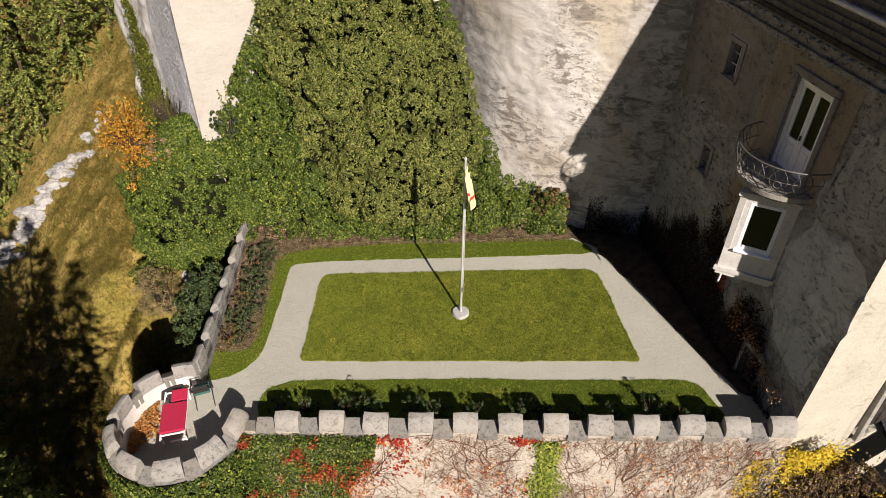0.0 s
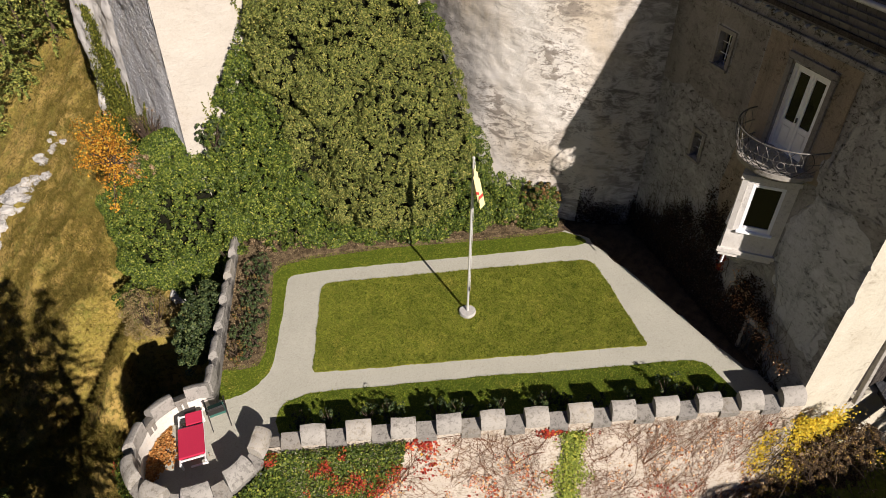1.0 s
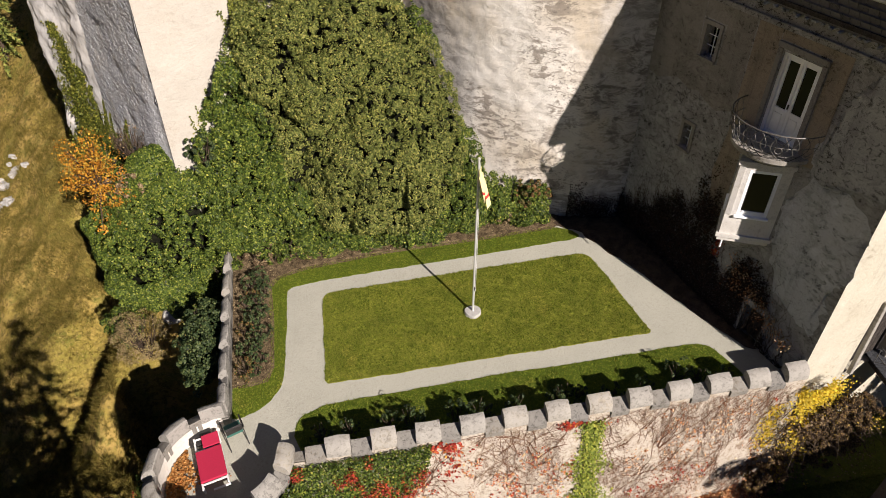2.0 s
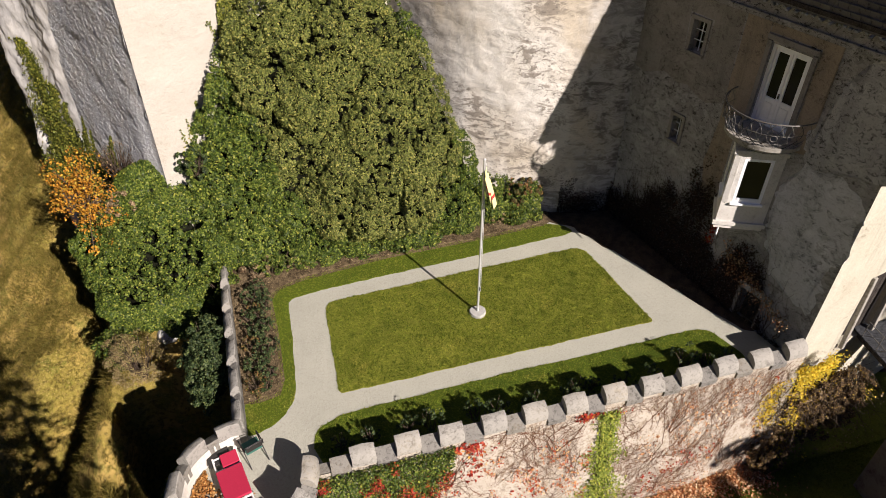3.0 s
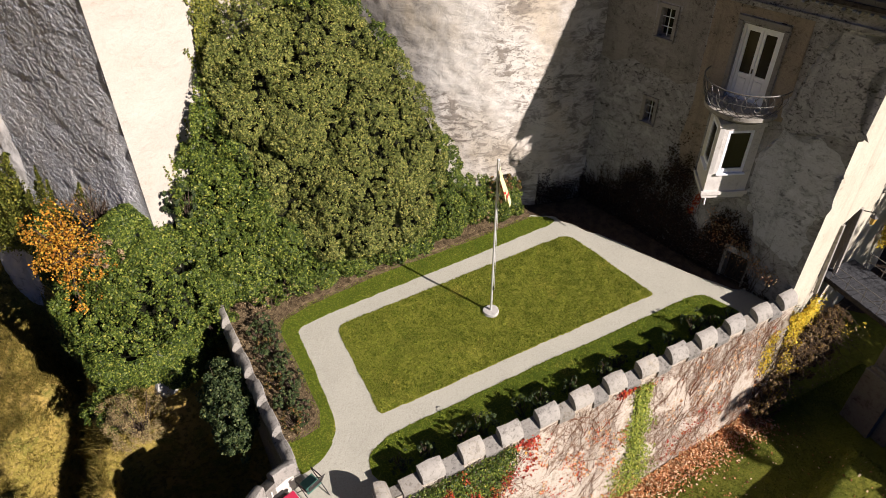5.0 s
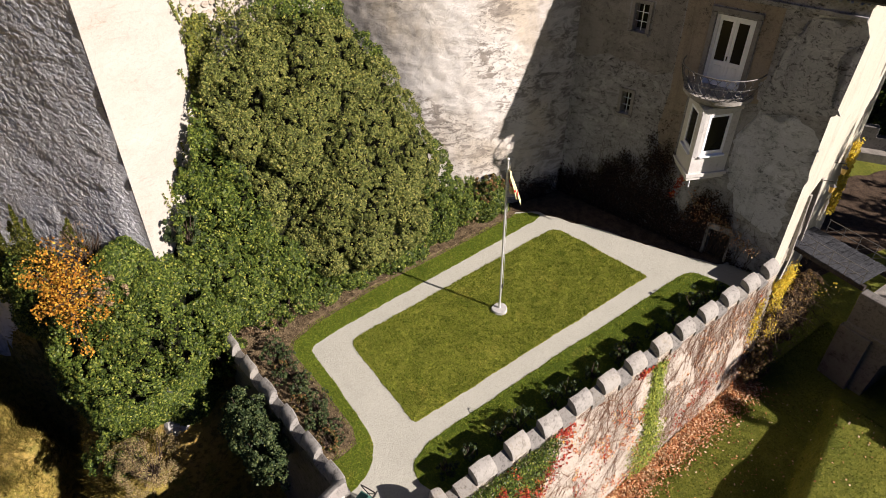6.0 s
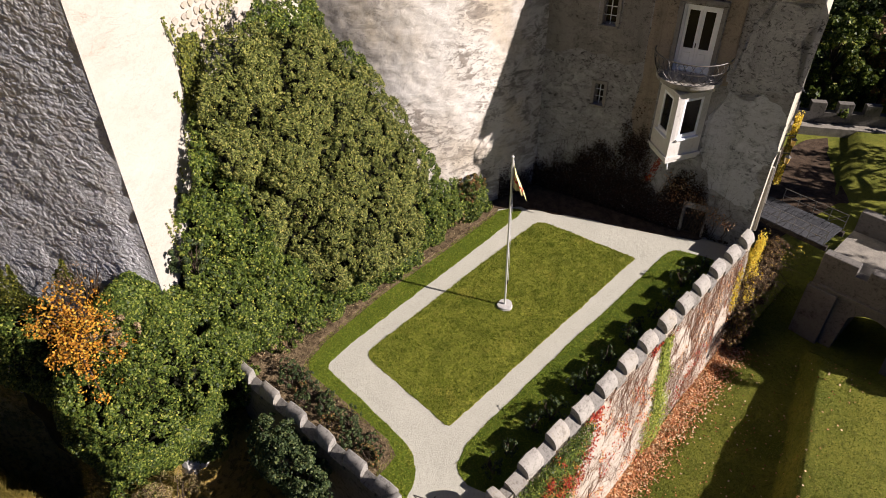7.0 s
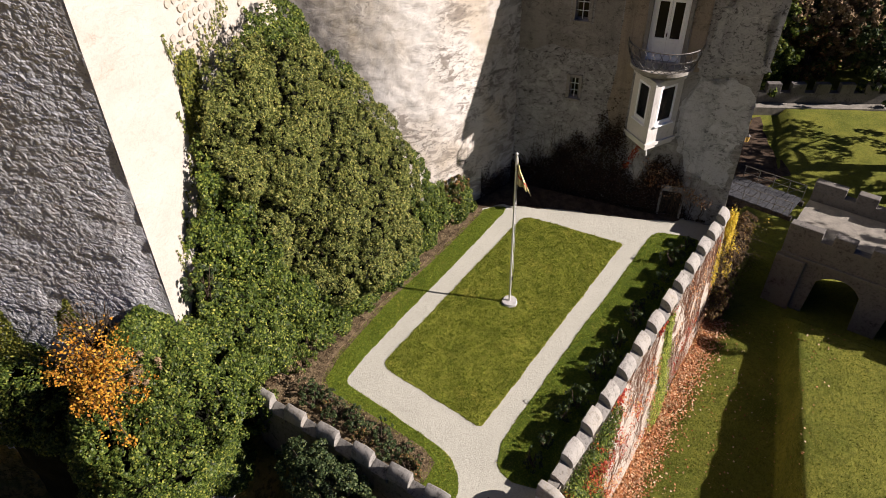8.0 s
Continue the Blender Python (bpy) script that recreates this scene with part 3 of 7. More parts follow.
solo("garden_path", bm_mesh("garden_path", prism(plan, -2.0, garden_z), M["gravel"]), "pale grey gravel path round the castle lawn", "path", "structure")


def rounded(poly, radii, steps=6):
    out = []
    n = len(poly)
    for i, p in enumerate(poly):
        r = radii[i] if isinstance(radii, (list, tuple)) else radii
        a, b = Vector(poly[i - 1]) - Vector(p), Vector(poly[(i + 1) % n]) - Vector(p)
        if r <= 0:
            out.append(tuple(p))
            continue
        s, e = Vector(p) + a.normalized() * min(r, a.length * 0.45), Vector(p) + b.normalized() * min(r, b.length * 0.45)
        for k in range(steps + 1):
            t = k / steps
            q = s * (1 - t) ** 2 + Vector(p) * 2 * t * (1 - t) + e * t * t
            out.append((q.x, q.y))
    return out


def ragged(poly, step=0.14, amount=0.02, seed=3):
    """The polygon with more corners, each a little off: a cut turf edge."""
    out = []
    for i, p in enumerate(poly):
        q = poly[(i + 1) % len(poly)]
        L = math.dist(p, q)
        k = max(1, int(L / step))
        for j in range(k):
            t = j / k
            out.append((p[0] + (q[0] - p[0]) * t, p[1] + (q[1] - p[1]) * t, 0.0))
    a = np.array(out)
    a[:, 0] += vnoise(a, 2.1, seed) * amount + vnoise(a, 9, seed + 3) * amount
    a[:, 1] += vnoise(a, 2.1, seed + 1) * amount + vnoise(a, 9, seed + 4) * amount
    return [(x, y) for x, y, _ in a]


LAWN = ragged(rounded([(-4.87, 13.96), (5.98, 14.2), (5.15, 18.38), (-4.85, 17.9)], [0.14, 0.16, 0.55, 0.42]), 0.06, 0.018)
NORTH = ragged(rounded([(-7.74, 13.2), (-7.39, 13.12), (-6.75, 13.42), (-6.25, 13.98), (-6.14, 14.6), (-6.08, 16.9), (-6.1, 18.36), (-5.17, 18.54),
                        (-2.23, 18.75), (1.0, 18.92), (4.76, 19.18), (5.25, 19.3), (4.95, 19.75), (4.2, 20.05), (1.0, 19.85), (-2.4, 19.72), (-5.4, 19.35),
                        (-6.45, 19.05), (-6.8, 18.6), (-6.66, 16.8), (-6.6, 14.9), (-6.78, 14.5), (-7.2, 14.38), (-7.76, 14.4)], 0.3, 3))
SOUTH = ragged(rounded([(-5.85, 12.2), (-5.7, 12.88), (-4.92, 13.2), (-2, 13.3), (0, 13.38), (4, 13.43), (7.15, 13.5), (7.55, 13.35), (7.8, 12.9), (8.1, 12.2),
                        (8.1, 11.62), (-5.5, 11.45)], 0.25, 3))
turf = lambda z: (lambda x, y: garden_z(x, y) + z)
for nm, poly, lab in (("lawn", LAWN, "mown green lawn, a rectangle with rounded corners"), ("lawn", NORTH, "narrow strip of mown grass along the flower bed"),
                      ("lawn", SOUTH, "narrow strip of mown grass below the parapet")):
    solo(nm, bm_mesh(nm, prism(poly, turf(-0.3), turf(0.014)), M["lawn"]), lab, "lawn", "structure")
BED = ragged([(-7.85, 14.36), (-7.2, 14.34), (-6.74, 14.46), (-6.57, 14.9), (-6.62, 16.8), (-6.76, 18.6), (-6.42, 19.08), (-5.4, 19.38), (-2.4, 19.75), (1.0, 19.88),
              (4.2, 20.08), (4.6, 20.4), (4.6, 22.3), (-8.1, 21.4), (-8.15, 19.9)], 0.2, 0.06, 8)
solo("flower_bed", bm_mesh("flower_bed", prism(BED, turf(-0.3), turf(0.055)), M["soil"]), "bare brown soil of the flower bed along wall and hedge", "flower bed", "structure")
UNDER = [(-7.85, 14.26), (-7.2, 14.24), (-6.64, 14.36), (-6.46, 14.9), (-6.5, 16.8), (-6.62, 18.5), (-6.34, 18.94), (-5.4, 19.22), (-2.4, 19.6), (1.0, 19.72), (4.2, 19.92), (4.9, 20.3), (4.6, 22.3), (-8.1, 21.4), (-8.15, 19.9)]
solo("flower_bed", bm_mesh("flower_bed", prism(UNDER, turf(-0.31), turf(0.02)), M["soil"]), "raked brown soil under the bed's edge", "flower bed", "structure")
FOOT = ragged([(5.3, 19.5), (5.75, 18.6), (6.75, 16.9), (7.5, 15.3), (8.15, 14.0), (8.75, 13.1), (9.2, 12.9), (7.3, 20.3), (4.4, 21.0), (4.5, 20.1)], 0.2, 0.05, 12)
solo("flower_bed", bm_mesh("flower_bed", prism(FOOT, turf(-0.3), turf(0.03)), M["dark_soil"]), "dark soil strip at the castle foot, its shade put into the colour", "flower bed", "structure")

# ---- parapets ----


def merlon_bm(length, top=0.92, z0=0.42, seed=1, dep=DEP):
    """A weathered stone with an upright garden side and a top that rounds down to the outer side. x: along, y: outward."""
    prof = [(0.0, z0), (0.0, top - 0.02), (0.025, top)]
    for k in range(1, 8):
        a = k / 7 * math.pi / 2
        prof.append((0.025 + (dep + 0.02) * math.sin(a), 0.49 + (top - 0.49) * math.cos(a)))
    prof.append((dep - 0.02, z0))
    bm = bmesh.new()
    cuts = [0.0, 0.02, 0.27, 0.5, 0.73, 0.98, 1.0]
    rings = []
    for t in cuts:
        s = 0.985 if t in (0.0, 1.0) else 1.0
        rings.append([bm.verts.new((length * t, y * s, z0 + (z - z0) * s)) for y, z in prof])
    for a, b in zip(rings, rings[1:]):
        for i in range(len(prof) - 1):
            bm.faces.new((a[i], b[i], b[i + 1], a[i + 1]))
    bm.faces.new(rings[0])
    bm.faces.new(rings[-1][::-1])
    bmesh.ops.recalc_face_normals(bm, faces=bm.faces)
    p = np.array([v.co for v in bm.verts])
    off = np.stack([fbm(p + seed * 7.3, 3.0, seed + k, 2) for k in range(3)], -1) * 0.02
    for v, o in zip(bm.verts, off):
        v.co += Vector(o)
    return bm


def crenel_bm(length, seed=1, dep=DEP):
    bm = bmesh.new()
    prof = [(0.0, 0.2), (0.0, 0.60), (0.02, 0.62), (dep * 0.5, 0.56), (dep + 0.05, 0.41), (dep + 0.03, 0.2)]
    rings = [[bm.verts.new((length * t, y, z)) for y, z in prof] for t in (0, 0.5, 1)]
    for a, b in zip(rings, rings[1:]):
        for i in range(len(prof) - 1):
            bm.faces.new((a[i], b[i], b[i + 1], a[i + 1]))
    bm.faces.new(rings[0])
    bm.faces.new(rings[-1][::-1])
    bmesh.ops.recalc_face_normals(bm, faces=bm.faces)
    p = np.array([v.co for v in bm.verts])
    off = fbm(p + seed * 3.1, 3.0, seed, 2) * 0.02
    for v, o in zip(bm.verts, off):
        v.co.z += o
    return bm




def rounded_stone(me):
    """Smooth shading that keeps the worn arrises."""
    me.polygons.foreach_set("use_smooth", np.ones(len(me.polygons), bool))
    me.set_sharp_from_angle(angle=radians(38))
    return me


MER = [rounded_stone(bm_mesh("merlon", merlon_bm(0.69, 0.92, 0.42, s), M["merlon"])) for s in range(5)]
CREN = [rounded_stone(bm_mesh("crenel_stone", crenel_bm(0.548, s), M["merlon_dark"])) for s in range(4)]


def frame_of(origin, along):
    """x along, z up, y to the left of along seen from above."""
    x = Vector((along[0], along[1], 0)).normalized()
    y = Vector((0, 0, 1)).cross(x)
    return Matrix(((x.x, y.x, 0, origin[0]), (x.y, y.y, 0, origin[1]), (x.z, y.z, 1, origin[2]), (0, 0, 0, 1)))


def stand(name, me, parent, m):
    ob = child(name, me, parent)
    ob.matrix_basis = m
    return ob


# south curtain wall; its frame runs west so that y points out
wall_south = thing("wall_south", "pale creeper-grown curtain wall under a crenellated parapet", "wall", kind="structure")


def south_face(u, v):
    x = 9.47 - u * 15.4
    z = 0.428 - v * 8.2
    y = Y_IN(x) - DEP + 0.015 - 0.075 * np.maximum(0, -z)
    p = np.stack([x, y, z], -1)
    p[:, 1] += fbm(p, 0.9, 21, 3) * 0.05 * smooth(0, 0.06, v)
    return p


child("wall_face", grid_mesh("wall_face", 150, 80, south_face, M["creeper_wall"]), wall_south)
core = [(-5.93, Y_IN(-5.9)), (9.45, Y_IN(9.45)), (9.45, Y_IN(9.45) - DEP + 0.06), (-5.93, Y_IN(-5.9) - DEP + 0.06)]
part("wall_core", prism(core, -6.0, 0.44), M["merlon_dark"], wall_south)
for i in range(12):
    x0 = -4.89 + 1.241 * i
    m = frame_of((x0 + 0.69, Y_IN(x0 + 0.69), 0), (-1, -0.0118)) @ pose(0, 0, 0.02 * math.sin(i * 2.3), 0.8 * math.sin(i * 1.7), 0, 0.8 * math.sin(i * 3.1))
    stand("merlon", MER[(i * 3) % 5], wall_south, m)
    if i < 11:
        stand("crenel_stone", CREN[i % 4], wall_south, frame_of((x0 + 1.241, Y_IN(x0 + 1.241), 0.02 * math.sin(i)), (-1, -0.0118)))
stand("crenel_stone", CREN[1], wall_south, frame_of((-4.893, Y_IN(-4.9), 0), (-1, -0.0118)))

# west parapet
WD = 0.27
WMER = [rounded_stone(bm_mesh("merlon", merlon_bm(0.69, 0.92, 0.42, s, WD), M["merlon"])) for s in range(5)]
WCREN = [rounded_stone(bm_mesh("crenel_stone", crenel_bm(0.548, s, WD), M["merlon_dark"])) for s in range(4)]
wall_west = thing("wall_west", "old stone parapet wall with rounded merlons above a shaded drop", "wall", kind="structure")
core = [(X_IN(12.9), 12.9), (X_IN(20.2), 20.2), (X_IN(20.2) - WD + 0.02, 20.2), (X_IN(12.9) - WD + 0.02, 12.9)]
# dark stone on the core puts the outer drop's shade into its colour
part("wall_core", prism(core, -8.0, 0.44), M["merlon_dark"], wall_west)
north = (-0.06, 1.0)
for i in range(6):
    y0 = 14.25 + 1.26 * i - 1.26
    if i:
        stand("merlon", WMER[(i * 2 + 1) % 5], wall_west, frame_of((X_IN(y0), y0, 0), north) @ pose(0, 0, 0.015 * math.sin(i * 2.9), 0.7 * math.sin(i), 0, 0.9 * math.sin(i * 2.1)))
    stand("crenel_stone", WCREN[(i + 1) % 4], wall_west, frame_of((X_IN(y0 + 0.7), y0 + 0.7, 0), north))

# round bastion
bastion = thing("bastion_wall", "round lookout bastion with a low crenellated stone parapet", "bastion wall", kind="structure")


def ring(r0, r1, z0, z1, a0, a1, n):
    bm = bmesh.new()
    rows = []
    for k in range(n + 1):
        a = radians(a0 + (a1 - a0) * k / n)
        c, s = math.cos(a), math.sin(a)
        rows.append([bm.verts.new((BC[0] + r * c, BC[1] + r * s, z)) for r, z in ((r0, z0), (r0, z1), (r1, z1), (r1, z0))])
    for p, q in zip(rows, rows[1:]):
        for i in range(4):
            bm.faces.new((p[i], p[(i + 1) % 4], q[(i + 1) % 4], q[i]))
    bm.faces.new(rows[0][::-1])
    bm.faces.new(rows[-1])
    bmesh.ops.recalc_face_normals(bm, faces=bm.faces)
    return bm


part("wall_core", ring(BR, BR + BT - 0.10, -9.0, 0.43, -266, 4, 60), M["white_stone"], bastion)
part("outer_face", ring(BR + BT - 0.097, BR + BT - 0.02, -9.0, 0.42, -266, 4, 60), M["merlon_dark"], bastion)


def arc_stone(src, sweep):
    """Bends a straight stone of the given mesh round the bastion by sweep degrees."""
    bm = bmesh.new()
    bm.from_mesh(src)
    L = max(v.co.x for v in bm.verts)
    for v in bm.verts:
        a = radians(-sweep * v.co.x / L)
        r = BR + v.co.y
        v.co.x, v.co.y = r * math.cos(a), r * math.sin(a)
    return bm


AM = [rounded_stone(bm_mesh("merlon", arc_stone(MER[s], 24.0), M["merlon"])) for s in range(3)]
AC = [bm_mesh("crenel_stone", arc_stone(CREN[s], 12.2), M["merlon_dark"]) for s in range(2)]
for k in range(8):
    a = -5 + 12 - 36.3 * k
    if k == 0:
        a = 4
    stand("merlon", AM[k % 3], bastion, pose(BC[0], BC[1], 0.015 * math.sin(k * 2.2), 0, 0, a))
    if k < 7:
        stand("crenel_stone", AC[k % 2], bastion, pose(BC[0], BC[1], 0, 0, 0, a - 24.05))
stand("merlon", WMER[2], wall_west, frame_of((X_IN(13.05), 13.05, 0), north))

# ---- castle wing ----
C0 = Vector((9.47, 11.42, 0))
CM = frame_of(C0, (-0.255, 0.967))                 # x: north along the west wall, y: outward, z: up
SM = frame_of(C0, (-0.9724, -0.2334))               # x: minus the way east along the south wall, y: outward


def wall_bm(u0, u1, z0, z1, holes, thick):
    """A wall in the xz plane with its outer side at y = 0 and real openings."""
    us = sorted({u0, u1, *[h[k] for h in holes for k in (0, 1)]})
    zs = sorted({z0, z1, *[h[k] for h in holes for k in (2, 3)]})
    bm = bmesh.new()
    vs = {}

    def vert(u, y, z):
        key = (round(u, 4), y, round(z, 4))
        if key not in vs:
            vs[key] = bm.verts.new((u, y, z))
        return vs[key]
    solid = lambda u, z: u0 < u < u1 and z0 < z < z1 and not any(h[0] < u < h[1] and h[2] < z < h[3] for h in holes)
    for ua, ub in zip(us, us[1:]):
        for za, zb in zip(zs, zs[1:]):
            um, zm = (ua + ub) / 2, (za + zb) / 2
            if not solid(um, zm):
                continue
            bm.faces.new((vert(ua, 0, za), vert(ua, 0, zb), vert(ub, 0, zb), vert(ub, 0, za)))
            bm.faces.new((vert(ua, -thick, za), vert(ub, -thick, za), vert(ub, -thick, zb), vert(ua, -thick, zb)))
    for ua, ub in zip(us, us[1:]):
        for za, zb in zip(zs, zs[1:]):
            um, zm = (ua + ub) / 2, (za + zb) / 2
            if not solid(um, zm):
                continue
            e = 1e-3
            if not solid(ua - e, zm):
                bm.faces.new((vert(ua, 0, za), vert(ua, -thick, za), vert(ua, -thick, zb), vert(ua, 0, zb)))
            if not solid(ub + e, zm):
                bm.faces.new((vert(ub, 0, za), vert(ub, 0, zb), vert(ub, -thick, zb), vert(ub, -thick, za)))
            if not solid(um, za - e):
                bm.faces.new((vert(ua, 0, za), vert(ub, 0, za), vert(ub, -thick, za), vert(ua, -thick, za)))
            if not solid(um, zb + e):
                bm.faces.new((vert(ua, 0, zb), vert(ua, -thick, zb), vert(ub, -thick, zb), vert(ub, 0, zb)))
    bmesh.ops.recalc_face_normals(bm, faces=bm.faces)
    return bm


W_HOLES = [(6.46, 6.96, 7.86, 8.82), (6.54, 6.90, 4.72, 5.58), (2.92, 4.18, 6.62, 8.99), (1.72, 2.52, -0.3, 1.15)]
castle = thing("castle_wing", "weathered grey plaster castle wing with a slate roof", "castle", kind="structure")
castle.matrix_basis = Matrix()
bm = wall_bm(0.0, 12.5, -7.0, 10.2, W_HOLES, 0.6)
bm.transform(CM)
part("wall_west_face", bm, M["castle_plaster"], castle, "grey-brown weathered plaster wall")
S_HOLES = [(-4.0, -2.25, -0.6, 2.45)]
bm = wall_bm(-12.0, 0.0, -7.0, 10.2, S_HOLES, 0.55)
bm.transform(SM)
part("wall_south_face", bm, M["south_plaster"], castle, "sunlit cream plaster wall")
# solid block behind the openings; its black colour is the rooms' lack of light
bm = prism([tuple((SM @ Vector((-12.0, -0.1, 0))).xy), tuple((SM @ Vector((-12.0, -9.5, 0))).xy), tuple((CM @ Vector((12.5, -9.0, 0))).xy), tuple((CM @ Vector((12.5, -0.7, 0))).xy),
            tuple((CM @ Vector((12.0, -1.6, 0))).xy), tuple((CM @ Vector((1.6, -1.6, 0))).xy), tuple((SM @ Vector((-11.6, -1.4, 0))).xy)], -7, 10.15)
part("inner_wall", bm, M["dark_room"], castle, "near-black block painted as the unlit rooms behind the openings")


def coat(name, outline, material, proud, seed, label, rough=0.22):
    """A thin later coat of plaster with a ragged edge; outline in the west wall's frame (u, z)."""
    pts = ragged(ragged(outline, 0.35, rough, seed), 0.09, min(0.07, rough * 0.6), seed + 5)
    bm = bmesh.new()
    hi = [bm.verts.new((u, proud, z)) for u, z in pts]
    lo = [bm.verts.new((u, -0.002, z)) for u, z in pts]
    top = bm.faces.new(hi)
    for k in range(len(pts)):
        q = (k + 1) % len(pts)
        bm.faces.new((hi[k], hi[q], lo[q], lo[k]))
    bmesh.ops.triangulate(bm, faces=[top])
    bmesh.ops.recalc_face_normals(bm, faces=bm.faces)
    bm.transform(CM)
    return part(name, bm, material, castle, label)


coat("pale_coat", [(0.12, 1.7), (1.4, 2.0), (2.2, 2.9), (2.5, 3.9), (2.35, 5.0), (2.1, 6.15), (1.0, 6.25), (0.12, 6.2)], M["pale_coat"], 0.004, 3, "paler later plaster, the shade's blue put into its grey")
coat("dark_coat", [(0.12, 6.3), (1.2, 6.35), (2.1, 6.25), (2.3, 7.2), (1.9, 8.6), (1.3, 9.5), (0.12, 9.5)], M["dark_coat"], 0.008, 9, "dark pitted plaster with pale flecks")
for seed, outline in ((15, [(5.2, 6.75), (5.8, 6.5), (6.25, 6.6), (6.25, 9.55), (5.25, 9.55)]), (16, [(7.17, 6.7), (7.7, 6.85), (8.6, 6.5), (10.2, 6.9), (10.3, 9.55), (7.17, 9.55)]),
                      (17, [(6.26, 6.6), (6.7, 6.75), (7.16, 6.68), (7.16, 7.74), (6.26, 7.74)]), (18, [(6.26, 9.0), (7.16, 9.0), (7.16, 9.55), (6.26, 9.55)])):
    coat("brown_coat", outline, M["brown_coat"], 0.0036 + 0.0004 * (seed - 15), seed, "smooth dark brown plaster round the slit window", 0.02)
for k, outline in enumerate((
        [(4.36, 6.3), (5.15, 6.2), (5.2, 9.55), (4.36, 9.55)],
        [(2.15, 6.4), (2.74, 6.35), (2.74, 9.55), (2.2, 9.55)],
        [(2.74, 9.26), (4.36, 9.26), (4.36, 9.55), (2.74, 9.55)],
        [(4.5, 3.3), (5.05, 3.2), (5.3, 4.6), (5.15, 6.2), (4.5, 6.3)])):
    coat("tan_coat", outline, M["tan_coat"], 0.0056 + 0.0004 * k, 4 + k, "smooth tan plaster round the door", 0.02)

# arch of the low doorway: stones that round its head
n = 10
low_door = thing("doorway", "low round-arched dark doorway at the castle foot", "doorway", kind="structure")
bm = bmesh.new()
outer = [(1.56, -0.1), (1.56, 1.15)] + [(2.12 - 0.56 * math.cos(math.pi * k / n), 1.15 + 0.52 * math.sin(math.pi * k / n)) for k in range(1, n)] + [(2.68, 1.15), (2.68, -0.1)]
inner = [(1.72, -0.1), (1.72, 1.15)] + [(2.12 - 0.4 * math.cos(math.pi * k / n), 1.15 + 0.38 * math.sin(math.pi * k / n)) for k in range(1, n)] + [(2.52, 1.15), (2.52, -0.1)]
fo = [bm.verts.new((u, 0.03, z)) for u, z in outer]
fi = [bm.verts.new((u, 0.03, z)) for u, z in inner]
bo = [bm.verts.new((u, -0.02, z)) for u, z in outer]
bi = [bm.verts.new((u, -0.25, z)) for u, z in inner]
for k in range(len(outer) - 1):
    bm.faces.new((fo[k], fo[k + 1], fi[k + 1], fi[k]))
    bm.faces.new((fo[k], bo[k], bo[k + 1], fo[k + 1]))
    bm.faces.new((fi[k], fi[k + 1], bi[k + 1], bi[k]))
bmesh.ops.recalc_face_normals(bm, faces=bm.faces)
bm.transform(CM)
part("surround", bm, M["brown_coat"], low_door)
bm = box((0.8, 0.06, 1.5), CM @ pose(2.12, -0.45, 0.5))
part("door_leaf", bm, M["timber"], low_door, "dark timber leaf")

# ---- roof: steep slate slopes over a projecting eave ----
roof = thing("castle_roof", "steep dark slate roof with zinc strip above the eave", "roof", kind="structure")
EAVE, TOPZ, RUN = 10.25, 14.9, 1.25


def corner(d, z):
    """Plan of the roof at a distance d inside the outer wall faces."""
    a = CM @ Vector((-0.0, -d, z))
    dirw, dirs = CM.to_3x3() @ Vector((1, 0, 0)), SM.to_3x3() @ Vector((-1, 0, 0))
    nw, ns = CM.to_3x3() @ Vector((0, 1, 0)), SM.to_3x3() @ Vector((0, 1, 0))
    # meeting of the two shifted wall lines
    p, q = C0 - nw * d, C0 - ns * d
    t = ((q - p).x * dirs.y - (q - p).y * dirs.x) / (dirw.x * dirs.y - dirw.y * dirs.x)
    c = p + dirw * t
    return [Vector((*(c + dirs * 12.5).xy, z)), Vector((*c.xy, z)), Vector((*(c + dirw * 13).xy, z))]


bm = bmesh.new()
# top levels are unseen, shaped to throw the slanted shadow edge on the tower
levels = [(-0.38, EAVE - 0.1), (-0.38, EAVE), (RUN - 0.2, TOPZ), (RUN - 0.2, TOPZ + 3.0), (8.0, TOPZ + 3.2)]
rows = [[bm.verts.new(p) for p in corner(d, z)] for d, z in levels]
for a, b in zip(rows, rows[1:]):
    for i in (0, 1):
        bm.faces.new((a[i], a[i + 1], b[i + 1], b[i]))
inn = [bm.verts.new(p) for p in corner(0.3, EAVE - 0.1)]
for i in (0, 1):
    bm.faces.new((rows[0][i], inn[i], inn[i + 1], rows[0][i + 1]))
bmesh.ops.recalc_face_normals(bm, faces=bm.faces)
part("roof_shell", bm, M["slate"], roof)

nw = CM.to_3x3() @ Vector((0, 1, 0))
slope = math.atan2(TOPZ - EAVE, RUN + 0.18)
slates = []
rng = np.random.default_rng(5)
cube = np.array([(x, y, z) for x in (-0.5, 0.5) for y in (-0.5, 0.5) for z in (-0.5, 0.5)], float)
cube_f = np.array([(0, 1, 3, 2), (4, 6, 7, 5), (0, 4, 5, 1), (2, 3, 7, 6), (0, 2, 6, 4), (1, 5, 7, 3)])
SLATE = bm_mesh("slate", box((0.258, 0.016, 0.21)), M["slate"])
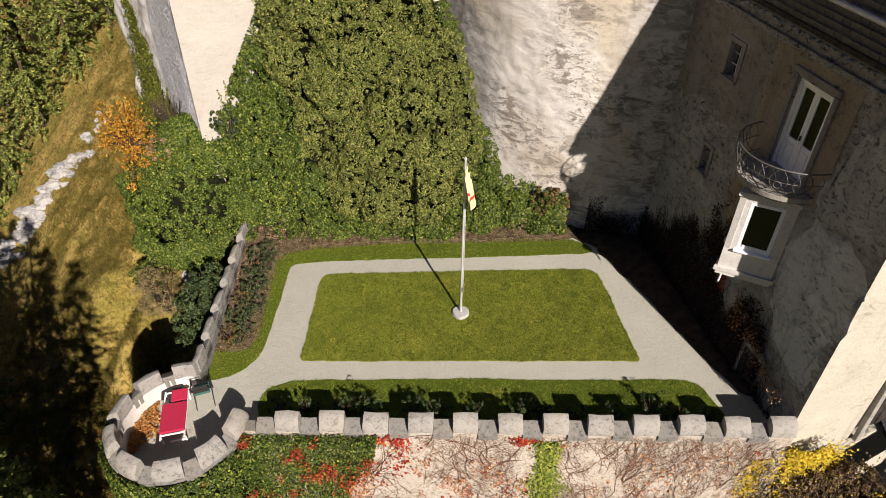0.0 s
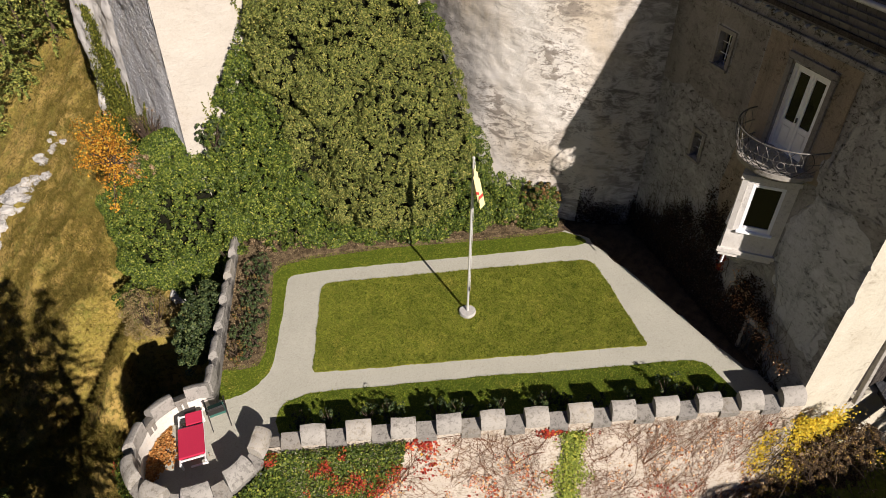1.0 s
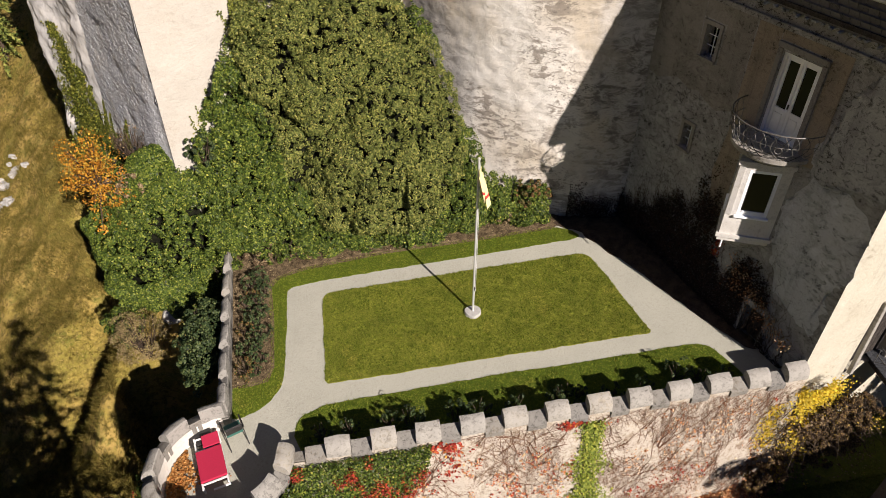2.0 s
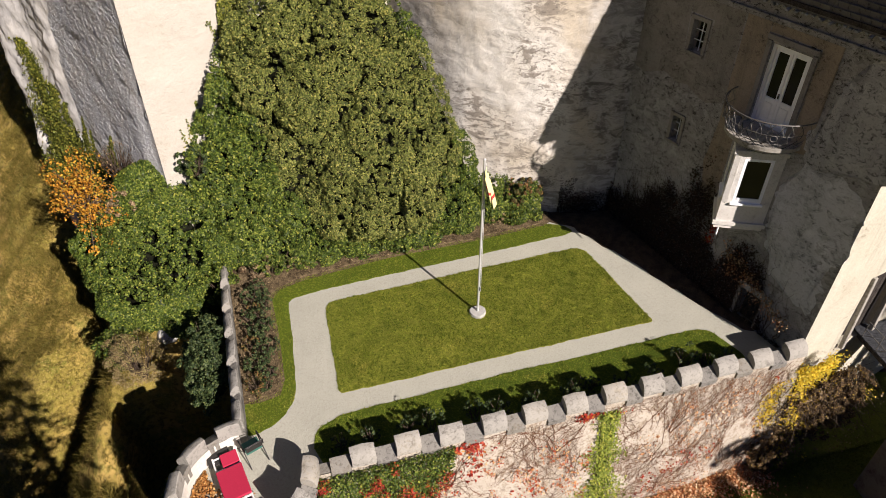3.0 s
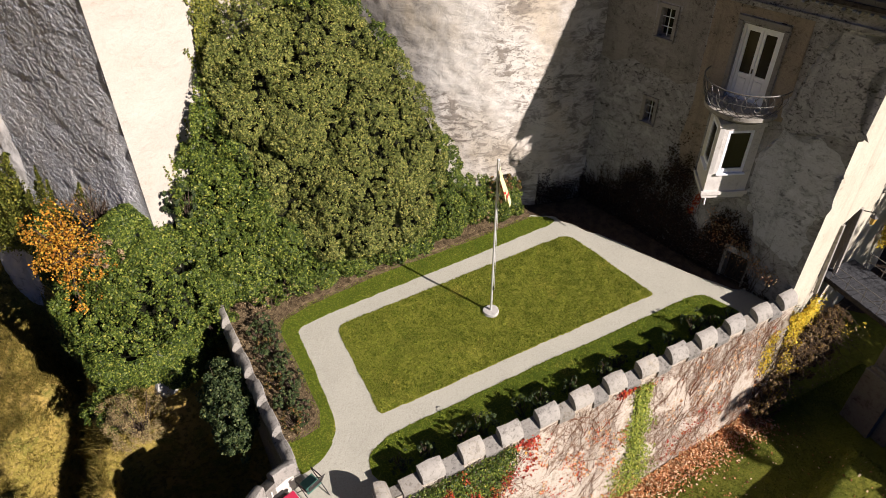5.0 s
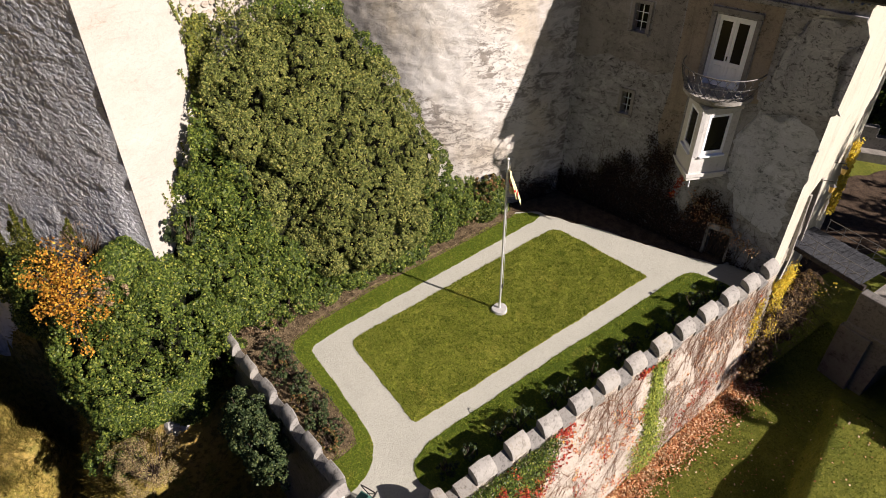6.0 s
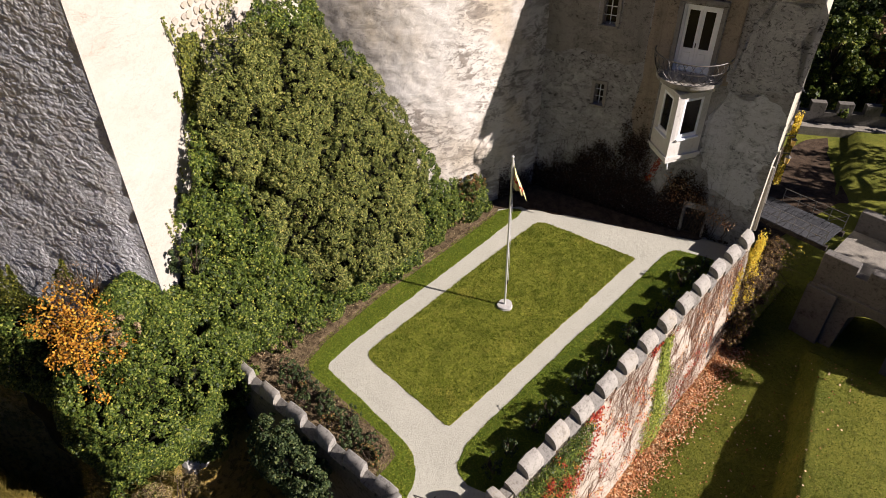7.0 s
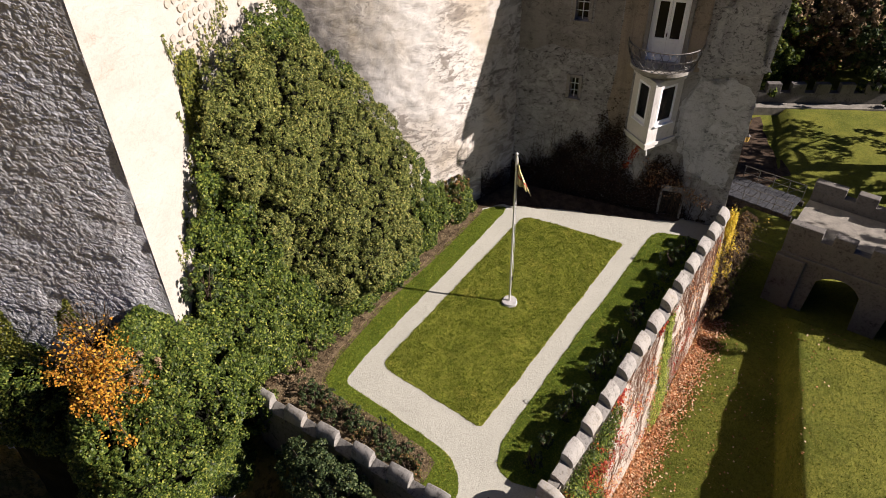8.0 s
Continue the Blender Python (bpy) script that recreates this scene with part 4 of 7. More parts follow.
for r in range(22):
    for k in range(44):
        u = 0.27 * k + (0.135 if r % 2 else 0) - 0.1
        s = 0.16 * r + 0.12
        m = CM @ pose(u, 0.38 - s * math.cos(slope) + 0.016, EAVE + s * math.sin(slope), 0, 0, 0) @ pose(0, 0, 0, -(90 - math.degrees(slope)) + 4 + rng.normal() * 1.2, 0, rng.normal() * 1.0)
        if r < 6:
            stand("slate", SLATE, roof, m)
            continue
        v = cube * np.array([0.258, 0.016, 0.21])
        mm = np.array(m)
        slates.append((v @ mm[:3, :3].T + mm[:3, 3], cube_f))
child("slates", mesh_of("slates", *join(slates), M["slate"], True), roof, "rows of small dark slates", "stuff")
bm = box((13, 0.05, 0.12), CM @ pose(6.2, 0.40, EAVE + 0.02), 0.01)
part("fascia", bm, M["timber"], roof, "dark eave board")
tube("gutter", [CM @ Vector((u, 0.22, EAVE + 0.72)) for u in (-0.4, 4, 8, 12.4)], 0.07, M["zinc"], roof, 8, "pale zinc strip")
for k in range(88):
    stand("rafter_tail", bm_mesh("rafter_tail", box((0.075, 0.42, 0.05)), M["pale_slate"]) if k == 0 else bpy.data.meshes["rafter_tail"], roof,
          CM @ pose(0.1 + 0.143 * k, 0.19 + 0.09 * math.sin(k * 2.7), EAVE - 0.12 + 0.02 * math.sin(k * 4.3), -8, 5 * math.sin(k * 3.3), 12 * math.sin(k * 5.1)))
bm = box((12.6, 0.10, 0.16), CM @ pose(6.3, 0.06, 9.62), 0.03)
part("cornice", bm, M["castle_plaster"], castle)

# ---- round tower ----
TC, TR = (7.66, 29.8), 9.6


def tower_skin(u, v):
    a = radians(-175) + u * radians(130)
    z = -1.5 + v * 17.5
    p = np.stack([TC[0] + TR * np.cos(a), TC[1] + TR * np.sin(a), z], -1)
    d = fbm(p, 0.45, 31, 2) * 0.03 + fbm(p * np.array([1, 1, 1.8]), 2.6, 35, 4) * 0.022
    p[:, 0] += d * np.cos(a)
    p[:, 1] += d * np.sin(a)
    return p


tower = thing("round_tower", "big round tower in pale scoured plaster", "tower", kind="structure")
child("tower_wall", grid_mesh("tower_wall", 260, 190, tower_skin, M["tower_plaster"]), tower)
capz = [(TC[0] + (TR - 0.15) * math.cos(radians(a)), TC[1] + (TR - 0.15) * math.sin(radians(a))) for a in range(0, 360, 12)]
part("tower_core", prism(capz, -5.0, 15.9), M["tower_plaster"], tower)

# ---- square keep ----
KEEP0 = np.array([-9.28, 20.95, 0.0])
KL = np.array([0.9, 0.436, 0.0]) / math.hypot(0.9, 0.436)
KD = np.array([-0.525, 0.851, 0.0]) / math.hypot(0.525, 0.851)
KLN, KDN = np.array([KL[1], -KL[0], 0]), np.array([-KD[1], KD[0], 0])
keep = thing("keep", "tall square stone keep with one plastered side and bare rubble on the other", "tower", kind="structure")


def keep_edge(z):
    return KEEP0 + np.outer((z - 4.5) * 0.03, KL) + np.outer(z, [0, 0, 1])


def lit_side(u, v):
    z = -1.0 + v * 17
    p = keep_edge(z) + np.outer(u * 9.5, KL)
    d = (fbm(p, 0.7, 41, 3) * 0.05 + fbm(p, 3.2, 44, 2) * 0.012) * smooth(0, 0.04, u)
    return p + d[:, None] * KLN


def stones(q, seed):
    """Cellular relief: each stone has its own height and tilt, with a groove between neighbours."""
    i = np.floor(q).astype(np.int64)
    d1, d2, best = np.full(len(q), 9.0), np.full(len(q), 9.0), np.zeros(len(q))
    for a in (-1, 0, 1):
        for b in (-1, 0, 1):
            for c in (-1, 0, 1):
                n = i + np.array([a, b, c])
                w = [hash3(n[:, 0], n[:, 1], n[:, 2], seed + k) for k in range(6)]
                off = q - n - np.stack(w[:3], -1)
                d = np.sqrt((off ** 2).sum(1))
                h = w[3] * 2 - 1 + (w[4] - 0.5) * off[:, 2] * 2.4 + (w[5] - 0.5) * (off[:, 0] + off[:, 1]) * 1.6
                near = d < d1
                d2 = np.where(near, d1, np.minimum(d2, d))
                best = np.where(near, h, best)
                d1 = np.where(near, d, d1)
    return best * 0.6 - 1.1 * np.clip(1 - (d2 - d1) * 5, 0, 1)


def rubble_relief(p):
    """Field stones of two sizes laid in rough beds, spalled and full of holes."""
    q = p * np.array([1, 1, 1.5])
    q = q + 0.07 * np.stack([vnoise(q, 4.0, s) for s in (71, 72, 73)], -1)
    return stones(q * 5.0, 11) * 0.013 + stones(q * 11.0, 31) * 0.008 + 0.05 * np.minimum(0, vnoise(q, 1.1, 77) + 0.25)


def rubble_side(u, v):
    z = -3.0 + v * 19
    p = keep_edge(z) + np.outer(u * 7.6, KD)
    d = (fbm(p, 0.4, 51, 2) * 0.05 + rubble_relief(p)) * (0.25 + 0.75 * smooth(0, 0.05, u)) + 0.035 * np.maximum(0, 9 - z) * smooth(0, 0.12, u)
    p = p + d[:, None] * KDN
    return p + np.outer((1 - smooth(0, 0.01, u)) * 0.06 * vnoise(p, 2.6, 79), KL)


child("plaster_wall", grid_mesh("plaster_wall", 110, 160, lit_side, M["keep_plaster"]), keep, "sunlit cream plaster")
rubble_me = grid_mesh("rubble_wall", 250, 540, rubble_side, M["rubble"])
rubble_me.polygons.foreach_set("use_smooth", np.zeros(len(rubble_me.polygons), bool))
child("rubble_wall", rubble_me, keep, "dark bare rubble masonry")
# courses of stone laid bare where the plaster has fallen
rs = np.random.default_rng(83)
STONES = []
for k in range(6):
    ring_pts = [(0.5 * math.cos(q) * rs.uniform(0.82, 1.05), 0.5 * math.sin(q) * rs.uniform(0.82, 1.05)) for q in np.radians([20, 68, 112, 160, 200, 250, 292, 340])]
    STONES.append(bm_mesh("stone", prism(ring_pts, 0.0, 1.0), M["tan_stone"]))
for r in range(13):
    z = 8.9 + 0.27 * r
    for k in range(16):
        u = 3.2 + 0.30 * k + 0.15 * (r % 2) + 0.04 * rs.normal()
        edge = float(vnoise(np.array([[u, z, 0.0]]), 0.9, 85)[0])
        if u < 3.0 + 0.10 * (z - 8.9) + 0.5 * edge or u > 7.2 or edge + 0.3 * rs.random() < -0.25:
            continue
        c = keep_edge(np.array([z]))[0] + KL * u
        m = Matrix(((KL[0], 0, KLN[0], c[0]), (KL[1], 0, KLN[1], c[1]), (0, 1, 0, z), (0, 0, 0, 1)))
        stand("stone", STONES[(r * 5 + k) % 6], keep, m @ pose(0, 0, -0.022, 0, 0, 8 * rs.normal()) @ Matrix.Diagonal((0.27 * rs.uniform(0.75, 1.15), 0.22 * rs.uniform(0.75, 1.1), 0.036 + 0.008 * rs.random(), 1)))
kp = [KEEP0 + KL * 0.4 + KD * 0.25, KEEP0 + KL * 9.5 + KD * 0.2, KEEP0 + KL * 9.5 + KD * 7.6, KEEP0 + KL * 0.35 + KD * 7.6]
part("keep_core", prism([(p[0], p[1]) for p in kp], -5, 15.9), M["rubble"], keep)

# ================= castle fittings =================


def cpose(u, d, z, rx=0, ry=0, rz=0):
    return CM @ pose(u, d, z, rx, ry, rz)


def bar(bm, a, b, w, m):
    """A square bar from a to b in the frame m."""
    a, b = m @ Vector(a), m @ Vector(b)
    add_box(bm, (w, w, (b - a).length), Matrix.Translation((a + b) / 2) @ (b - a).to_track_quat('Z', 'Y').to_matrix().to_4x4())
    return bm


def slit_window(u0, u1, z0, z1, label):
    w = thing("window_1" if z0 > 6 else "window_2", label, "window", "castle slit windows", "structure")
    um, zm = (u0 + u1) / 2, (z0 + z1) / 2
    bm = bmesh.new()
    for du, dz, su, sz in ((-(u1 - u0) / 2 + 0.03, 0, 0.06, z1 - z0), ((u1 - u0) / 2 - 0.03, 0, 0.06, z1 - z0), (0, (z1 - z0) / 2 - 0.03, u1 - u0 - 0.12, 0.06), (0, -(z1 - z0) / 2 + 0.03, u1 - u0 - 0.12, 0.06)):
        add_box(bm, (su, 0.05, sz), cpose(um + du, -0.22, zm + dz))
    part("frame", bm, M["grey_trim"], w)
    part("pane", box((u1 - u0 - 0.1, 0.02, z1 - z0 - 0.1), cpose(um, -0.27, zm)), M["glass"], w)
    part("bar", bar(bmesh.new(), (um, -0.15, z0), (um, -0.15, z1), 0.025, CM), M["white_paint"], w, "pale upright bar")
    for k in (1, 2):
        z = z0 + (z1 - z0) * k / 3
        part("bar", bar(bmesh.new(), (u0, -0.15, z), (u1, -0.15, z), 0.022, CM), M["white_paint"], w)
    part("sill", box((u1 - u0 + 0.25, 0.14, 0.09), cpose(um, 0.02, z0 - 0.05), 0.015), M["brown_coat"], w)
    bm = bmesh.new()
    for du in (-1, 1):
        add_box(bm, (0.13, 0.05, z1 - z0 + 0.2), cpose(um + du * ((u1 - u0) / 2 + 0.07), 0.012, zm + 0.02), 0.01)
    add_box(bm, (u1 - u0 + 0.27, 0.05, 0.13), cpose(um, 0.018, z1 + 0.07), 0.01)
    part("surround", bm, M["brown_coat"], w)


slit_window(6.46, 6.96, 7.86, 8.82, "narrow barred window deep in weathered plaster")
slit_window(6.54, 6.90, 4.72, 5.58, "small barred window low in the stained wall")

# balcony door
door = thing("door_1", "white glazed double door with peeling paint above the balcony", "door", kind="structure")
bm = bmesh.new()
for u in (2.97, 4.13):
    add_box(bm, (0.1, 0.12, 2.36), cpose(u, -0.12, 7.80), 0.01)
add_box(bm, (1.06, 0.12, 0.1), cpose(3.55, -0.12, 8.93), 0.01)
part("door_frame", bm, M["white_paint"], door)
for s in (-1, 1):
    um = 3.55 + s * 0.265
    bm = bmesh.new()
    for du in (-0.215, 0.215):
        add_box(bm, (0.095, 0.06, 2.26), cpose(um + du, -0.14, 7.75), 0.008)
    add_box(bm, (0.335, 0.06, 0.09), cpose(um, -0.14, 8.83), 0.008)
    add_box(bm, (0.335, 0.06, 0.1), cpose(um, -0.14, 7.42), 0.008)
    add_box(bm, (0.335, 0.06, 0.12), cpose(um, -0.14, 6.68), 0.008)
    add_box(bm, (0.335, 0.03, 0.64), cpose(um, -0.15, 7.06))
    lf = part("leaf", bm, M["white_paint"], door)
    part("pane", box((0.34, 0.012, 1.33), cpose(um, -0.15, 8.13)), M["glass"], lf, "dark glass")
    part("panel", box((0.24, 0.03, 0.5), cpose(um, -0.125, 7.06), 0.012), M["white_paint"], lf)
part("handle", box((0.03, 0.05, 0.14), cpose(3.57, -0.09, 7.6), 0.008), M["iron"], door, "dark iron handle")
bm = bmesh.new()
for u in (2.84, 4.26):
    add_box(bm, (0.15, 0.07, 2.5), cpose(u, 0.02, 7.8), 0.015)
add_box(bm, (1.62, 0.09, 0.16), cpose(3.55, 0.03, 9.15), 0.02)
part("surround", bm, M["grey_trim"], door, "dark stone surround")
part("curtain", box((0.2, 0.03, 1.2), cpose(3.9, -0.22, 8.1, 0, 6, 0), 0.01), M["yellow_cloth"], door, "yellowish curtain behind the glass")

# balcony with bowed iron railing
balcony = thing("balcony", "half-round stone balcony with a bowed wrought-iron railing", "balcony", kind="structure")
BU = 3.52


def arc_pts(r, z, n=24, a0=0, a1=180):
    return [CM @ Vector((BU + r * math.cos(radians(a0 + (a1 - a0) * k / n)), r * math.sin(radians(a0 + (a1 - a0) * k / n)), z)) for k in range(n + 1)]


def half_slab(r, z0, z1):
    return prism([tuple(p.xy) for p in arc_pts(r, 0)] + [tuple((CM @ Vector((BU - r, -0.1, 0))).xy), tuple((CM @ Vector((BU + r, -0.1, 0))).xy)], z0, z1)


part("slab", half_slab(1.16, 6.48, 6.60), M["merlon"], balcony)
part("moulding", half_slab(1.02, 6.37, 6.477), M["merlon"], balcony)
part("lower_moulding", half_slab(0.86, 6.26, 6.367), M["merlon_dark"], balcony)
for r, z, w in ((1.12, 6.72, 0.016), (1.27, 7.05, 0.012), (1.33, 7.42, 0.022)):
    tube("rail", arc_pts(r, z, 28), w, M["pale_iron"], balcony, 5)
bulge = lambda t: 1.12 + 0.22 * math.sin(t * math.pi * 0.55)
for k in range(15):
    for s in (-1, 1):
        a = 6 + 168 * k / 14
        pts = []
        for j in range(7):
            t = j / 6
            ang = radians(a + s * 11 * math.sin(t * math.pi) + s * 8 * t)
            r = bulge(t)
            pts.append(CM @ Vector((BU + r * math.cos(ang), r * math.sin(ang), 6.60 + 0.82 * t)))
        tube("baluster", pts, 0.010, M["pale_iron"] if k % 3 else M["iron"], balcony, 4)
for a in (48, 92, 132):
    pts = [CM @ Vector((BU + 1.30 * math.cos(radians(a + 4 * math.cos(q))), 1.30 * math.sin(radians(a + 4 * math.cos(q))), 6.98 + 0.09 * math.sin(q))) for q in np.linspace(0, 6.28, 13)]
    tube("rosette", pts, 0.014, M["pale_iron"], balcony, 5, "iron rosette")

# oriel below the balcony
oriel = thing("oriel_window", "pointed white plaster oriel window on a stone corbel", "oriel window", kind="structure")
OA, OB, OD = (2.62, 0.0), (3.52, 1.10), (4.42, 0.0)


def oriel_prism(grow, z0, z1, back=-0.05):
    c = Vector((3.52, 0.35))
    pts = [Vector(p) + (Vector(p) - c).normalized() * grow for p in (OA, OB, OD)]
    pts = [(pts[0].x, back), (pts[0].x, max(0.02, pts[0].y)), tuple(pts[1]), (pts[2].x, max(0.02, pts[2].y)), (pts[2].x, back)]
    bm = prism(pts, z0, z1)
    bm.transform(CM)
    return bm


part("roof_slab", oriel_prism(0.07, 6.12, 6.25), M["white_stone"], oriel)
part("apron", oriel_prism(0.0, 3.72, 4.42), M["white_stone"], oriel)
part("base_ledge", oriel_prism(0.11, 3.60, 3.72), M["white_stone"], oriel)
part("lower_ledge", oriel_prism(0.02, 3.46, 3.598), M["white_stone"], oriel)
bm = bmesh.new()
ring_hi = [bm.verts.new(CM @ Vector(p)) for p in ((2.7, -0.05, 3.46), (2.75, 0.05, 3.46), (3.52, 0.95, 3.46), (4.3, 0.05, 3.46), (4.35, -0.05, 3.46))]
tip = bm.verts.new(CM @ Vector((3.52, -0.04, 2.55)))
for a, b in zip(ring_hi, ring_hi[1:]):
    bm.faces.new((a, b, tip))
bm.faces.new(ring_hi[::-1])
bmesh.ops.recalc_face_normals(bm, faces=bm.faces)
part("corbel", bm, M["castle_plaster"], oriel)
for (p, q), nm in (((OB, OA), "south"), ((OD, OB), "north")):
    pv, qv = Vector((p[0], p[1], 0)), Vector((q[0], q[1], 0))
    L = (qv - pv).length
    fm = CM @ frame_of(pv, (qv - pv).xy)      # x from p to q; y: left of it
    side = -1.0 if (fm.to_3x3() @ Vector((0, 1, 0))).dot(CM.to_3x3() @ Vector((0, 1, 0))) < 0 else 1.0
    w0, w1 = (0.30, 1.14) if nm == "south" else (0.34, 1.10)
    bm = bmesh.new()
    for x0, x1, z0, z1 in ((0, w0, 4.42, 6.12), (w1, L, 4.42, 6.12), (w0, w1, 5.98, 6.12)):
        add_box(bm, (x1 - x0, 0.16, z1 - z0), fm @ pose((x0 + x1) / 2, -side * 0.08, (z0 + z1) / 2))
    face = part("wall_face", bm, M["white_stone"], oriel, "white plaster face")
    win = part("window", box((w1 - w0, 0.03, 0.07), fm @ pose((w0 + w1) / 2, -side * 0.03, 4.46)), M["white_paint"], oriel)
    bm = bmesh.new()
    for x in (w0 + 0.045, w1 - 0.045):
        add_box(bm, (0.09, 0.06, 1.5), fm @ pose(x, -side * 0.03, 5.23), 0.008)
    add_box(bm, (w1 - w0 - 0.18, 0.06, 0.09), fm @ pose((w0 + w1) / 2, -side * 0.03, 5.935), 0.008)
    add_box(bm, (w1 - w0 - 0.18, 0.06, 0.1), fm @ pose((w0 + w1) / 2, -side * 0.03, 4.54), 0.008)
    part("frame", bm, M["white_paint"], win)
    part("pane", box((w1 - w0 - 0.16, 0.015, 1.36), fm @ pose((w0 + w1) / 2, -side * 0.045, 5.24)), M["glass"], win, "dark glass")
    part("sill", box((w1 - w0 + 0.12, 0.14, 0.06), fm @ pose((w0 + w1) / 2, side * 0.02, 4.40), 0.012), M["white_paint"], win)
part("spout", box((0.05, 0.05, 0.32), cpose(3.45, 0.95, 3.32, 12, 8, 0), 0.01), M["white_paint"], oriel, "short white pipe")

# sunny south side: the entrance door
for u0, u1, z0, z1 in S_HOLES:
    um, zm = (u0 + u1) / 2, (z0 + z1) / 2
    entrance = thing("door_2", "tall timber entrance door in a cream wall", "door", kind="structure")
    leaf = part("leaf", box((u1 - u0, 0.05, z1 - z0), SM @ pose(um, -0.25, zm)), M["timber"], entrance)
    for k in range(7):
        part("board", box((0.23, 0.03, z1 - z0 - 0.1), SM @ pose(u0 + 0.14 + 0.245 * k, -0.212, zm), 0.006), M["timber"], leaf)
    bm = bmesh.new()
    for s in (-1, 1):
        add_box(bm, (0.10, 0.05, z1 - z0 + 0.2), SM @ pose(um + s * ((u1 - u0) / 2 + 0.05), -0.021, zm), 0.008)
    add_box(bm, (u1 - u0, 0.05, 0.10), SM @ pose(um, -0.021, z1 + 0.05), 0.008)
    part("surround", bm, M["south_plaster"], entrance)
    for s in (-1, 1):
        part("post", box((0.16, 0.14, 3.1), SM @ pose(um + s * ((u1 - u0) / 2 - 0.12), 0.08, zm + 0.02, 2), 0.02), M["merlon"], entrance, "pale drawbridge post")
for u in (-4.35, -6.1):
    lamp = thing("wall_lamp", "iron lantern with amber glass on a wall bracket", "wall lamp", "lanterns by the door")
    bm = bar(bmesh.new(), (u, 0.0, 2.15), (u, 0.42, 2.25), 0.03, SM)
    bar(bm, (u, 0.42, 2.25), (u, 0.42, 2.1), 0.02, SM)
    part("bracket", bm, M["iron"], lamp)
    bm = bmesh.new()
    bmesh.ops.create_cone(bm, cap_ends=True, segments=6, radius1=0.08, radius2=0.12, depth=0.28, matrix=SM @ pose(u, 0.42, 1.92))
    lantern = part("lantern", bm, M["amber"], lamp, "amber glass lantern")
    bm = bmesh.new()
    bmesh.ops.create_cone(bm, cap_ends=True, segments=6, radius1=0.15, radius2=0.02, depth=0.1, matrix=SM @ pose(u, 0.42, 2.11))
    part("cap", bm, M["iron"], lantern, "dark iron cap")

# ================= drawbridge and stone bridge =================
deck = thing("footbridge", "narrow weathered plank bridge with thin iron railings", "footbridge")
DM = frame_of((13.62, 11.95, -0.47), (-0.10, -0.995))
for k in range(-2, 11):
    ob = part("plank", box((0.235, 1.84, 0.06), DM @ pose(0.13 + 0.25 * k, 0, 0.01 * math.sin(k * 3.0), 0, 0, 0.6 * math.sin(k * 1.9)), 0.006), M["planks"], deck)
for s in (-0.75, 0.75):
    part("beam", box((3.4, 0.16, 0.22), DM @ pose(1.2, s, -0.15)), M["timber"], deck)
for s in (-0.9, 0.9):
    for z in (0.35, 0.7):
        tube("rail", [DM @ Vector((x, s, z)) for x in (0, 1.4, 2.8)], 0.016, M["pale_iron"], deck, 5)
    for k in range(5):
        tube("post", [DM @ Vector((0.05 + 0.68 * k, s, z)) for z in (0, 0.35, 0.72)], 0.014, M["pale_iron"], deck, 5)
        if k < 4:
            tube("brace", [DM @ Vector((0.05 + 0.68 * k, s, 0.05)), DM @ Vector((0.4 + 0.68 * k, s, 0.35)), DM @ Vector((0.73 + 0.68 * k, s, 0.7))], 0.010, M["pale_iron"], deck, 4)

bridge = thing("stone_bridge", "old crenellated stone bridge with a round arch", "bridge", kind="structure")
BM = frame_of((12.05, 9.05, 0), (-0.05, -1.0))      # x: south along the west face, y: east
# west face with an arch
bm = bmesh.new()
arch_c, arch_r, spring = 2.6, 1.1, -3.7
NX = 48
top_v, low_v = [], []
for k in range(NX + 1):
    x = 12.0 * k / NX
    zz = -7.0
    if abs(x - arch_c) < arch_r:
        zz = spring + math.sqrt(max(0, arch_r ** 2 - (x - arch_c) ** 2)) * 1.13
    if abs(x - arch_c - 3.1) < arch_r:
        zz = spring + math.sqrt(max(0, arch_r ** 2 - (x - arch_c - 3.1) ** 2)) * 1.13
    low_v.append([bm.verts.new(BM @ Vector((x, y, zz))) for y in (0, 3.95)])
    top_v.append([bm.verts.new(BM @ Vector((x, y, -1.2))) for y in (0, 3.95)])
for k in range(NX):
    bm.faces.new((low_v[k][0], low_v[k + 1][0], top_v[k + 1][0], top_v[k][0]))
    bm.faces.new((low_v[k][1], top_v[k][1], top_v[k + 1][1], low_v[k + 1][1]))
    bm.faces.new((top_v[k][0], top_v[k + 1][0], top_v[k + 1][1], top_v[k][1]))
    bm.faces.new((low_v[k][0], low_v[k][1], low_v[k + 1][1], low_v[k + 1][0]))
bm.faces.new((low_v[0][0], top_v[0][0], top_v[0][1], low_v[0][1]))
bmesh.ops.recalc_face_normals(bm, faces=bm.faces)
part("bridge_body", bm, M["bridge_stone"], bridge)
part("deck", box((12, 3.1, 0.06), BM @ pose(6, 1.95, -1.17)), M["bridge_deck"], bridge, "pale worn deck")
for y, top in ((0.2, -0.48), (3.72, -0.15)):
    part("parapet", box((12, 0.42, top - 0.45 + 1.25), BM @ pose(6, y, (top - 0.45 - 1.25) / 2), 0.02), M["bridge_stone"], bridge)
    for k in range(8):
        ln = 1.35 if k == 0 else 0.85
        part("merlon", box((ln, 0.44, 0.5), BM @ pose(0.66 if k == 0 else 0.75 + 1.45 * k, y, top - 0.25, 0, 0.8 * math.sin(k * 2.0)), 0.04), M["bridge_stone"], bridge)
part("string_course", box((12, 0.12, 0.14), BM @ pose(6, -0.06, -2.0), 0.02), M["bridge_stone"], bridge)
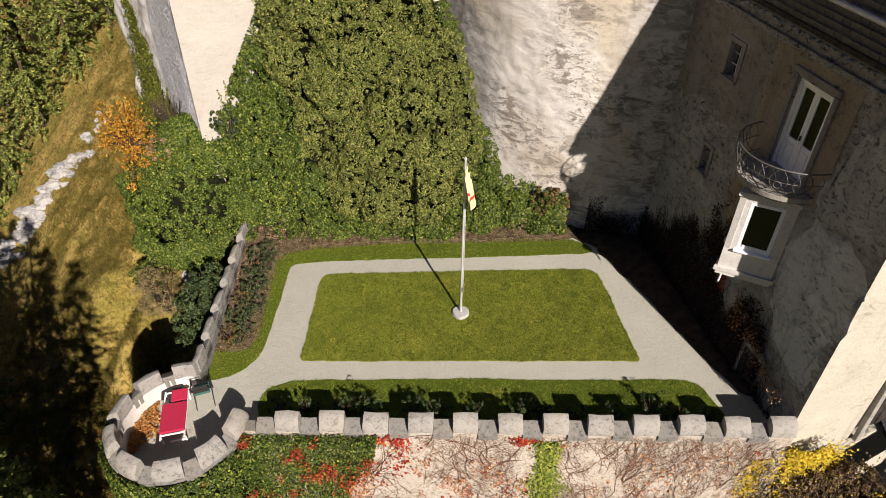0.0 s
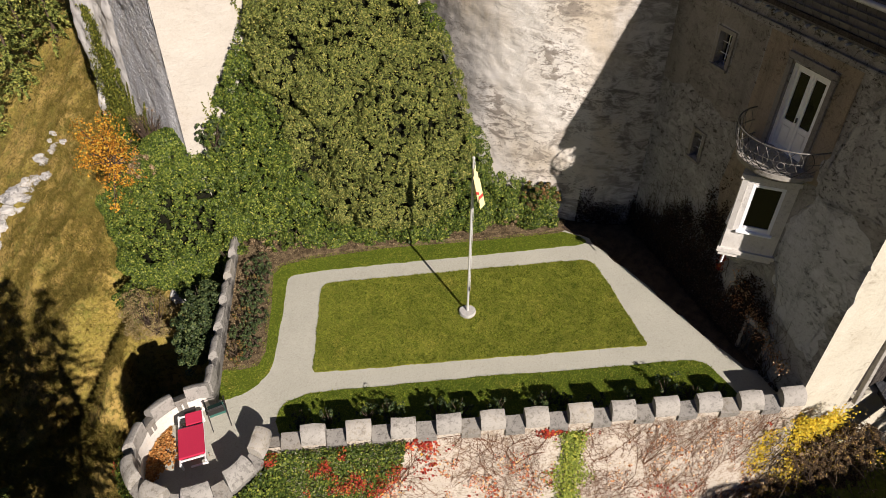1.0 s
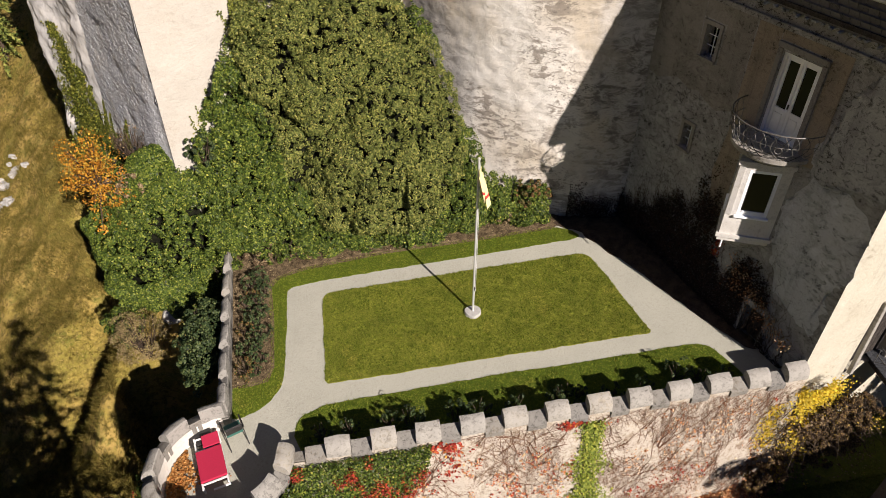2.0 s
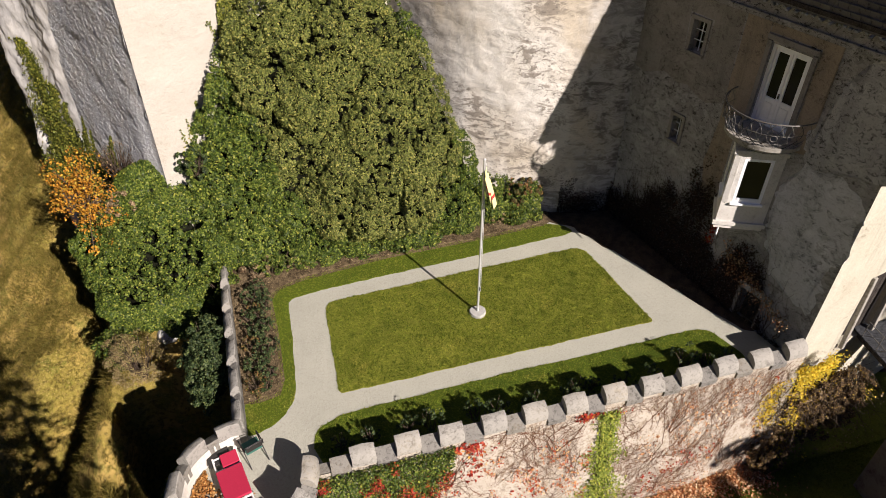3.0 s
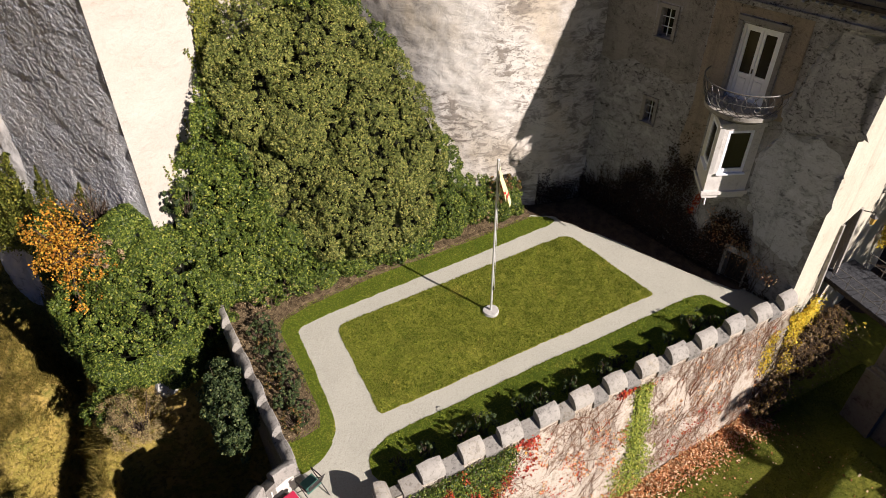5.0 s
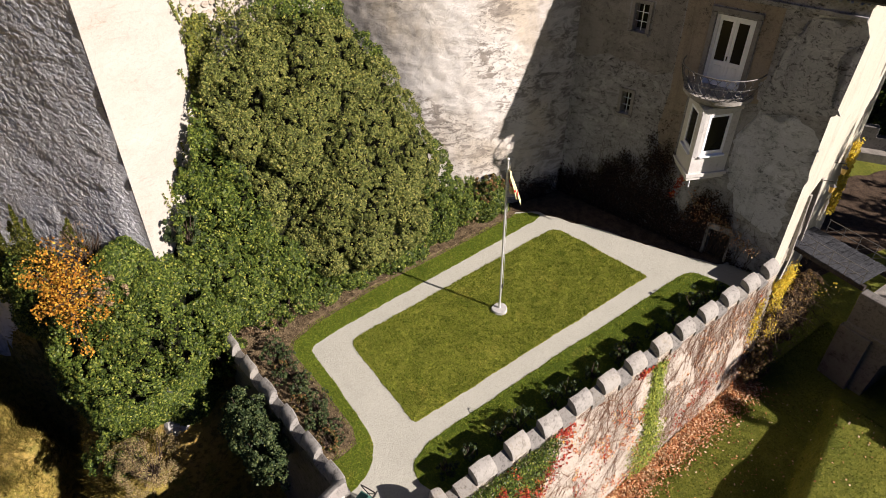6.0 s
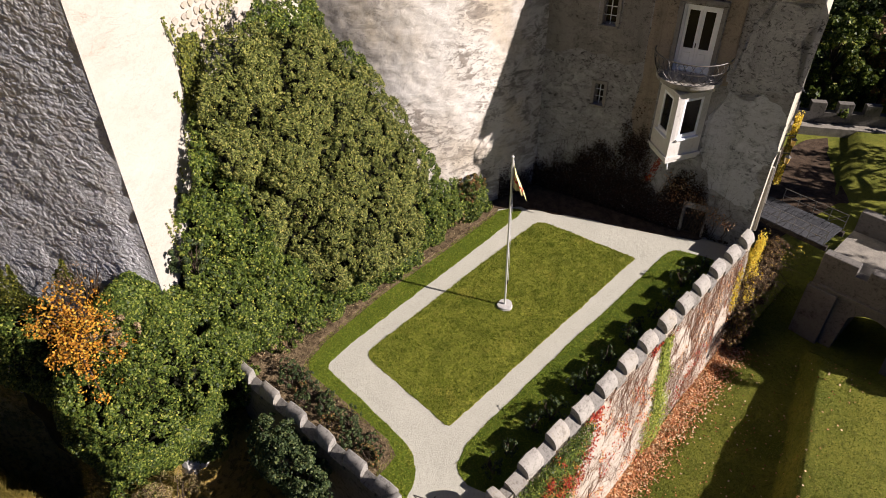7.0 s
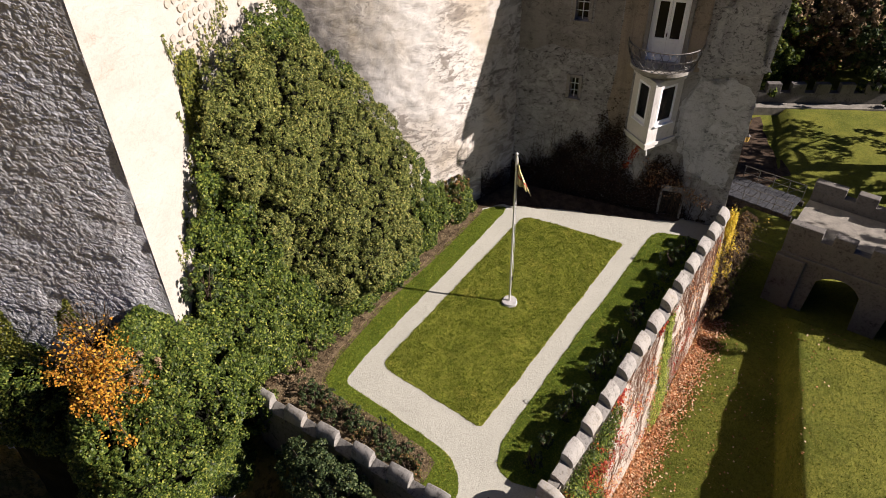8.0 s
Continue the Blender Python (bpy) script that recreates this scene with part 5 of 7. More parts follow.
part("pier", box((1.2, 0.3, 5.0), BM @ pose(0.5, -0.05, -4.6), 0.03), M["bridge_stone"], bridge)

far_wall = thing("garden_wall", "far low crenellated garden wall before dark trees", "wall", kind="structure")
FM = frame_of((30.2, 18.2, -5.35), (0.535, -0.845))
part("wall_body", box((30, 0.5, 1.9), FM @ pose(12, 0, 0.95)), M["bridge_stone"], far_wall)
for k in range(18):
    part("merlon", box((0.95, 0.5, 0.7), FM @ pose(-2 + 1.65 * k, 0, 2.2), 0.03), M["bridge_stone"], far_wall)
solo("far_path", bm_mesh("far_path", prism([(28.6, 19), (29.4, 19), (41.2, 0), (40.2, 0)], -5.2, lambda x, y: -4.2), M["bridge_deck"]), "pale path across the far lawn", "path", "structure")



def bare_ground(u, v):
    a, b, c, d = (np.array(q) for q in ((16.5, 12.9), (24.0, 17.5), (31.0, 14.6), (24.0, 10.8)))
    q = np.outer((1 - u) * (1 - v), a) + np.outer((1 - u) * v, b) + np.outer(u * v, c) + np.outer(u * (1 - v), d)
    q += np.stack([vnoise(np.stack([q[:, 0], q[:, 1], 0 * u], -1), 0.9, s) for s in (4, 5)], -1) * 0.35
    return np.stack([q[:, 0], q[:, 1], ground_z(q[:, 0], q[:, 1]) + 0.05], -1)


solo("bare_ground", grid_mesh("bare_ground", 60, 40, bare_ground, M["dark_soil"]), "dark brown trodden earth beyond the footbridge", "ground", "structure")

# ================= flagpole =================
pole = thing("flagpole", "slim pale aluminium flagpole on a round concrete base", "flagpole")
PZ = garden_z(0.24, 16.1)
bm = bmesh.new()
bmesh.ops.create_cone(bm, cap_ends=True, segments=18, radius1=0.30, radius2=0.27, depth=0.12, matrix=pose(0.24, 16.1, PZ + 0.05))
bmesh.ops.bevel(bm, geom=[e for e in bm.edges], offset=0.012, segments=1, affect='EDGES')
p = np.array([v.co for v in bm.verts])
for v, o in zip(bm.verts, vnoise(p, 5.0, 3)):
    v.co += (v.co - Vector((0.24, 16.1, v.co.z))) * 0.12 * o
part("base", bm, M["concrete"], pole, "round concrete foot")
pv = [Vector((0.24, 16.1, PZ + 0.08)).lerp(Vector((0.33, 16.17, 6.13)), t) for t in np.linspace(0, 1, 9)]
v, f = tube_np(pv, np.linspace(0.042, 0.032, 9), 10)
shaft = child("pole", mesh_of("pole", v, f, M["aluminium"]), pole)
bm = bmesh.new()
bmesh.ops.create_uvsphere(bm, u_segments=10, v_segments=6, radius=0.05, matrix=pose(0.33, 16.17, 6.15))
part("finial", bm, M["aluminium"], shaft)
tube("halyard", [Vector((0.30, 16.05, 1.1)), Vector((0.34, 16.1, 3.5)), Vector((0.37, 16.13, 6.05))], 0.007, M["white_plastic"], shaft, 4, "thin white cord")
part("cleat", box((0.03, 0.05, 0.16), pose(0.28, 16.06, 1.2), 0.006), M["iron"], shaft)

flag = thing("flag", "yellow flag with a red field hanging limp from the pole", "flag")


def cloth(u, v):
    """Hoist along the pole (v from the top down), fly (u) gathered in folds."""
    drop = v * 0.90 + u * 0.48 * (1 - 0.25 * v)
    out = 0.05 + 0.46 * u ** 0.9 * (0.18 + 0.82 * v)
    fold = 0.10 * np.sin(u * 15 + v * 2.0) * (0.3 + u)
    d = np.array([0.55, -0.835])
    side = np.array([0.835, 0.55])
    x = 0.33 + d[0] * out + side[0] * fold
    y = 16.17 + d[1] * out + side[1] * fold
    return np.stack([x, y, 5.95 - drop], -1)


for nm, lo, hi, mt, lab in (("yellow_field", 0.0, 0.56, "yellow_cloth", ""), ("red_field", 0.56, 0.67, "red_cloth", "red stripe"), ("hem", 0.67, 1.0, "yellow_cloth", "")):
    me = grid_mesh(nm, 30, 16, lambda u, v, lo=lo, hi=hi: cloth(u, lo + (hi - lo) * v), M[mt])
    me.polygons.foreach_set("use_smooth", np.ones(len(me.polygons), bool))
    ob = child(nm, me, flag, lab)
    sol = ob.modifiers.new("thick", 'SOLIDIFY')
    sol.thickness = 0.006

# ================= bastion furniture =================
BZ = -0.17
lounger = thing("sun_lounger", "white sun lounger with a bright red cushion", "sun lounger")
LM = pose(-8.03, 11.58, BZ, 0, 0, 15)
part("seat_cushion", box((0.70, 1.02, 0.08), LM @ pose(0, -0.08, 0.42), 0.025), M["red_fabric"], lounger, "bright red cushion")
part("head_cushion", box((0.46, 0.40, 0.08), LM @ pose(0.10, 0.72, 0.40, 8), 0.025), M["red_fabric"], lounger, "small red head cushion")
bm = bmesh.new()
for s in (-0.33, 0.33):
    add_box(bm, (0.045, 1.75, 0.06), LM @ pose(s, 0.1, 0.34), 0.012)
for y in (-0.6, 0.0, 0.5, 0.92):
    add_box(bm, (0.62, 0.05, 0.04), LM @ pose(0, y, 0.34), 0.01)
lframe = part("frame", bm, M["white_plastic"], lounger)
for sx in (-0.32, 0.32):
    for y in (-0.66, 0.85):
        part("leg", box((0.05, 0.06, 0.34), LM @ pose(sx, y, 0.17, 8 if y < 0 else -8), 0.012), M["white_plastic"], lframe)
part("footrest", box((0.42, 0.05, 0.05), LM @ pose(0.12, -0.74, 0.18), 0.01), M["white_plastic"], lframe)
part("table_leaf", box((0.62, 0.42, 0.04), LM @ pose(-0.16, 0.98, 0.30, 14), 0.012), M["iron"], lounger, "dark flat panel past the head cushion")

chair = thing("folding_chair", "green folding garden chair with a dark tube frame", "chair")
HM = pose(-7.5, 12.52, -0.14, 0, 0, 202)
part("seat", box((0.46, 0.42, 0.025), HM @ pose(0, 0, 0.42, -4), 0.01), M["green_fabric"], chair, "green fabric seat")
part("backrest", box((0.46, 0.03, 0.34), HM @ pose(0, 0.30, 0.72, -18), 0.01), M["iron"], chair, "dark fabric back")
for s in (-0.26, 0.26):
    tube("leg", [HM @ Vector(p) for p in ((s, -0.30, 0.0), (s, -0.02, 0.40), (s, 0.24, 0.62), (s, 0.40, 0.98))], 0.014, M["iron"], chair, 6)
    tube("leg", [HM @ Vector(p) for p in ((s, 0.42, 0.0), (s, 0.05, 0.38), (s, -0.22, 0.62))], 0.014, M["iron"], chair, 6)
    tube("armrest", [HM @ Vector(p) for p in ((s * 1.05, -0.24, 0.63), (s * 1.05, 0.0, 0.65), (s * 1.05, 0.26, 0.64))], 0.018, M["iron"], chair, 6)
tube("top_bar", [HM @ Vector(p) for p in ((-0.26, 0.40, 0.98), (0, 0.42, 1.0), (0.26, 0.40, 0.98))], 0.014, M["iron"], chair, 6)

# ================= vegetation =================
RNG = np.random.default_rng(7)
UP = np.array([0, 0, 1.0])


def inside(poly, x, y):
    q = np.array(poly)
    ok = np.zeros(len(x), bool)
    for (x0, y0), (x1, y1) in zip(q, np.roll(q, -1, 0)):
        hit = ((y0 > y) != (y1 > y)) & (x < (x1 - x0) * (y - y0) / (y1 - y0 + 1e-12) + x0)
        ok ^= hit
    return ok


def bed_mask(x, y):
    return inside(BED, x, y)


def unit(v):
    return v / (np.linalg.norm(v, axis=-1, keepdims=True) + 1e-9)


def wall_y(x):
    """The masonry behind the planting: keep, then round tower."""
    k = 20.95 + (x + 9.28) * 0.4844
    t = TC[1] - np.sqrt(np.maximum(0.0, TR ** 2 - (x - TC[0]) ** 2))
    return np.where(x < -1.2, k, np.minimum(k, t))


TOP = [(-9.6, 3.9), (-9.2, 4.3), (-8.3, 5.4), (-7.7, 6.4), (-7.0, 7.6), (-6.2, 9.2), (-5.0, 10.1), (-3.6, 10.7), (-1.5, 10.2), (-0.4, 8.6), (0.3, 6.8), (1.0, 4.6), (1.7, 2.8), (2.3, 2.1), (4.3, 1.9)]


def front_y(x, z):
    y = 20.15 + 0.22 * z - 0.75 * np.exp(-((x + 2.0) / 2.6) ** 2 - ((z - 3.4) / 2.6) ** 2) + 0.35 * smooth(0.2, 2.0, x) + 0.32 * np.maximum(0, z - 5) * smooth(-4.0, -1.0, x)
    return np.minimum(y, wall_y(x) - 0.22)


def in_yew(x, z):
    return ((x + 2.45 + 0.5 * np.maximum(0, z - 5)) / 3.5) ** 2 + ((z - 5.6) / 4.6) ** 2


def bank_points(n, seed, grow=0.0):
    """Points over the planted bank between keep and tower: place, outward way, how deep inside the yew."""
    rng = np.random.default_rng(seed)
    x = rng.uniform(-8.6, 4.2, n)
    z = rng.uniform(0.2, 11.0, n)
    p = np.stack([x, 0 * x, z], -1)
    keep_it = z < knots(x, TOP) + vnoise(p, 1.3, seed) * 0.35 + grow
    x, z = x[keep_it], z[keep_it]
    p = np.stack([x, front_y(x, z), z], -1)
    p[:, 1] += fbm(p, 0.8, 61, 2) * 0.28
    p[:, 1] = np.minimum(p[:, 1], wall_y(x) - 0.14)
    e = 0.25
    gx = (front_y(x + e, z) - front_y(x - e, z)) / (2 * e)
    gz = (front_y(x, z + e) - front_y(x, z - e)) / (2 * e)
    nrm = unit(np.stack([gx, -np.ones_like(x), gz], -1) * np.array([1, 1, 1.6]))
    return p, nrm, in_yew(x, z) + 0.22 * fbm(p, 0.9, 67, 3)


def foliage(name, parent, chunks, material, label=""):
    return child(name, mesh_of(name, *join(chunks), material), parent, label)


def puff(c, o, n, radius, height, seed):
    """Gathers clump centres into rounded cushions: lifts each along its outward way by its nearness to a cushion's middle."""
    rng = np.random.default_rng(seed)
    s = c[rng.choice(len(c), n, replace=False)]
    r = radius * rng.uniform(0.7, 1.25, n)
    best = np.full(len(c), -1e9)
    tilt = np.zeros_like(c)
    for k in range(n):
        d = c - s[k]
        q = (d * d).sum(1) / r[k] ** 2
        h = np.sqrt(np.clip(1 - q, 0, 1)) * r[k] / radius
        m = h > best
        best[m] = h[m]
        tilt[m] = d[m] / r[k]
    lift = np.clip(best, 0, 2)
    return c + o * (lift * height - height * 0.55)[:, None], unit(o + 0.7 * tilt * (lift > 0)[:, None]), lift


# near-black sheet behind the bank's leaves: the gaps' shade put into colour
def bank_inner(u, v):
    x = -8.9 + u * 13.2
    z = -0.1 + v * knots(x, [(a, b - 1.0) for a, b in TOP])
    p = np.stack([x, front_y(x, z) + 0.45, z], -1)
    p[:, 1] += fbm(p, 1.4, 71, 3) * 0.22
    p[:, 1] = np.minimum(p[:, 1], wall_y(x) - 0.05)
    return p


yew = thing("yew_tree", "broad olive-green yew growing against the old wall", "tree")
p, nrm, q = bank_points(15500, 101)
sel = q < 1.0
c, o = p[sel], nrm[sel]
lump = fbm(c, 0.6, 77, 2)
c, o, lift = puff(c + o * (lump * 0.38)[:, None], o, 100, 0.72, 0.60, 5)
keep_it = np.random.default_rng(3).random(len(c)) < np.clip(0.55 + 1.5 * lift, 0, 1.0)
c, o = c[keep_it], o[keep_it]
c, o, lift = puff(c, o, 1500, 0.17, 0.10, 15)
keep_it = np.random.default_rng(4).random(len(c)) < np.clip(0.65 + 1.1 * lift, 0, 1)
c, o = c[keep_it], o[keep_it]
r = RNG.uniform(0.08, 0.17, len(c))
foliage("crown", yew, [clump_leaves(RNG, c, r * 0.85, o, 30, 0.068, 0.4)], M["yew"])
for k in range(7):
    x0 = -2.3 + 0.35 * (k - 3)
    pts = [(x0 * 0.5 - 1.1 + 0.2 * k, 21.0, 0.2), (x0, 20.9, 1.6), (x0 + 0.5 * (k - 3) * 0.6, 21.0, 3.6), (x0 + (k - 3) * 0.3, 21.9, 5.6), (x0 + (k - 3) * 0.3, 22.6, 6.6)]
    tube("limb" if k else "trunk", pts, [0.12, 0.10, 0.08, 0.05, 0.02], M["bark"], yew, 7)

ivy = thing("ivy_bank", "dense glossy green ivy climbing the castle wall", "ivy")
p, nrm, q = bank_points(14000, 103)
sel = (q > 0.92)
c, o = p[sel], nrm[sel]
c, o, lift = puff(c + o * (fbm(c, 0.9, 78, 2) * 0.22)[:, None], o, 200, 0.46, 0.46, 6)
keep_it = np.random.default_rng(5).random(len(c)) < np.clip(0.4 + 1.5 * lift, 0, 1)
c, o = c[keep_it], o[keep_it]
r = RNG.uniform(0.08, 0.17, len(c))
thin = c[:, 2] > knots(c[:, 0], TOP) - 0.5
foliage("leaves", ivy, [clump_leaves(RNG, c[~thin], r[~thin], o[~thin], 28, 0.083, 0.4), clump_leaves(RNG, c[thin], r[thin] * 0.8, o[thin], 24, 0.074, 0.45)], M["ivy"])
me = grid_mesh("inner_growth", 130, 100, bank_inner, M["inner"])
child("inner_growth", me, ivy, "near-black sheet standing in for the shade between the leaves")
# ivy fingers that climb the plaster above the bank
tips = []
for k in range(22):
    u = 1.0 + 5.2 * ((k * 0.618) % 1.0)
    base = knots(-9.28 + 0.9 * u, TOP) - 0.35
    h = RNG.uniform(0.3, 0.95)
    n = int(55 * h)
    t = RNG.random(n)
    z = base + h * t
    uu = u + t * RNG.uniform(-0.25, 0.35) + RNG.normal(size=n) * 0.06 * (1.15 - t)
    tips.append(leaf_np(RNG, keep_edge(z) + np.outer(uu, KL) + KLN * 0.05, np.tile(KLN + UP * 0.3, (n, 1)), 0.07, 0.35))
n = 6500
t = RNG.random(n) ** 1.2
z = 6.0 + 4.1 * t
uu = 2.45 + 0.14 * (z - 6.4) + (1.5 - 0.7 * t) * RNG.random(n) + 0.10 * vnoise(np.stack([z, 0 * z, 0 * z], -1), 1.8, 14)
tips.append(leaf_np(RNG, keep_edge(z) + np.outer(uu, KL) + KLN * (0.04 + 0.14 * RNG.random(n))[:, None], np.tile(KLN + UP * 0.3, (n, 1)), 0.075, 0.4))
for u0, z0, h in ((2.85, 9.5, 1.3), (3.1, 9.7, 0.8), (3.5, 9.6, 0.8), (2.6, 8.2, 0.7), (4.4, 9.3, 1.2)):
    n = int(85 * h)
    t = RNG.random(n)
    tips.append(leaf_np(RNG, keep_edge(z0 + h * t) + np.outer(u0 + 0.08 * np.sin(5 * t) + RNG.normal(size=n) * 0.035, KL) + KLN * 0.05, np.tile(KLN + UP * 0.3, (n, 1)), 0.07, 0.35))
foliage("climbing_growth", ivy, tips, M["ivy_olive"], "thin shoots reaching up the plaster")


def dome_points(n, centre, rad, zlow, ztop, a0, a1, seed, rough=0.25):
    """Points on the sides and top of a steep mound of leaves."""
    rng = np.random.default_rng(seed)
    a = np.radians(rng.uniform(a0, a1, n))
    s = rng.random(n)
    zc = 0.25
    side = s < 0.5
    z = np.where(side, zlow + (zc - zlow) * s * 2, 0)
    ph = np.clip((s - 0.5) * 2, 0, 1) * np.pi / 2
    g = np.where(side, 1.0, np.cos(ph) ** 0.75)
    z = np.where(side, z, zc + (ztop - zc) * np.sin(ph))
    p = np.stack([centre[0] + rad[0] * g * np.cos(a), centre[1] + rad[1] * g * np.sin(a), z], -1)
    nrm = unit(np.stack([np.cos(a) * np.where(side, 1, np.cos(ph)), np.sin(a) * np.where(side, 1, np.cos(ph)), np.where(side, 0.15, np.sin(ph) + 0.1)], -1))
    d = fbm(p, 0.7, seed, 3) * rough
    return p + nrm * d[:, None], nrm


def dome_mesh(name, centre, rad, zlow, ztop, shrink, material, seed):
    def fn(u, v):
        a = u * 2 * np.pi
        ph = np.clip((v - 0.4) / 0.6, 0, 1) * np.pi / 2
        g = np.cos(ph) ** 0.75 * shrink
        z = np.where(v < 0.4, zlow + (0.25 - zlow) * v / 0.4, 0.25 + (ztop * shrink - 0.25) * np.sin(ph))
        p = np.stack([centre[0] + rad[0] * g * np.cos(a), centre[1] + rad[1] * g * np.sin(a), z], -1)
        d = fbm(p, 0.9, seed, 3) * 0.2
        p[:, 0] += d * np.cos(a)
        p[:, 1] += d * np.sin(a)
        return p
    return grid_mesh(name, 72, 40, fn, material)


mound = thing("ivy_mound", "rocky spur thickly overgrown with bright green ivy", "ivy")
D1 = ((-10.45, 21.4), (2.4, 1.95))
p, nrm = dome_points(6200, *D1, -1.3, 3.95, 165, 372, 111, 0.45)
p, nrm, lift = puff(p, nrm, 140, 0.50, 0.34, 7)
keep_it = np.random.default_rng(6).random(len(p)) < np.clip(0.6 + 1.5 * lift, 0, 1)
p, nrm = p[keep_it], nrm[keep_it]
foliage("leaves", mound, [clump_leaves(RNG, p, RNG.uniform(0.08, 0.17, len(p)), nrm, 28, 0.079, 0.4)], M["ivy"])
# dark core inside the mound: its colour stands in for shade among the ivy
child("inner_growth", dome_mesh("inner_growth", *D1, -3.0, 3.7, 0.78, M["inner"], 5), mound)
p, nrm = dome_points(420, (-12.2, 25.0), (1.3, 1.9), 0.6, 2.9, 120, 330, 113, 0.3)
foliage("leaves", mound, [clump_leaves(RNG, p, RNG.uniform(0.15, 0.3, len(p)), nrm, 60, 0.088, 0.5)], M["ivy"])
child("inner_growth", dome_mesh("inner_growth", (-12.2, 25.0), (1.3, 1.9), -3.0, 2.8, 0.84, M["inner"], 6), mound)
shoots = []
rng_s = np.random.default_rng(117)
for k, (u0, h) in enumerate(((2.3, 1.1), (2.6, 0.7), (4.3, 1.5), (4.7, 1.9), (5.1, 1.2), (5.9, 0.6))):
    n = int(420 * h)
    t = RNG.random(n)
    z = 3.1 + 0.9 * (k < 2) + h * t
    pt = keep_edge(z) + np.outer(u0 + RNG.normal(size=n) * 0.22 * (1.1 - t) + t * 0.2, KD) + KDN * (0.5 + 0.25 * (1 - t))[:, None]
    shoots.append(leaf_np(RNG, pt, np.tile(KDN + UP * 0.3, (n, 1)), 0.085, 0.4))
foliage("climbing_growth", mound, shoots, M["ivy_olive"])


def boulder(name, centre, size, seed, label, parent=None):
    bm = bmesh.new()
    bmesh.ops.create_icosphere(bm, subdivisions=3, radius=1.0)
    p = np.array([v.co for v in bm.verts])
    d = fbm(p + seed, 1.3, seed, 4) * 0.42 - 0.16 * np.abs(vnoise(p + seed, 2.2, seed + 9))
    q = p * (1 + d[:, None]) * np.array(size) + np.array(centre)
    for v, c in zip(bm.verts, q):
        v.co = c
    me = bm_mesh(name, bm, M["rock"])
    return solo(name, me, label, "rock")


boulder("rock", (-10.45, 19.6, -1.4), (0.55, 0.45, 0.6), 3, "pale limestone outcrop showing under the ivy")
rk = np.random.default_rng(19)
for k in range(64):
    t = (k + rk.random()) / 64
    w = 0.30 + 0.35 * math.sin(t * 9.0) ** 2
    x, y = -26.8 + 5.9 * t + rk.normal() * w * 0.8, 28.8 + 5.2 * t + rk.normal() * w
    s = rk.uniform(0.22, 0.62) * (1.3 - 0.6 * t)
    boulder("rock", (x, y, float(ground_z(x, y)) - 0.05), (s * rk.uniform(0.9, 1.5), s * rk.uniform(0.6, 1.0), s * 0.55), 20 + k, "pale limestone rock in the dry grass slope")
# pale cliff that runs on from the keep's bare side
CLIFF = [(0.0, (-12.35, 25.95)), (0.35, (-13.75, 27.75)), (0.62, (-15.1, 28.85)), (0.75, (-15.35, 29.6)), (1.0, (-14.4, 33.0))]


def cliff_at(u, z):
    """A point of the cliff face; it leans back as it rises and is split by a few upright cracks."""
    p = np.stack([knots(u, [(a, b[0]) for a, b in CLIFF]), knots(u, [(a, b[1]) for a, b in CLIFF]), z], -1)
    lean = 0.05 * (5.0 - z) * smooth(0, 0.3, u) + 0.30 * smooth(0.02, 0.16, u + 0.03 * vnoise(p, 1.3, 90)) - 0.12
    d = fbm(p * np.array([1, 1, 0.8]), 0.7, 91, 3) * 0.16 + fbm(p, 3.0, 99, 3) * 0.05 + stones(p * 5.5, 51) * 0.012
    split = np.abs(vnoise(p * np.array([1, 1, 0.25]), 0.95, 95))
    d = d - 0.45 * np.clip(1 - split * 9, 0, 1) * smooth(0.3, 0.5, u) * (1 - smooth(3.0, 6.5, z))
    return p + np.outer(lean + d, KDN * 0.6 + np.array([-0.4, 0.05, 0]))


solo("cliff", grid_mesh("cliff", 150, 200, lambda u, v: cliff_at(u, -5 + 18.5 * v), M["cliff"]), "pale grey cliff face running on from the old keep", "rock", "structure")


cliff_ivy = thing("cliff_ivy", "tufts of olive ivy hanging on the pale cliff", "ivy")
rng_c = np.random.default_rng(118)
tufts = []
for u0, z0, h, w, n in ((0.36, 0.6, 6.4, 0.085, 7800), (0.24, 0.6, 4.8, 0.08, 5600), (0.46, 0.2, 3.0, 0.05, 1800), (0.12, 1.0, 3.8, 0.04, 2200)):
    t = rng_c.random(n) ** 1.35
    z = z0 + h * t
    u = u0 + rng_c.normal(size=n) * w * (1.2 - t) + 0.05 * t + 0.02 * np.sin(z * 2.0)
    tufts.append(leaf_np(rng_c, cliff_at(np.clip(u, 0, 1), z) + KDN * rng_c.uniform(0.05, 0.45, n)[:, None] * (1.15 - t)[:, None], np.tile(KDN + UP * 0.4, (n, 1)), 0.10, 0.5))
for tuft in tufts:
    foliage("tuft", cliff_ivy, [tuft], M["ivy_olive"])


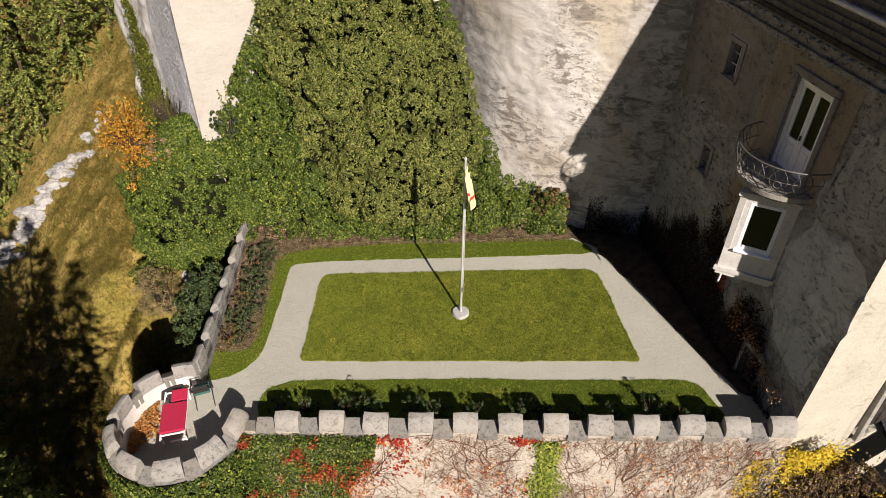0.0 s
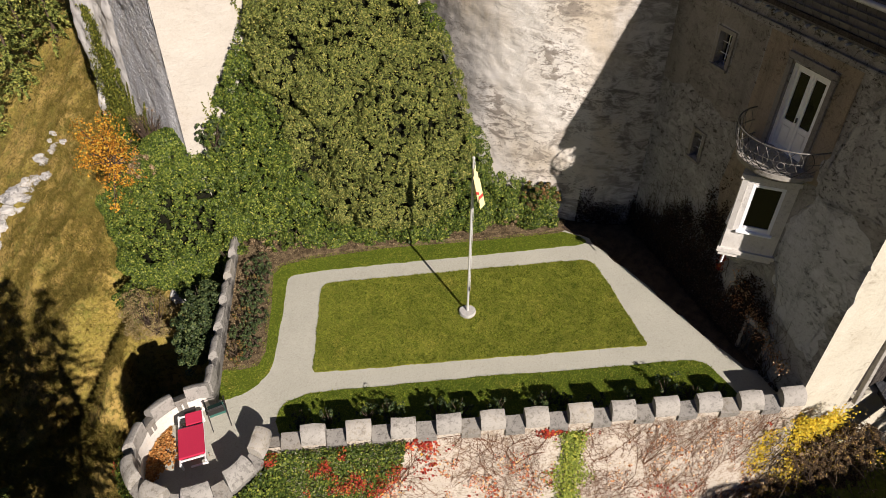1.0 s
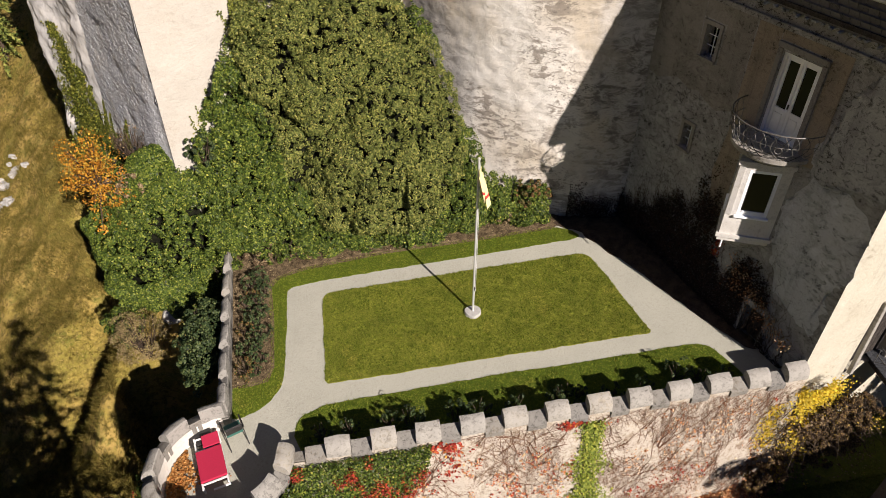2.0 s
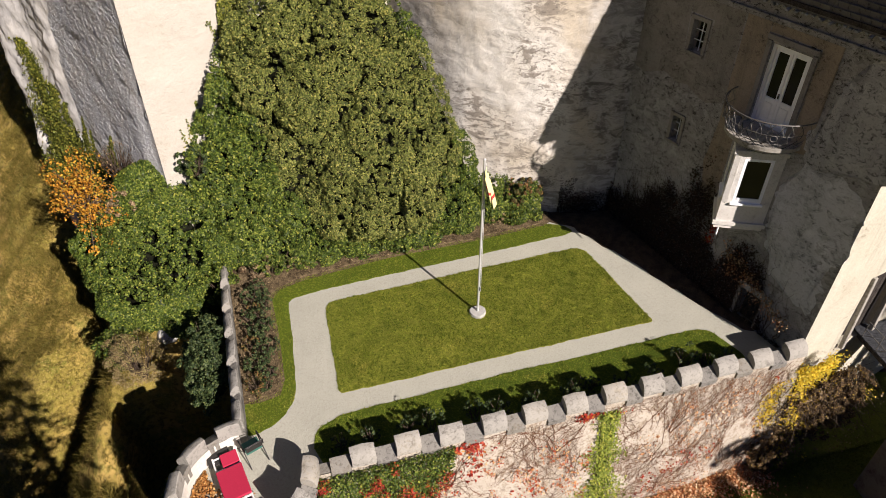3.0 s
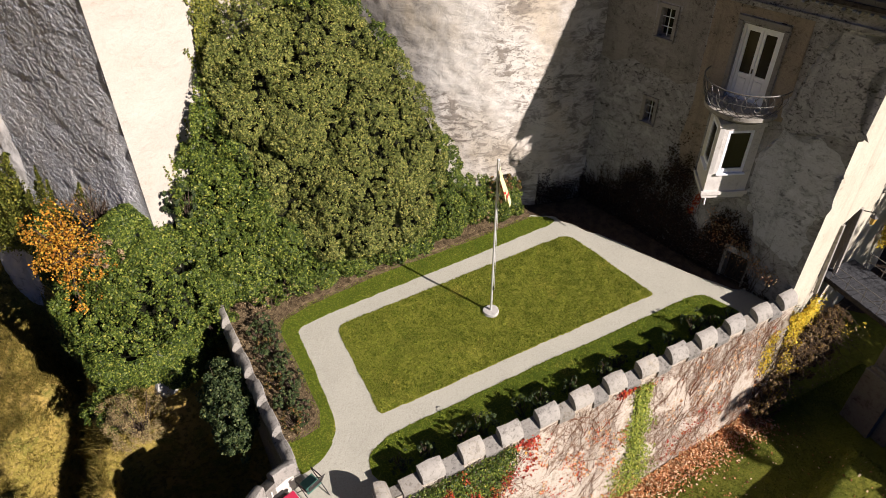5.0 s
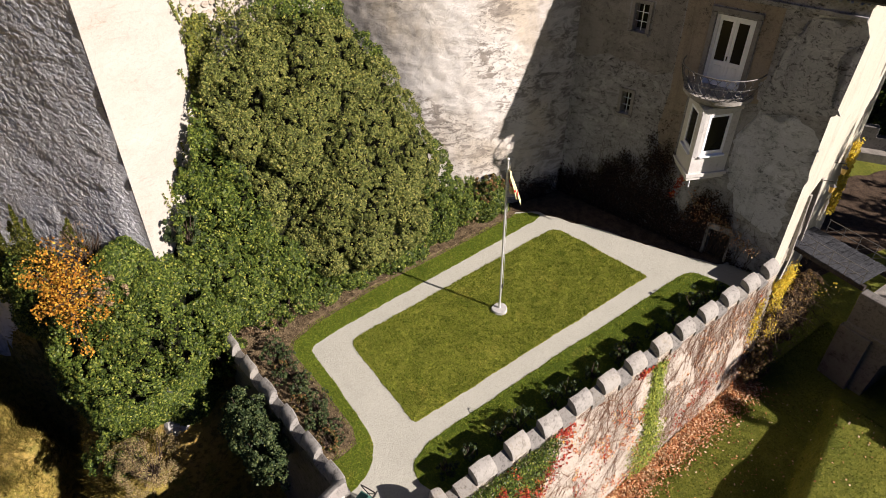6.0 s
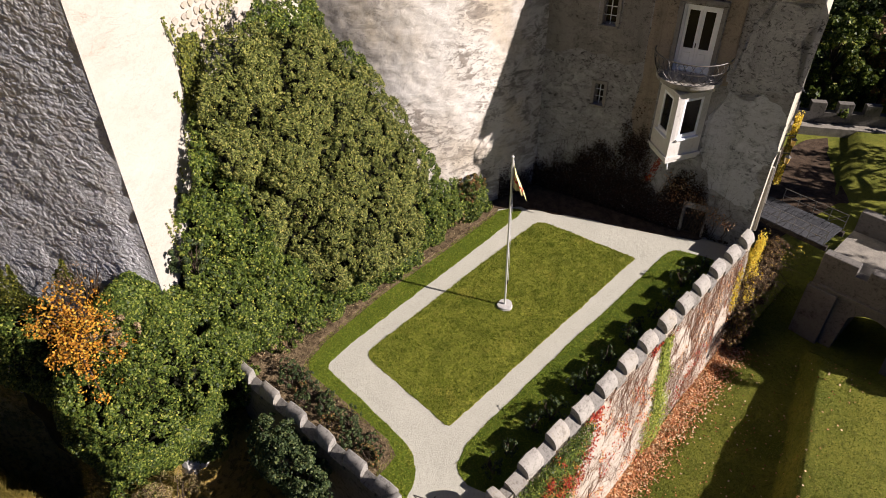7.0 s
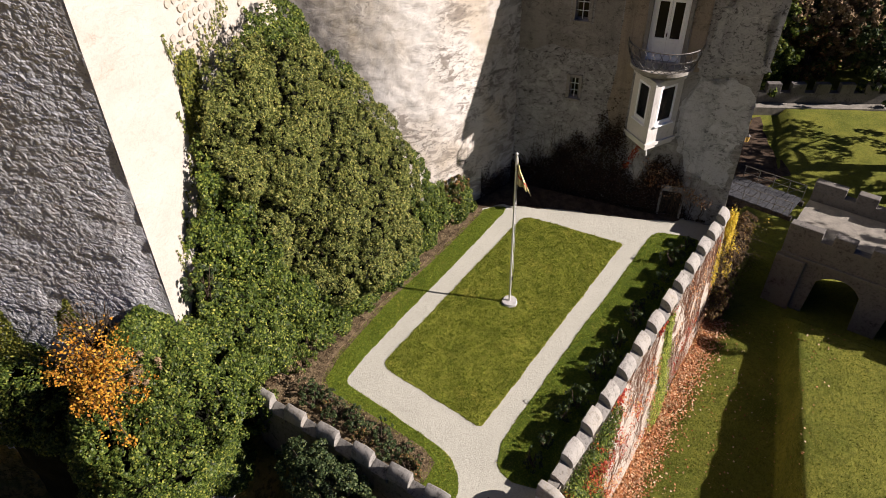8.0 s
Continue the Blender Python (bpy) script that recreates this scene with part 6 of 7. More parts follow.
def bush(name, label, centre, rad, material, n, per, leaf, seed, category="bush", stems=5, group="", jitter=0.5, loose=0.3):
    """A shrub: stems from its foot and an uneven crown of small leaf clumps."""
    rng = np.random.default_rng(seed)
    t = thing(name, label, category, group)
    d = unit(rng.normal(size=(n, 3)))
    rr = rng.uniform(0.45, 1.0, n) ** 0.6
    c = np.array(centre) + d * rr[:, None] * np.array(rad) * (1 + loose * vnoise(d, 1.8, seed))[:, None]
    cr = rng.uniform(0.18, 0.38, n) * min(rad) * 0.75
    foliage("crown", t, [clump_leaves(rng, c, cr, unit(d + UP * 0.3), per, leaf, jitter)], material)
    for k in range(stems):
        a = rng.uniform(0, 6.28)
        e = np.array(centre) + np.array([math.cos(a) * rad[0] * 0.6, math.sin(a) * rad[1] * 0.6, rad[2] * rng.uniform(0.2, 0.9)])
        s = np.array([centre[0] + rng.normal() * 0.05, centre[1] + rng.normal() * 0.05, centre[2] - rad[2] * 1.05])
        tube("stem", [s, (s + e) / 2 + rng.normal(size=3) * 0.08 * min(rad), e], [0.02 * min(1.5, rad[2] + 0.4), 0.014, 0.006], M["bark"], t, 5)
    return t


# tall shrubs before the round tower
for k, x in enumerate((1.9, 2.6, 3.3, 3.95)):
    bush("shrub", "tall green and russet shrub before the round tower", (x, 20.95 - 0.05 * k, 1.1), (0.55, 0.42, 1.0 - 0.05 * k), M["rust"] if k > 1 else M["ivy"], 46, 62, 0.085, 200 + k, "shrub", 5, "shrubs at the tower")
# autumn tree on the spur
orange = thing("autumn_tree", "small bright orange autumn tree on the ivy spur", "tree")
root = np.array([-11.8, 20.85, 2.5])
rng = np.random.default_rng(31)
tube("trunk", [root, root + [0.0, -0.1, 0.9], root + [-0.1, -0.25, 1.9]], [0.09, 0.07, 0.045], M["bark"], orange, 7)
cl = []
for k in range(34):
    a, e = rng.uniform(0, 6.28), rng.uniform(-0.25, 1.0)
    end = root + np.array([math.cos(a) * rng.uniform(0.25, 1.0), math.sin(a) * rng.uniform(0.3, 1.0) - 0.45, 1.35 + e * 1.75 - 1.0 * (k % 5 == 0)])
    tube("limb", [root + [0, -0.15, 1.2], (root + end) / 2 + [0, -0.1, 0.75], end], [0.035, 0.022, 0.008], M["bark"], orange, 5)
    cl.append(end)
    cl.append((root + end) / 2 + [0, -0.15, 0.9])
cl = np.array(cl)
foliage("crown", orange, [clump_leaves(rng, cl, rng.uniform(0.16, 0.40, len(cl)), np.tile(UP * 0.5 + [0, -0.5, 0], (len(cl), 1)), 58, 0.076, 0.9)], M["orange"])
bush("dry_bush", "bare brownish bush with dead twigs below the ivy", (-11.85, 19.05, -1.9), (1.15, 0.8, 1.05), M["pale_dry"], 170, 60, 0.045, 41, "bush", 40)
bush("dry_bush", "grey-green twiggy bush on the ivy spur", (-10.9, 20.6, 3.7), (0.75, 0.5, 0.5), M["dry"], 34, 34, 0.07, 43, "bush", 14)
bush("bare_shrub", "tangle of bare grey-brown twigs at the foot of the keep", (-10.9, 22.2, 4.35), (0.95, 0.8, 0.7), M["dry"], 40, 8, 0.05, 47, "bush", 80)
bush("bush", "grey-green shrub at the foot of the keep", (-8.3, 20.9, 4.6), (0.6, 0.4, 0.65), M["shrub"], 40, 50, 0.07, 44, "bush", 10)
bush("bush", "dark green bush growing outside the parapet wall", (-8.85, 16.5, -0.15), (0.72, 1.75, 1.15), M["shrub"], 300, 56, 0.075, 45, "bush", 6)
bush("ivy_clump", "clump of green ivy spilling over the end of the parapet", (-8.5, 20.0, 0.25), (0.85, 0.75, 0.95), M["ivy"], 90, 60, 0.08, 48, "ivy", 6)
bush("bush", "yellow-green bush on the slope under the rock", (-12.5, 20.0, -2.2), (0.9, 0.8, 0.9), M["ivy"], 80, 50, 0.09, 46, "bush", 5)

# roses in the beds
rr = np.random.default_rng(51)
for k in range(11):
    y = 14.75 + 0.42 * k
    z = garden_z(0, y)
    s = 0.20 + 0.13 * rr.random()
    bush("rose_bush", "low dark green rose bush in the soil bed", (-7.25 + 0.22 * rr.normal() * 0.6, y, z + s * 0.9), (s * 1.1, s * 1.1, s), M["shrub"] if k % 4 else M["rust"], 26, 30, 0.055, 300 + k, "rose bush", 6, "bed roses")
for k in range(9):
    y = 14.7 + 0.5 * k
    s = 0.16 + 0.14 * rr.random()
    bush("rose_bush", "low dark green rose bush in the soil bed", (-6.95 + 0.1 * rr.normal(), y, garden_z(0, y) + s * 0.9), (s * 1.2, s * 1.2, s), M["shrub"], 24, 30, 0.05, 315 + k, "rose bush", 8, "bed roses")
for k in range(25):
    x = -7.0 + 0.45 * k
    y = 19.75 + 0.055 * (x + 7) + 0.3 * rr.random() + 0.30 * smooth(-7, -4, x)
    s = 0.22 + 0.24 * rr.random()
    bush("bed_shrub", "small leafy shrub at the hedge foot", (x, y, garden_z(0, y) + s * 0.9), (s * 1.3, s, s), M["ivy"] if k % 3 else M["dry"], 24, 34, 0.07, 330 + k, "shrub", 5, "bed shrubs")
for k in range(15):
    x = -4.9 + 0.88 * k + 0.25 * rr.normal()
    y = 11.95 + 0.22 * rr.random()
    s = 0.28 + 0.22 * rr.random()
    bush("rose_bush", "thin dark rose bush in the shade of the parapet", (x, y, garden_z(0, y) + s), (s * 1.1, s * 0.9, s), M["shrub"], 20, 26, 0.06, 360 + k, "rose bush", 7, "parapet roses")

# ---- creepers on the south wall ----


def south_y(x, z):
    return Y_IN(x) - DEP + 0.015 - 0.075 * np.maximum(0, -z)


def on_south(rng, x, z, leaf, out=0.08, jitter=0.5):
    n = len(x)
    pt = np.stack([x, south_y(x, z) - out * rng.uniform(0.3, 1.3, n), z], -1)
    return leaf_np(rng, pt, np.tile([0.0, -1.0, 0.35], (n, 1)), leaf, jitter)


vines = thing("wall_creeper", "bare reddish creeper stems spread over the pale wall", "creeper")
rng = np.random.default_rng(61)
chunks = []


def creep(x, z, ang, width, depth):
    """A stem that winds over the wall and forks; ang: its way, from the level."""
    pts = [(x, float(south_y(x, z)) - 0.015 - width, z)]
    for j in range(int(rng.integers(7, 15))):
        ang += rng.normal() * 0.20 + 0.05 * (math.pi / 2 - ang)
        x, z = x + math.cos(ang) * 0.12, z + math.sin(ang) * 0.12
        if not (-6.2 < z < 0.34 and -4 < x < 9.2):
            break
        pts.append((x, float(south_y(x, z)) - 0.015 - width, z))
        if depth and j > 2 and rng.random() < 0.13:
            creep(x, z, ang + rng.choice([-1, 1]) * rng.uniform(0.35, 0.9), width * 0.62, depth - 1)
    if len(pts) > 2:
        chunks.append(tube_np(pts, np.linspace(width, width * 0.55, len(pts)), 4))
        if depth and -6.1 < z < 0.2:
            creep(x, z, ang + rng.normal() * 0.3, width * 0.7, depth - 1)


for k in range(300):
    creep(-3.6 + 12.6 * ((k * 0.618) % 1), rng.uniform(-6.1, -0.5), math.pi / 2 + rng.normal() * 0.75, rng.uniform(0.004, 0.012), 2)
for k in range(260):
    creep(2.3 + 6.7 * ((k * 0.618) % 1), rng.uniform(-5.9, -0.3), math.pi / 2 + rng.normal() * 0.8, rng.uniform(0.003, 0.007), 1)
for x0, z0 in ((-2.9, -1.55), (-2.3, -1.7), (1.15, -1.2), (5.1, -1.7)):
    for k in range(4):
        creep(x0, z0, math.pi / 2 + 0.5 * (k - 1.5), 0.015, 2)
child("stem_net", mesh_of("stem_net", *join(chunks), M["vine"]), vines, kind="stuff")
x = rng.uniform(-3.6, 8.8, 5200)
z = rng.uniform(-6.2, 0.1, 5200)
spot = fbm(np.stack([x, z, 0 * x], -1), 0.9, 13, 3)
sel = spot > 0.47
foliage("red_leaves", vines, [on_south(rng, x[sel], z[sel], 0.075)], M["red"], "scattered red leaves")
sel = (spot < -0.34) & (x > 4.0)
foliage("dry_leaves", vines, [on_south(rng, x[sel], z[sel], 0.07)], M["fallen"], "faded leaves")
n = 12000
x, z = -3.6 + 12.0 * rng.random(n) ** 1.5, -6.2 + 5.6 * rng.random(n) ** 1.4
sel = (fbm(np.stack([x, z, 0 * x], -1), 1.1, 17, 3) > 0.05) & ((x < 2.3) | (z < -4.7 + 0.5 * rng.random(n)))
foliage("turning_leaves", vines, [on_south(rng, x[sel], z[sel], 0.07, 0.12)], M["turning"], "orange and rose leaves low on the wall")
n = 2600
x, z = rng.choice([5.4, 6.5, 7.5, 8.2], n) + 0.28 * rng.normal(size=n), rng.uniform(-5.0, 0.2, n)
sel = fbm(np.stack([x, 0.5 * z, 0 * x], -1), 1.4, 21, 3) > 0.0
foliage("turning_leaves", vines, [on_south(rng, x[sel], z[sel], 0.05)], M["bronze"], "rust-red leaves in upright drifts")
# a fiery patch under the third merlon
x, z = -1.45 + 0.16 * rng.normal(size=230), rng.uniform(-1.5, 0.25, 230)
x[:90], z[:90] = rng.uniform(-2.2, -1.3, 90), rng.normal(0.05, 0.14, 90)
foliage("red_spray", vines, [on_south(rng, x, z, 0.095)], M["red"], "fiery red and yellow leaves")["kind"] = "stuff"
x, z = rng.normal(2.1, 0.22, 160), rng.normal(0.14, 0.1, 160)
foliage("red_spray", vines, [on_south(rng, x, z, 0.09)], M["red"])["kind"] = "stuff"

south_ivy = thing("wall_ivy", "ivy and scarlet creeper hanging over the wall beside the bastion", "ivy")
n = 36000
x, z = rng.uniform(-6.3, -1.2, n), 0.40 - 7.2 * rng.random(n) ** 1.2
edge = -2.3 + vnoise(np.stack([z, 0 * z, 0 * z], -1), 0.9, 5) * 0.5 + 0.25 * z * (z < -1)
sel = x < edge
x, z = x[sel], z[sel]
foliage("leaves", south_ivy, [on_south(rng, x, z, 0.068, 0.30)], M["ivy"])
m = fbm(np.stack([x, z, 0 * x], -1), 1.3, 23, 3) > 0.33
foliage("red_leaves", south_ivy, [on_south(rng, x[m], z[m], 0.062, 0.40)], M["red"], "scarlet leaves")
green = thing("wall_ivy", "narrow strip of green ivy running down the pale wall", "ivy")
n = 5200
z = rng.uniform(-5.4, 0.15, n)
x = 2.75 - 0.02 * z + rng.normal(size=n) * (0.30 + 0.03 * np.abs(z)) * (0.8 + 0.4 * vnoise(np.stack([z, 0 * z, 0 * z], -1), 1.1, 9))
foliage("leaves", green, [on_south(rng, x, z, 0.075, 0.14)], M["ivy_pale"])

# ivy and red creeper round the bastion
skirt = thing("bastion_ivy", "ivy with red creeper leaves round the bastion foot", "ivy")
n = 30000
a = np.radians(rng.uniform(-215, -5, n))
z = 0.36 - 7.6 * rng.random(n) ** 1.25
r = BR + BT + 0.05 + 0.22 * rng.random(n) + 0.10 * np.maximum(0, -z)
pt = np.stack([BC[0] + r * np.cos(a), BC[1] + r * np.sin(a), z], -1)
nn = np.stack([np.cos(a), np.sin(a), 0.4 + 0 * a], -1)
keep_it = (z < 0.30 + 0.14 * vnoise(pt, 1.5, 4)) & ((pt[:, 0] < -5.9) | (pt[:, 1] < 10.9))
pt, nn = pt[keep_it], nn[keep_it]
foliage("leaves", skirt, [leaf_np(rng, pt, nn, 0.08, 0.5)], M["ivy"])
m = fbm(pt, 1.2, 33, 2) > 0.32
foliage("red_leaves", skirt, [leaf_np(rng, pt[m] + nn[m] * 0.06, nn[m], 0.065, 0.5)], M["red"], "scarlet leaves")
# black ring under the skirt of leaves, painted as their shaded depth
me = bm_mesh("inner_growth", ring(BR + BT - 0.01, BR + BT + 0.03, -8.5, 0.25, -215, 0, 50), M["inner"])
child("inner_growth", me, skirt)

# yellow creeper and dry thicket at the castle corner
yel = thing("yellow_creeper", "bright yellow creeper at the castle corner", "creeper")
n = 11500
z = 0.1 - 4.3 * rng.random(n) ** 1.05
x = 10.05 - 0.06 * z + rng.normal(size=n) * (0.40 + 0.05 * np.abs(z))
y = np.where(x < 9.4, south_y(x, z) - 0.2, 11.40 + 0.14 * (x - 9.47) - 0.25) - 0.35 * rng.random(n)
pt = np.stack([x - 0.12 * z, y, z], -1)
sel = vnoise(pt, 1.6, 3) + 0.10 * z > -0.45
foliage("leaves", yel, [leaf_np(rng, pt[sel], np.tile([-0.2, -1, 0.4], (sel.sum(), 1)), 0.075, 0.6)], M["yellow"])
n = 500
x, z = rng.normal(8.75, 0.2, n), rng.uniform(-2.6, -0.5, n)
foliage("leaves", yel, [on_south(rng, x, z, 0.07, 0.12)], M["yellow"])
n = 1700
t = rng.random(n)
pt = np.array([SM @ Vector((-8.6 - 0.7 * (1 - a) + 0.28 * b, 0.15 + 0.3 * c, -1.9 + 4.0 * a)) for a, b, c in zip(t, rng.normal(size=n), rng.random(n))])
foliage("leaves", yel, [leaf_np(rng, pt, np.tile([-0.2, -1, 0.4], (n, 1)), 0.11, 0.6)], M["yellow"])
thick = thing("dry_thicket", "tangle of dry brown creeper stems below the footbridge", "thicket")
chunks = []
for k in range(210):
    s = np.array([rng.uniform(8.9, 12.3), 11.2 + rng.uniform(-0.7, 0.2), rng.uniform(-2.2, -0.4)])
    pts = [s]
    d = np.array([rng.normal() * 0.35, rng.normal() * 0.25 - 0.15, -0.8])
    for j in range(7):
        d = d + rng.normal(size=3) * 0.28
        pts.append(pts[-1] + unit(d) * rng.uniform(0.12, 0.26))
    chunks.append(tube_np(pts, np.linspace(0.012, 0.004, len(pts)), 4))
child("stem_net", mesh_of("stem_net", *join(chunks), M["bark"]), thick, kind="stuff")
n = 5200
pt = np.stack([rng.uniform(8.8, 12.9, n), 11.0 + rng.normal(size=n) * 0.38, rng.uniform(-4.6, -0.6, n)], -1)
sel = vnoise(pt, 1.1, 8) > -0.1
foliage("leaves", thick, [leaf_np(rng, pt[sel], np.tile([0.0, -1, 0.4], (sel.sum(), 1)), 0.075, 0.9)], M["dry"])
sel = vnoise(pt, 1.3, 28) > 0.45
foliage("yellow_leaves", thick, [leaf_np(rng, pt[sel] - [0, 0.25, 0], np.tile([0.0, -1, 0.4], (sel.sum(), 1)), 0.09, 0.9)], M["yellow"])

bush("thicket", "dense brown-leaved thicket hanging against the moat side", (10.95, 10.85, -2.0), (1.55, 0.6, 1.75), M["brown"], 330, 60, 0.06, 71, "thicket", 24)

bush("thicket", "low brown thicket with yellow leaves at the wall foot", (9.15, float(south_y(9.15, -3.8)) - 0.35, -3.7), (0.8, 0.45, 1.1), M["brown"], 130, 55, 0.055, 73, "thicket", 16)

# withered vine on the castle wall
dead = thing("withered_vine", "withered dark creeper stems on the shaded castle wall", "creeper")
chunks = []
for k in range(120):
    u, z = rng.uniform(0.8, 8.6), 0.0
    top = 3.4 - 0.42 * abs(u - 5.2) + rng.normal() * 0.9
    pts = []
    while z < top and len(pts) < 40:
        pts.append(CM @ Vector((u, 0.03 + 0.03 * rng.random(), z)))
        u += rng.normal() * 0.045
        z += rng.uniform(0.05, 0.14)
    if len(pts) > 3:
        chunks.append(tube_np(np.array(pts), np.linspace(0.012, 0.003, len(pts)), 4))
child("stem_net", mesh_of("stem_net", *join(chunks), M["bark"]), dead, kind="stuff")
n = 190000
u = rng.uniform(0.6, 11.0, n)
z = rng.uniform(0.0, 5.2, n)
uz = np.stack([u, z, 0 * u], -1)
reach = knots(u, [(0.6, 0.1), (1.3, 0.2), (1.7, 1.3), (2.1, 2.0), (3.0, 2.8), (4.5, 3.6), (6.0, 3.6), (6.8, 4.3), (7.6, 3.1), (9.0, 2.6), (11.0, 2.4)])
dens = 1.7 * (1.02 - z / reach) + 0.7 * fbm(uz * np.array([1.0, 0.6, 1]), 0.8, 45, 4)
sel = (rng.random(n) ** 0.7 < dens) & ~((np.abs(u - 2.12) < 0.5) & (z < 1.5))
u, z = u[sel], z[sel]
n = len(u)
pt = np.array([CM @ Vector((a, 0.04 + 0.12 * rng.random(), b)) for a, b in zip(u, z)])
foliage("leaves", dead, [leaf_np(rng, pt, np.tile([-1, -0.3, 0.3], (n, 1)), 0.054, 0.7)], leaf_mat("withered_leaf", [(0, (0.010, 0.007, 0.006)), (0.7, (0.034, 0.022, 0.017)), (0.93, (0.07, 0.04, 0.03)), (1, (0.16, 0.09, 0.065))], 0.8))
# creeper carried over the tower foot, added to darken its shaded corner
n = 16000
a = np.radians(rng.uniform(-106, -92, n))
z = rng.uniform(-0.3, 2.6, n)
tp = np.stack([TC[0] + (TR + 0.06) * np.cos(a), TC[1] + (TR + 0.06) * np.sin(a), z], -1)
sel = rng.random(n) ** 0.7 < 1.15 - z / 1.9 + 0.5 * fbm(tp, 1.2, 47, 3)
tp = tp[sel]
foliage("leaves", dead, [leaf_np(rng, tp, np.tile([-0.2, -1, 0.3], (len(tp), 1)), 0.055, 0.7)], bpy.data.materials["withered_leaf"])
tipz = rng.random(420)
u = 0.7 + 2.9 * rng.random(420)
pt = np.array([CM @ Vector((a, 0.16 + 0.1 * rng.random(), 0.55 + 0.55 * a * b + 0.1 * rng.normal())) for a, b in zip(u, 0.4 + 0.8 * tipz)])
foliage("faded_leaves", dead, [leaf_np(rng, pt, np.tile([-1, -0.3, 0.3], (420, 1)), 0.055, 0.8)], M["fallen"], "faded pinkish leaf tips")
n = 190
t = rng.random(n)
pt = np.array([CM @ Vector((3.75 + 0.5 * a + 0.07 * b, 0.55 - 0.45 * a, 3.45 - 1.5 * a)) for a, b in zip(t, rng.normal(size=n))])
foliage("red_leaves", dead, [leaf_np(rng, pt, np.tile([-1, -0.3, 0.3], (n, 1)), 0.075, 0.7)], M["red"], "red leaves hanging under the oriel")
n = 230
u = 0.5 + 2.8 * rng.random(n)
pt = np.array([CM @ Vector((a, 0.12 + 0.1 * rng.random(), 0.75 + 0.42 * a + 0.12 * rng.normal())) for a in u])
foliage("pale_leaves", dead, [leaf_np(rng, pt, np.tile([-1, -0.3, 0.3], (n, 1)), 0.065, 0.8)], M["dry"])

# ---- fallen leaves ----
leaves = thing("fallen_leaves", "thick drift of brown and orange fallen leaves at the wall foot", "leaves", kind="stuff")
n = 12500
x = rng.uniform(-4.0, 9.4, n)
d = np.abs(rng.normal(size=n)) * 0.44
y = south_y(x, ground_z(x, 10.0 + 0 * x)) - 0.05 - d
z = ground_z(x, y) + 0.04 + 0.13 * np.exp(-d * 2) * rng.random(n)
foliage("leaf_drift", leaves, [leaf_np(rng, np.stack([x, y, z], -1), np.tile(UP, (n, 1)), 0.088, 0.5)], M["fallen"])
strew = thing("fallen_leaves", "single fallen leaves scattered over the lower lawn", "leaves", kind="stuff")
n = 420
x, y = rng.uniform(-3, 10.5, n), rng.uniform(5.5, 9.8, n)
foliage("leaf_scatter", strew, [leaf_np(rng, np.stack([x, y, ground_z(x, y) + 0.03], -1), np.tile(UP, (n, 1)), 0.085, 0.4)], M["fallen"])
mulch = thing("bark_mulch", "brown leaf litter and bark strewn over the flower bed", "mulch", kind="stuff")
q = np.array(BED)
x, y = rng.uniform(q[:, 0].min(), q[:, 0].max(), 16000), rng.uniform(q[:, 1].min(), 20.6, 16000)
n = len(x)
foliage("litter", mulch, [leaf_np(rng, np.stack([x, y, garden_z(x, y) + 0.07 + 0.03 * rng.random(n)], -1)[bed_mask(x, y)], np.tile(UP, (int(bed_mask(x, y).sum()), 1)), 0.055, 0.6)], leaf_mat("litter", [(0, (0.03, 0.02, 0.011)), (0.5, (0.115, 0.085, 0.046)), (0.85, (0.23, 0.175, 0.095)), (1, (0.44, 0.35, 0.2))], 0.9))
heap = thing("leaf_heap", "heap of dry orange leaves swept against the bastion wall", "leaves", kind="stuff")
n = 1500
a = np.radians(rng.uniform(138, 215, n))
r = BR - 0.06 - 0.42 * np.abs(rng.normal(size=n)) * np.sin((np.degrees(a) - 138) / 77 * np.pi)
pt = np.stack([BC[0] + r * np.cos(a), BC[1] + r * np.sin(a), -0.16 + 0.09 * rng.random(n)], -1)
foliage("leaf_drift", heap, [leaf_np(rng, pt, np.tile(UP, (n, 1)), 0.085, 0.5)], leaf_mat("orange_litter", [(0, (0.2, 0.08, 0.02)), (0.6, (0.42, 0.19, 0.05)), (1, (0.6, 0.36, 0.14))], 0.8))

# ---- grass blades ----


def blades(rng, pts, h, w, lean=0.5):
    n = len(pts)
    a = rng.uniform(0, 6.28, n)
    side = np.stack([np.cos(a), np.sin(a), 0 * a], -1) * (w * rng.uniform(0.7, 1.4, n))[:, None]
    tip = pts + np.stack([rng.normal(size=n) * lean * h, rng.normal(size=n) * lean * h, h * rng.uniform(0.5, 1.3, n)], -1)
    return np.stack([pts - side, pts + side, tip], 1).reshape(-1, 3), np.arange(3 * n).reshape(-1, 3)


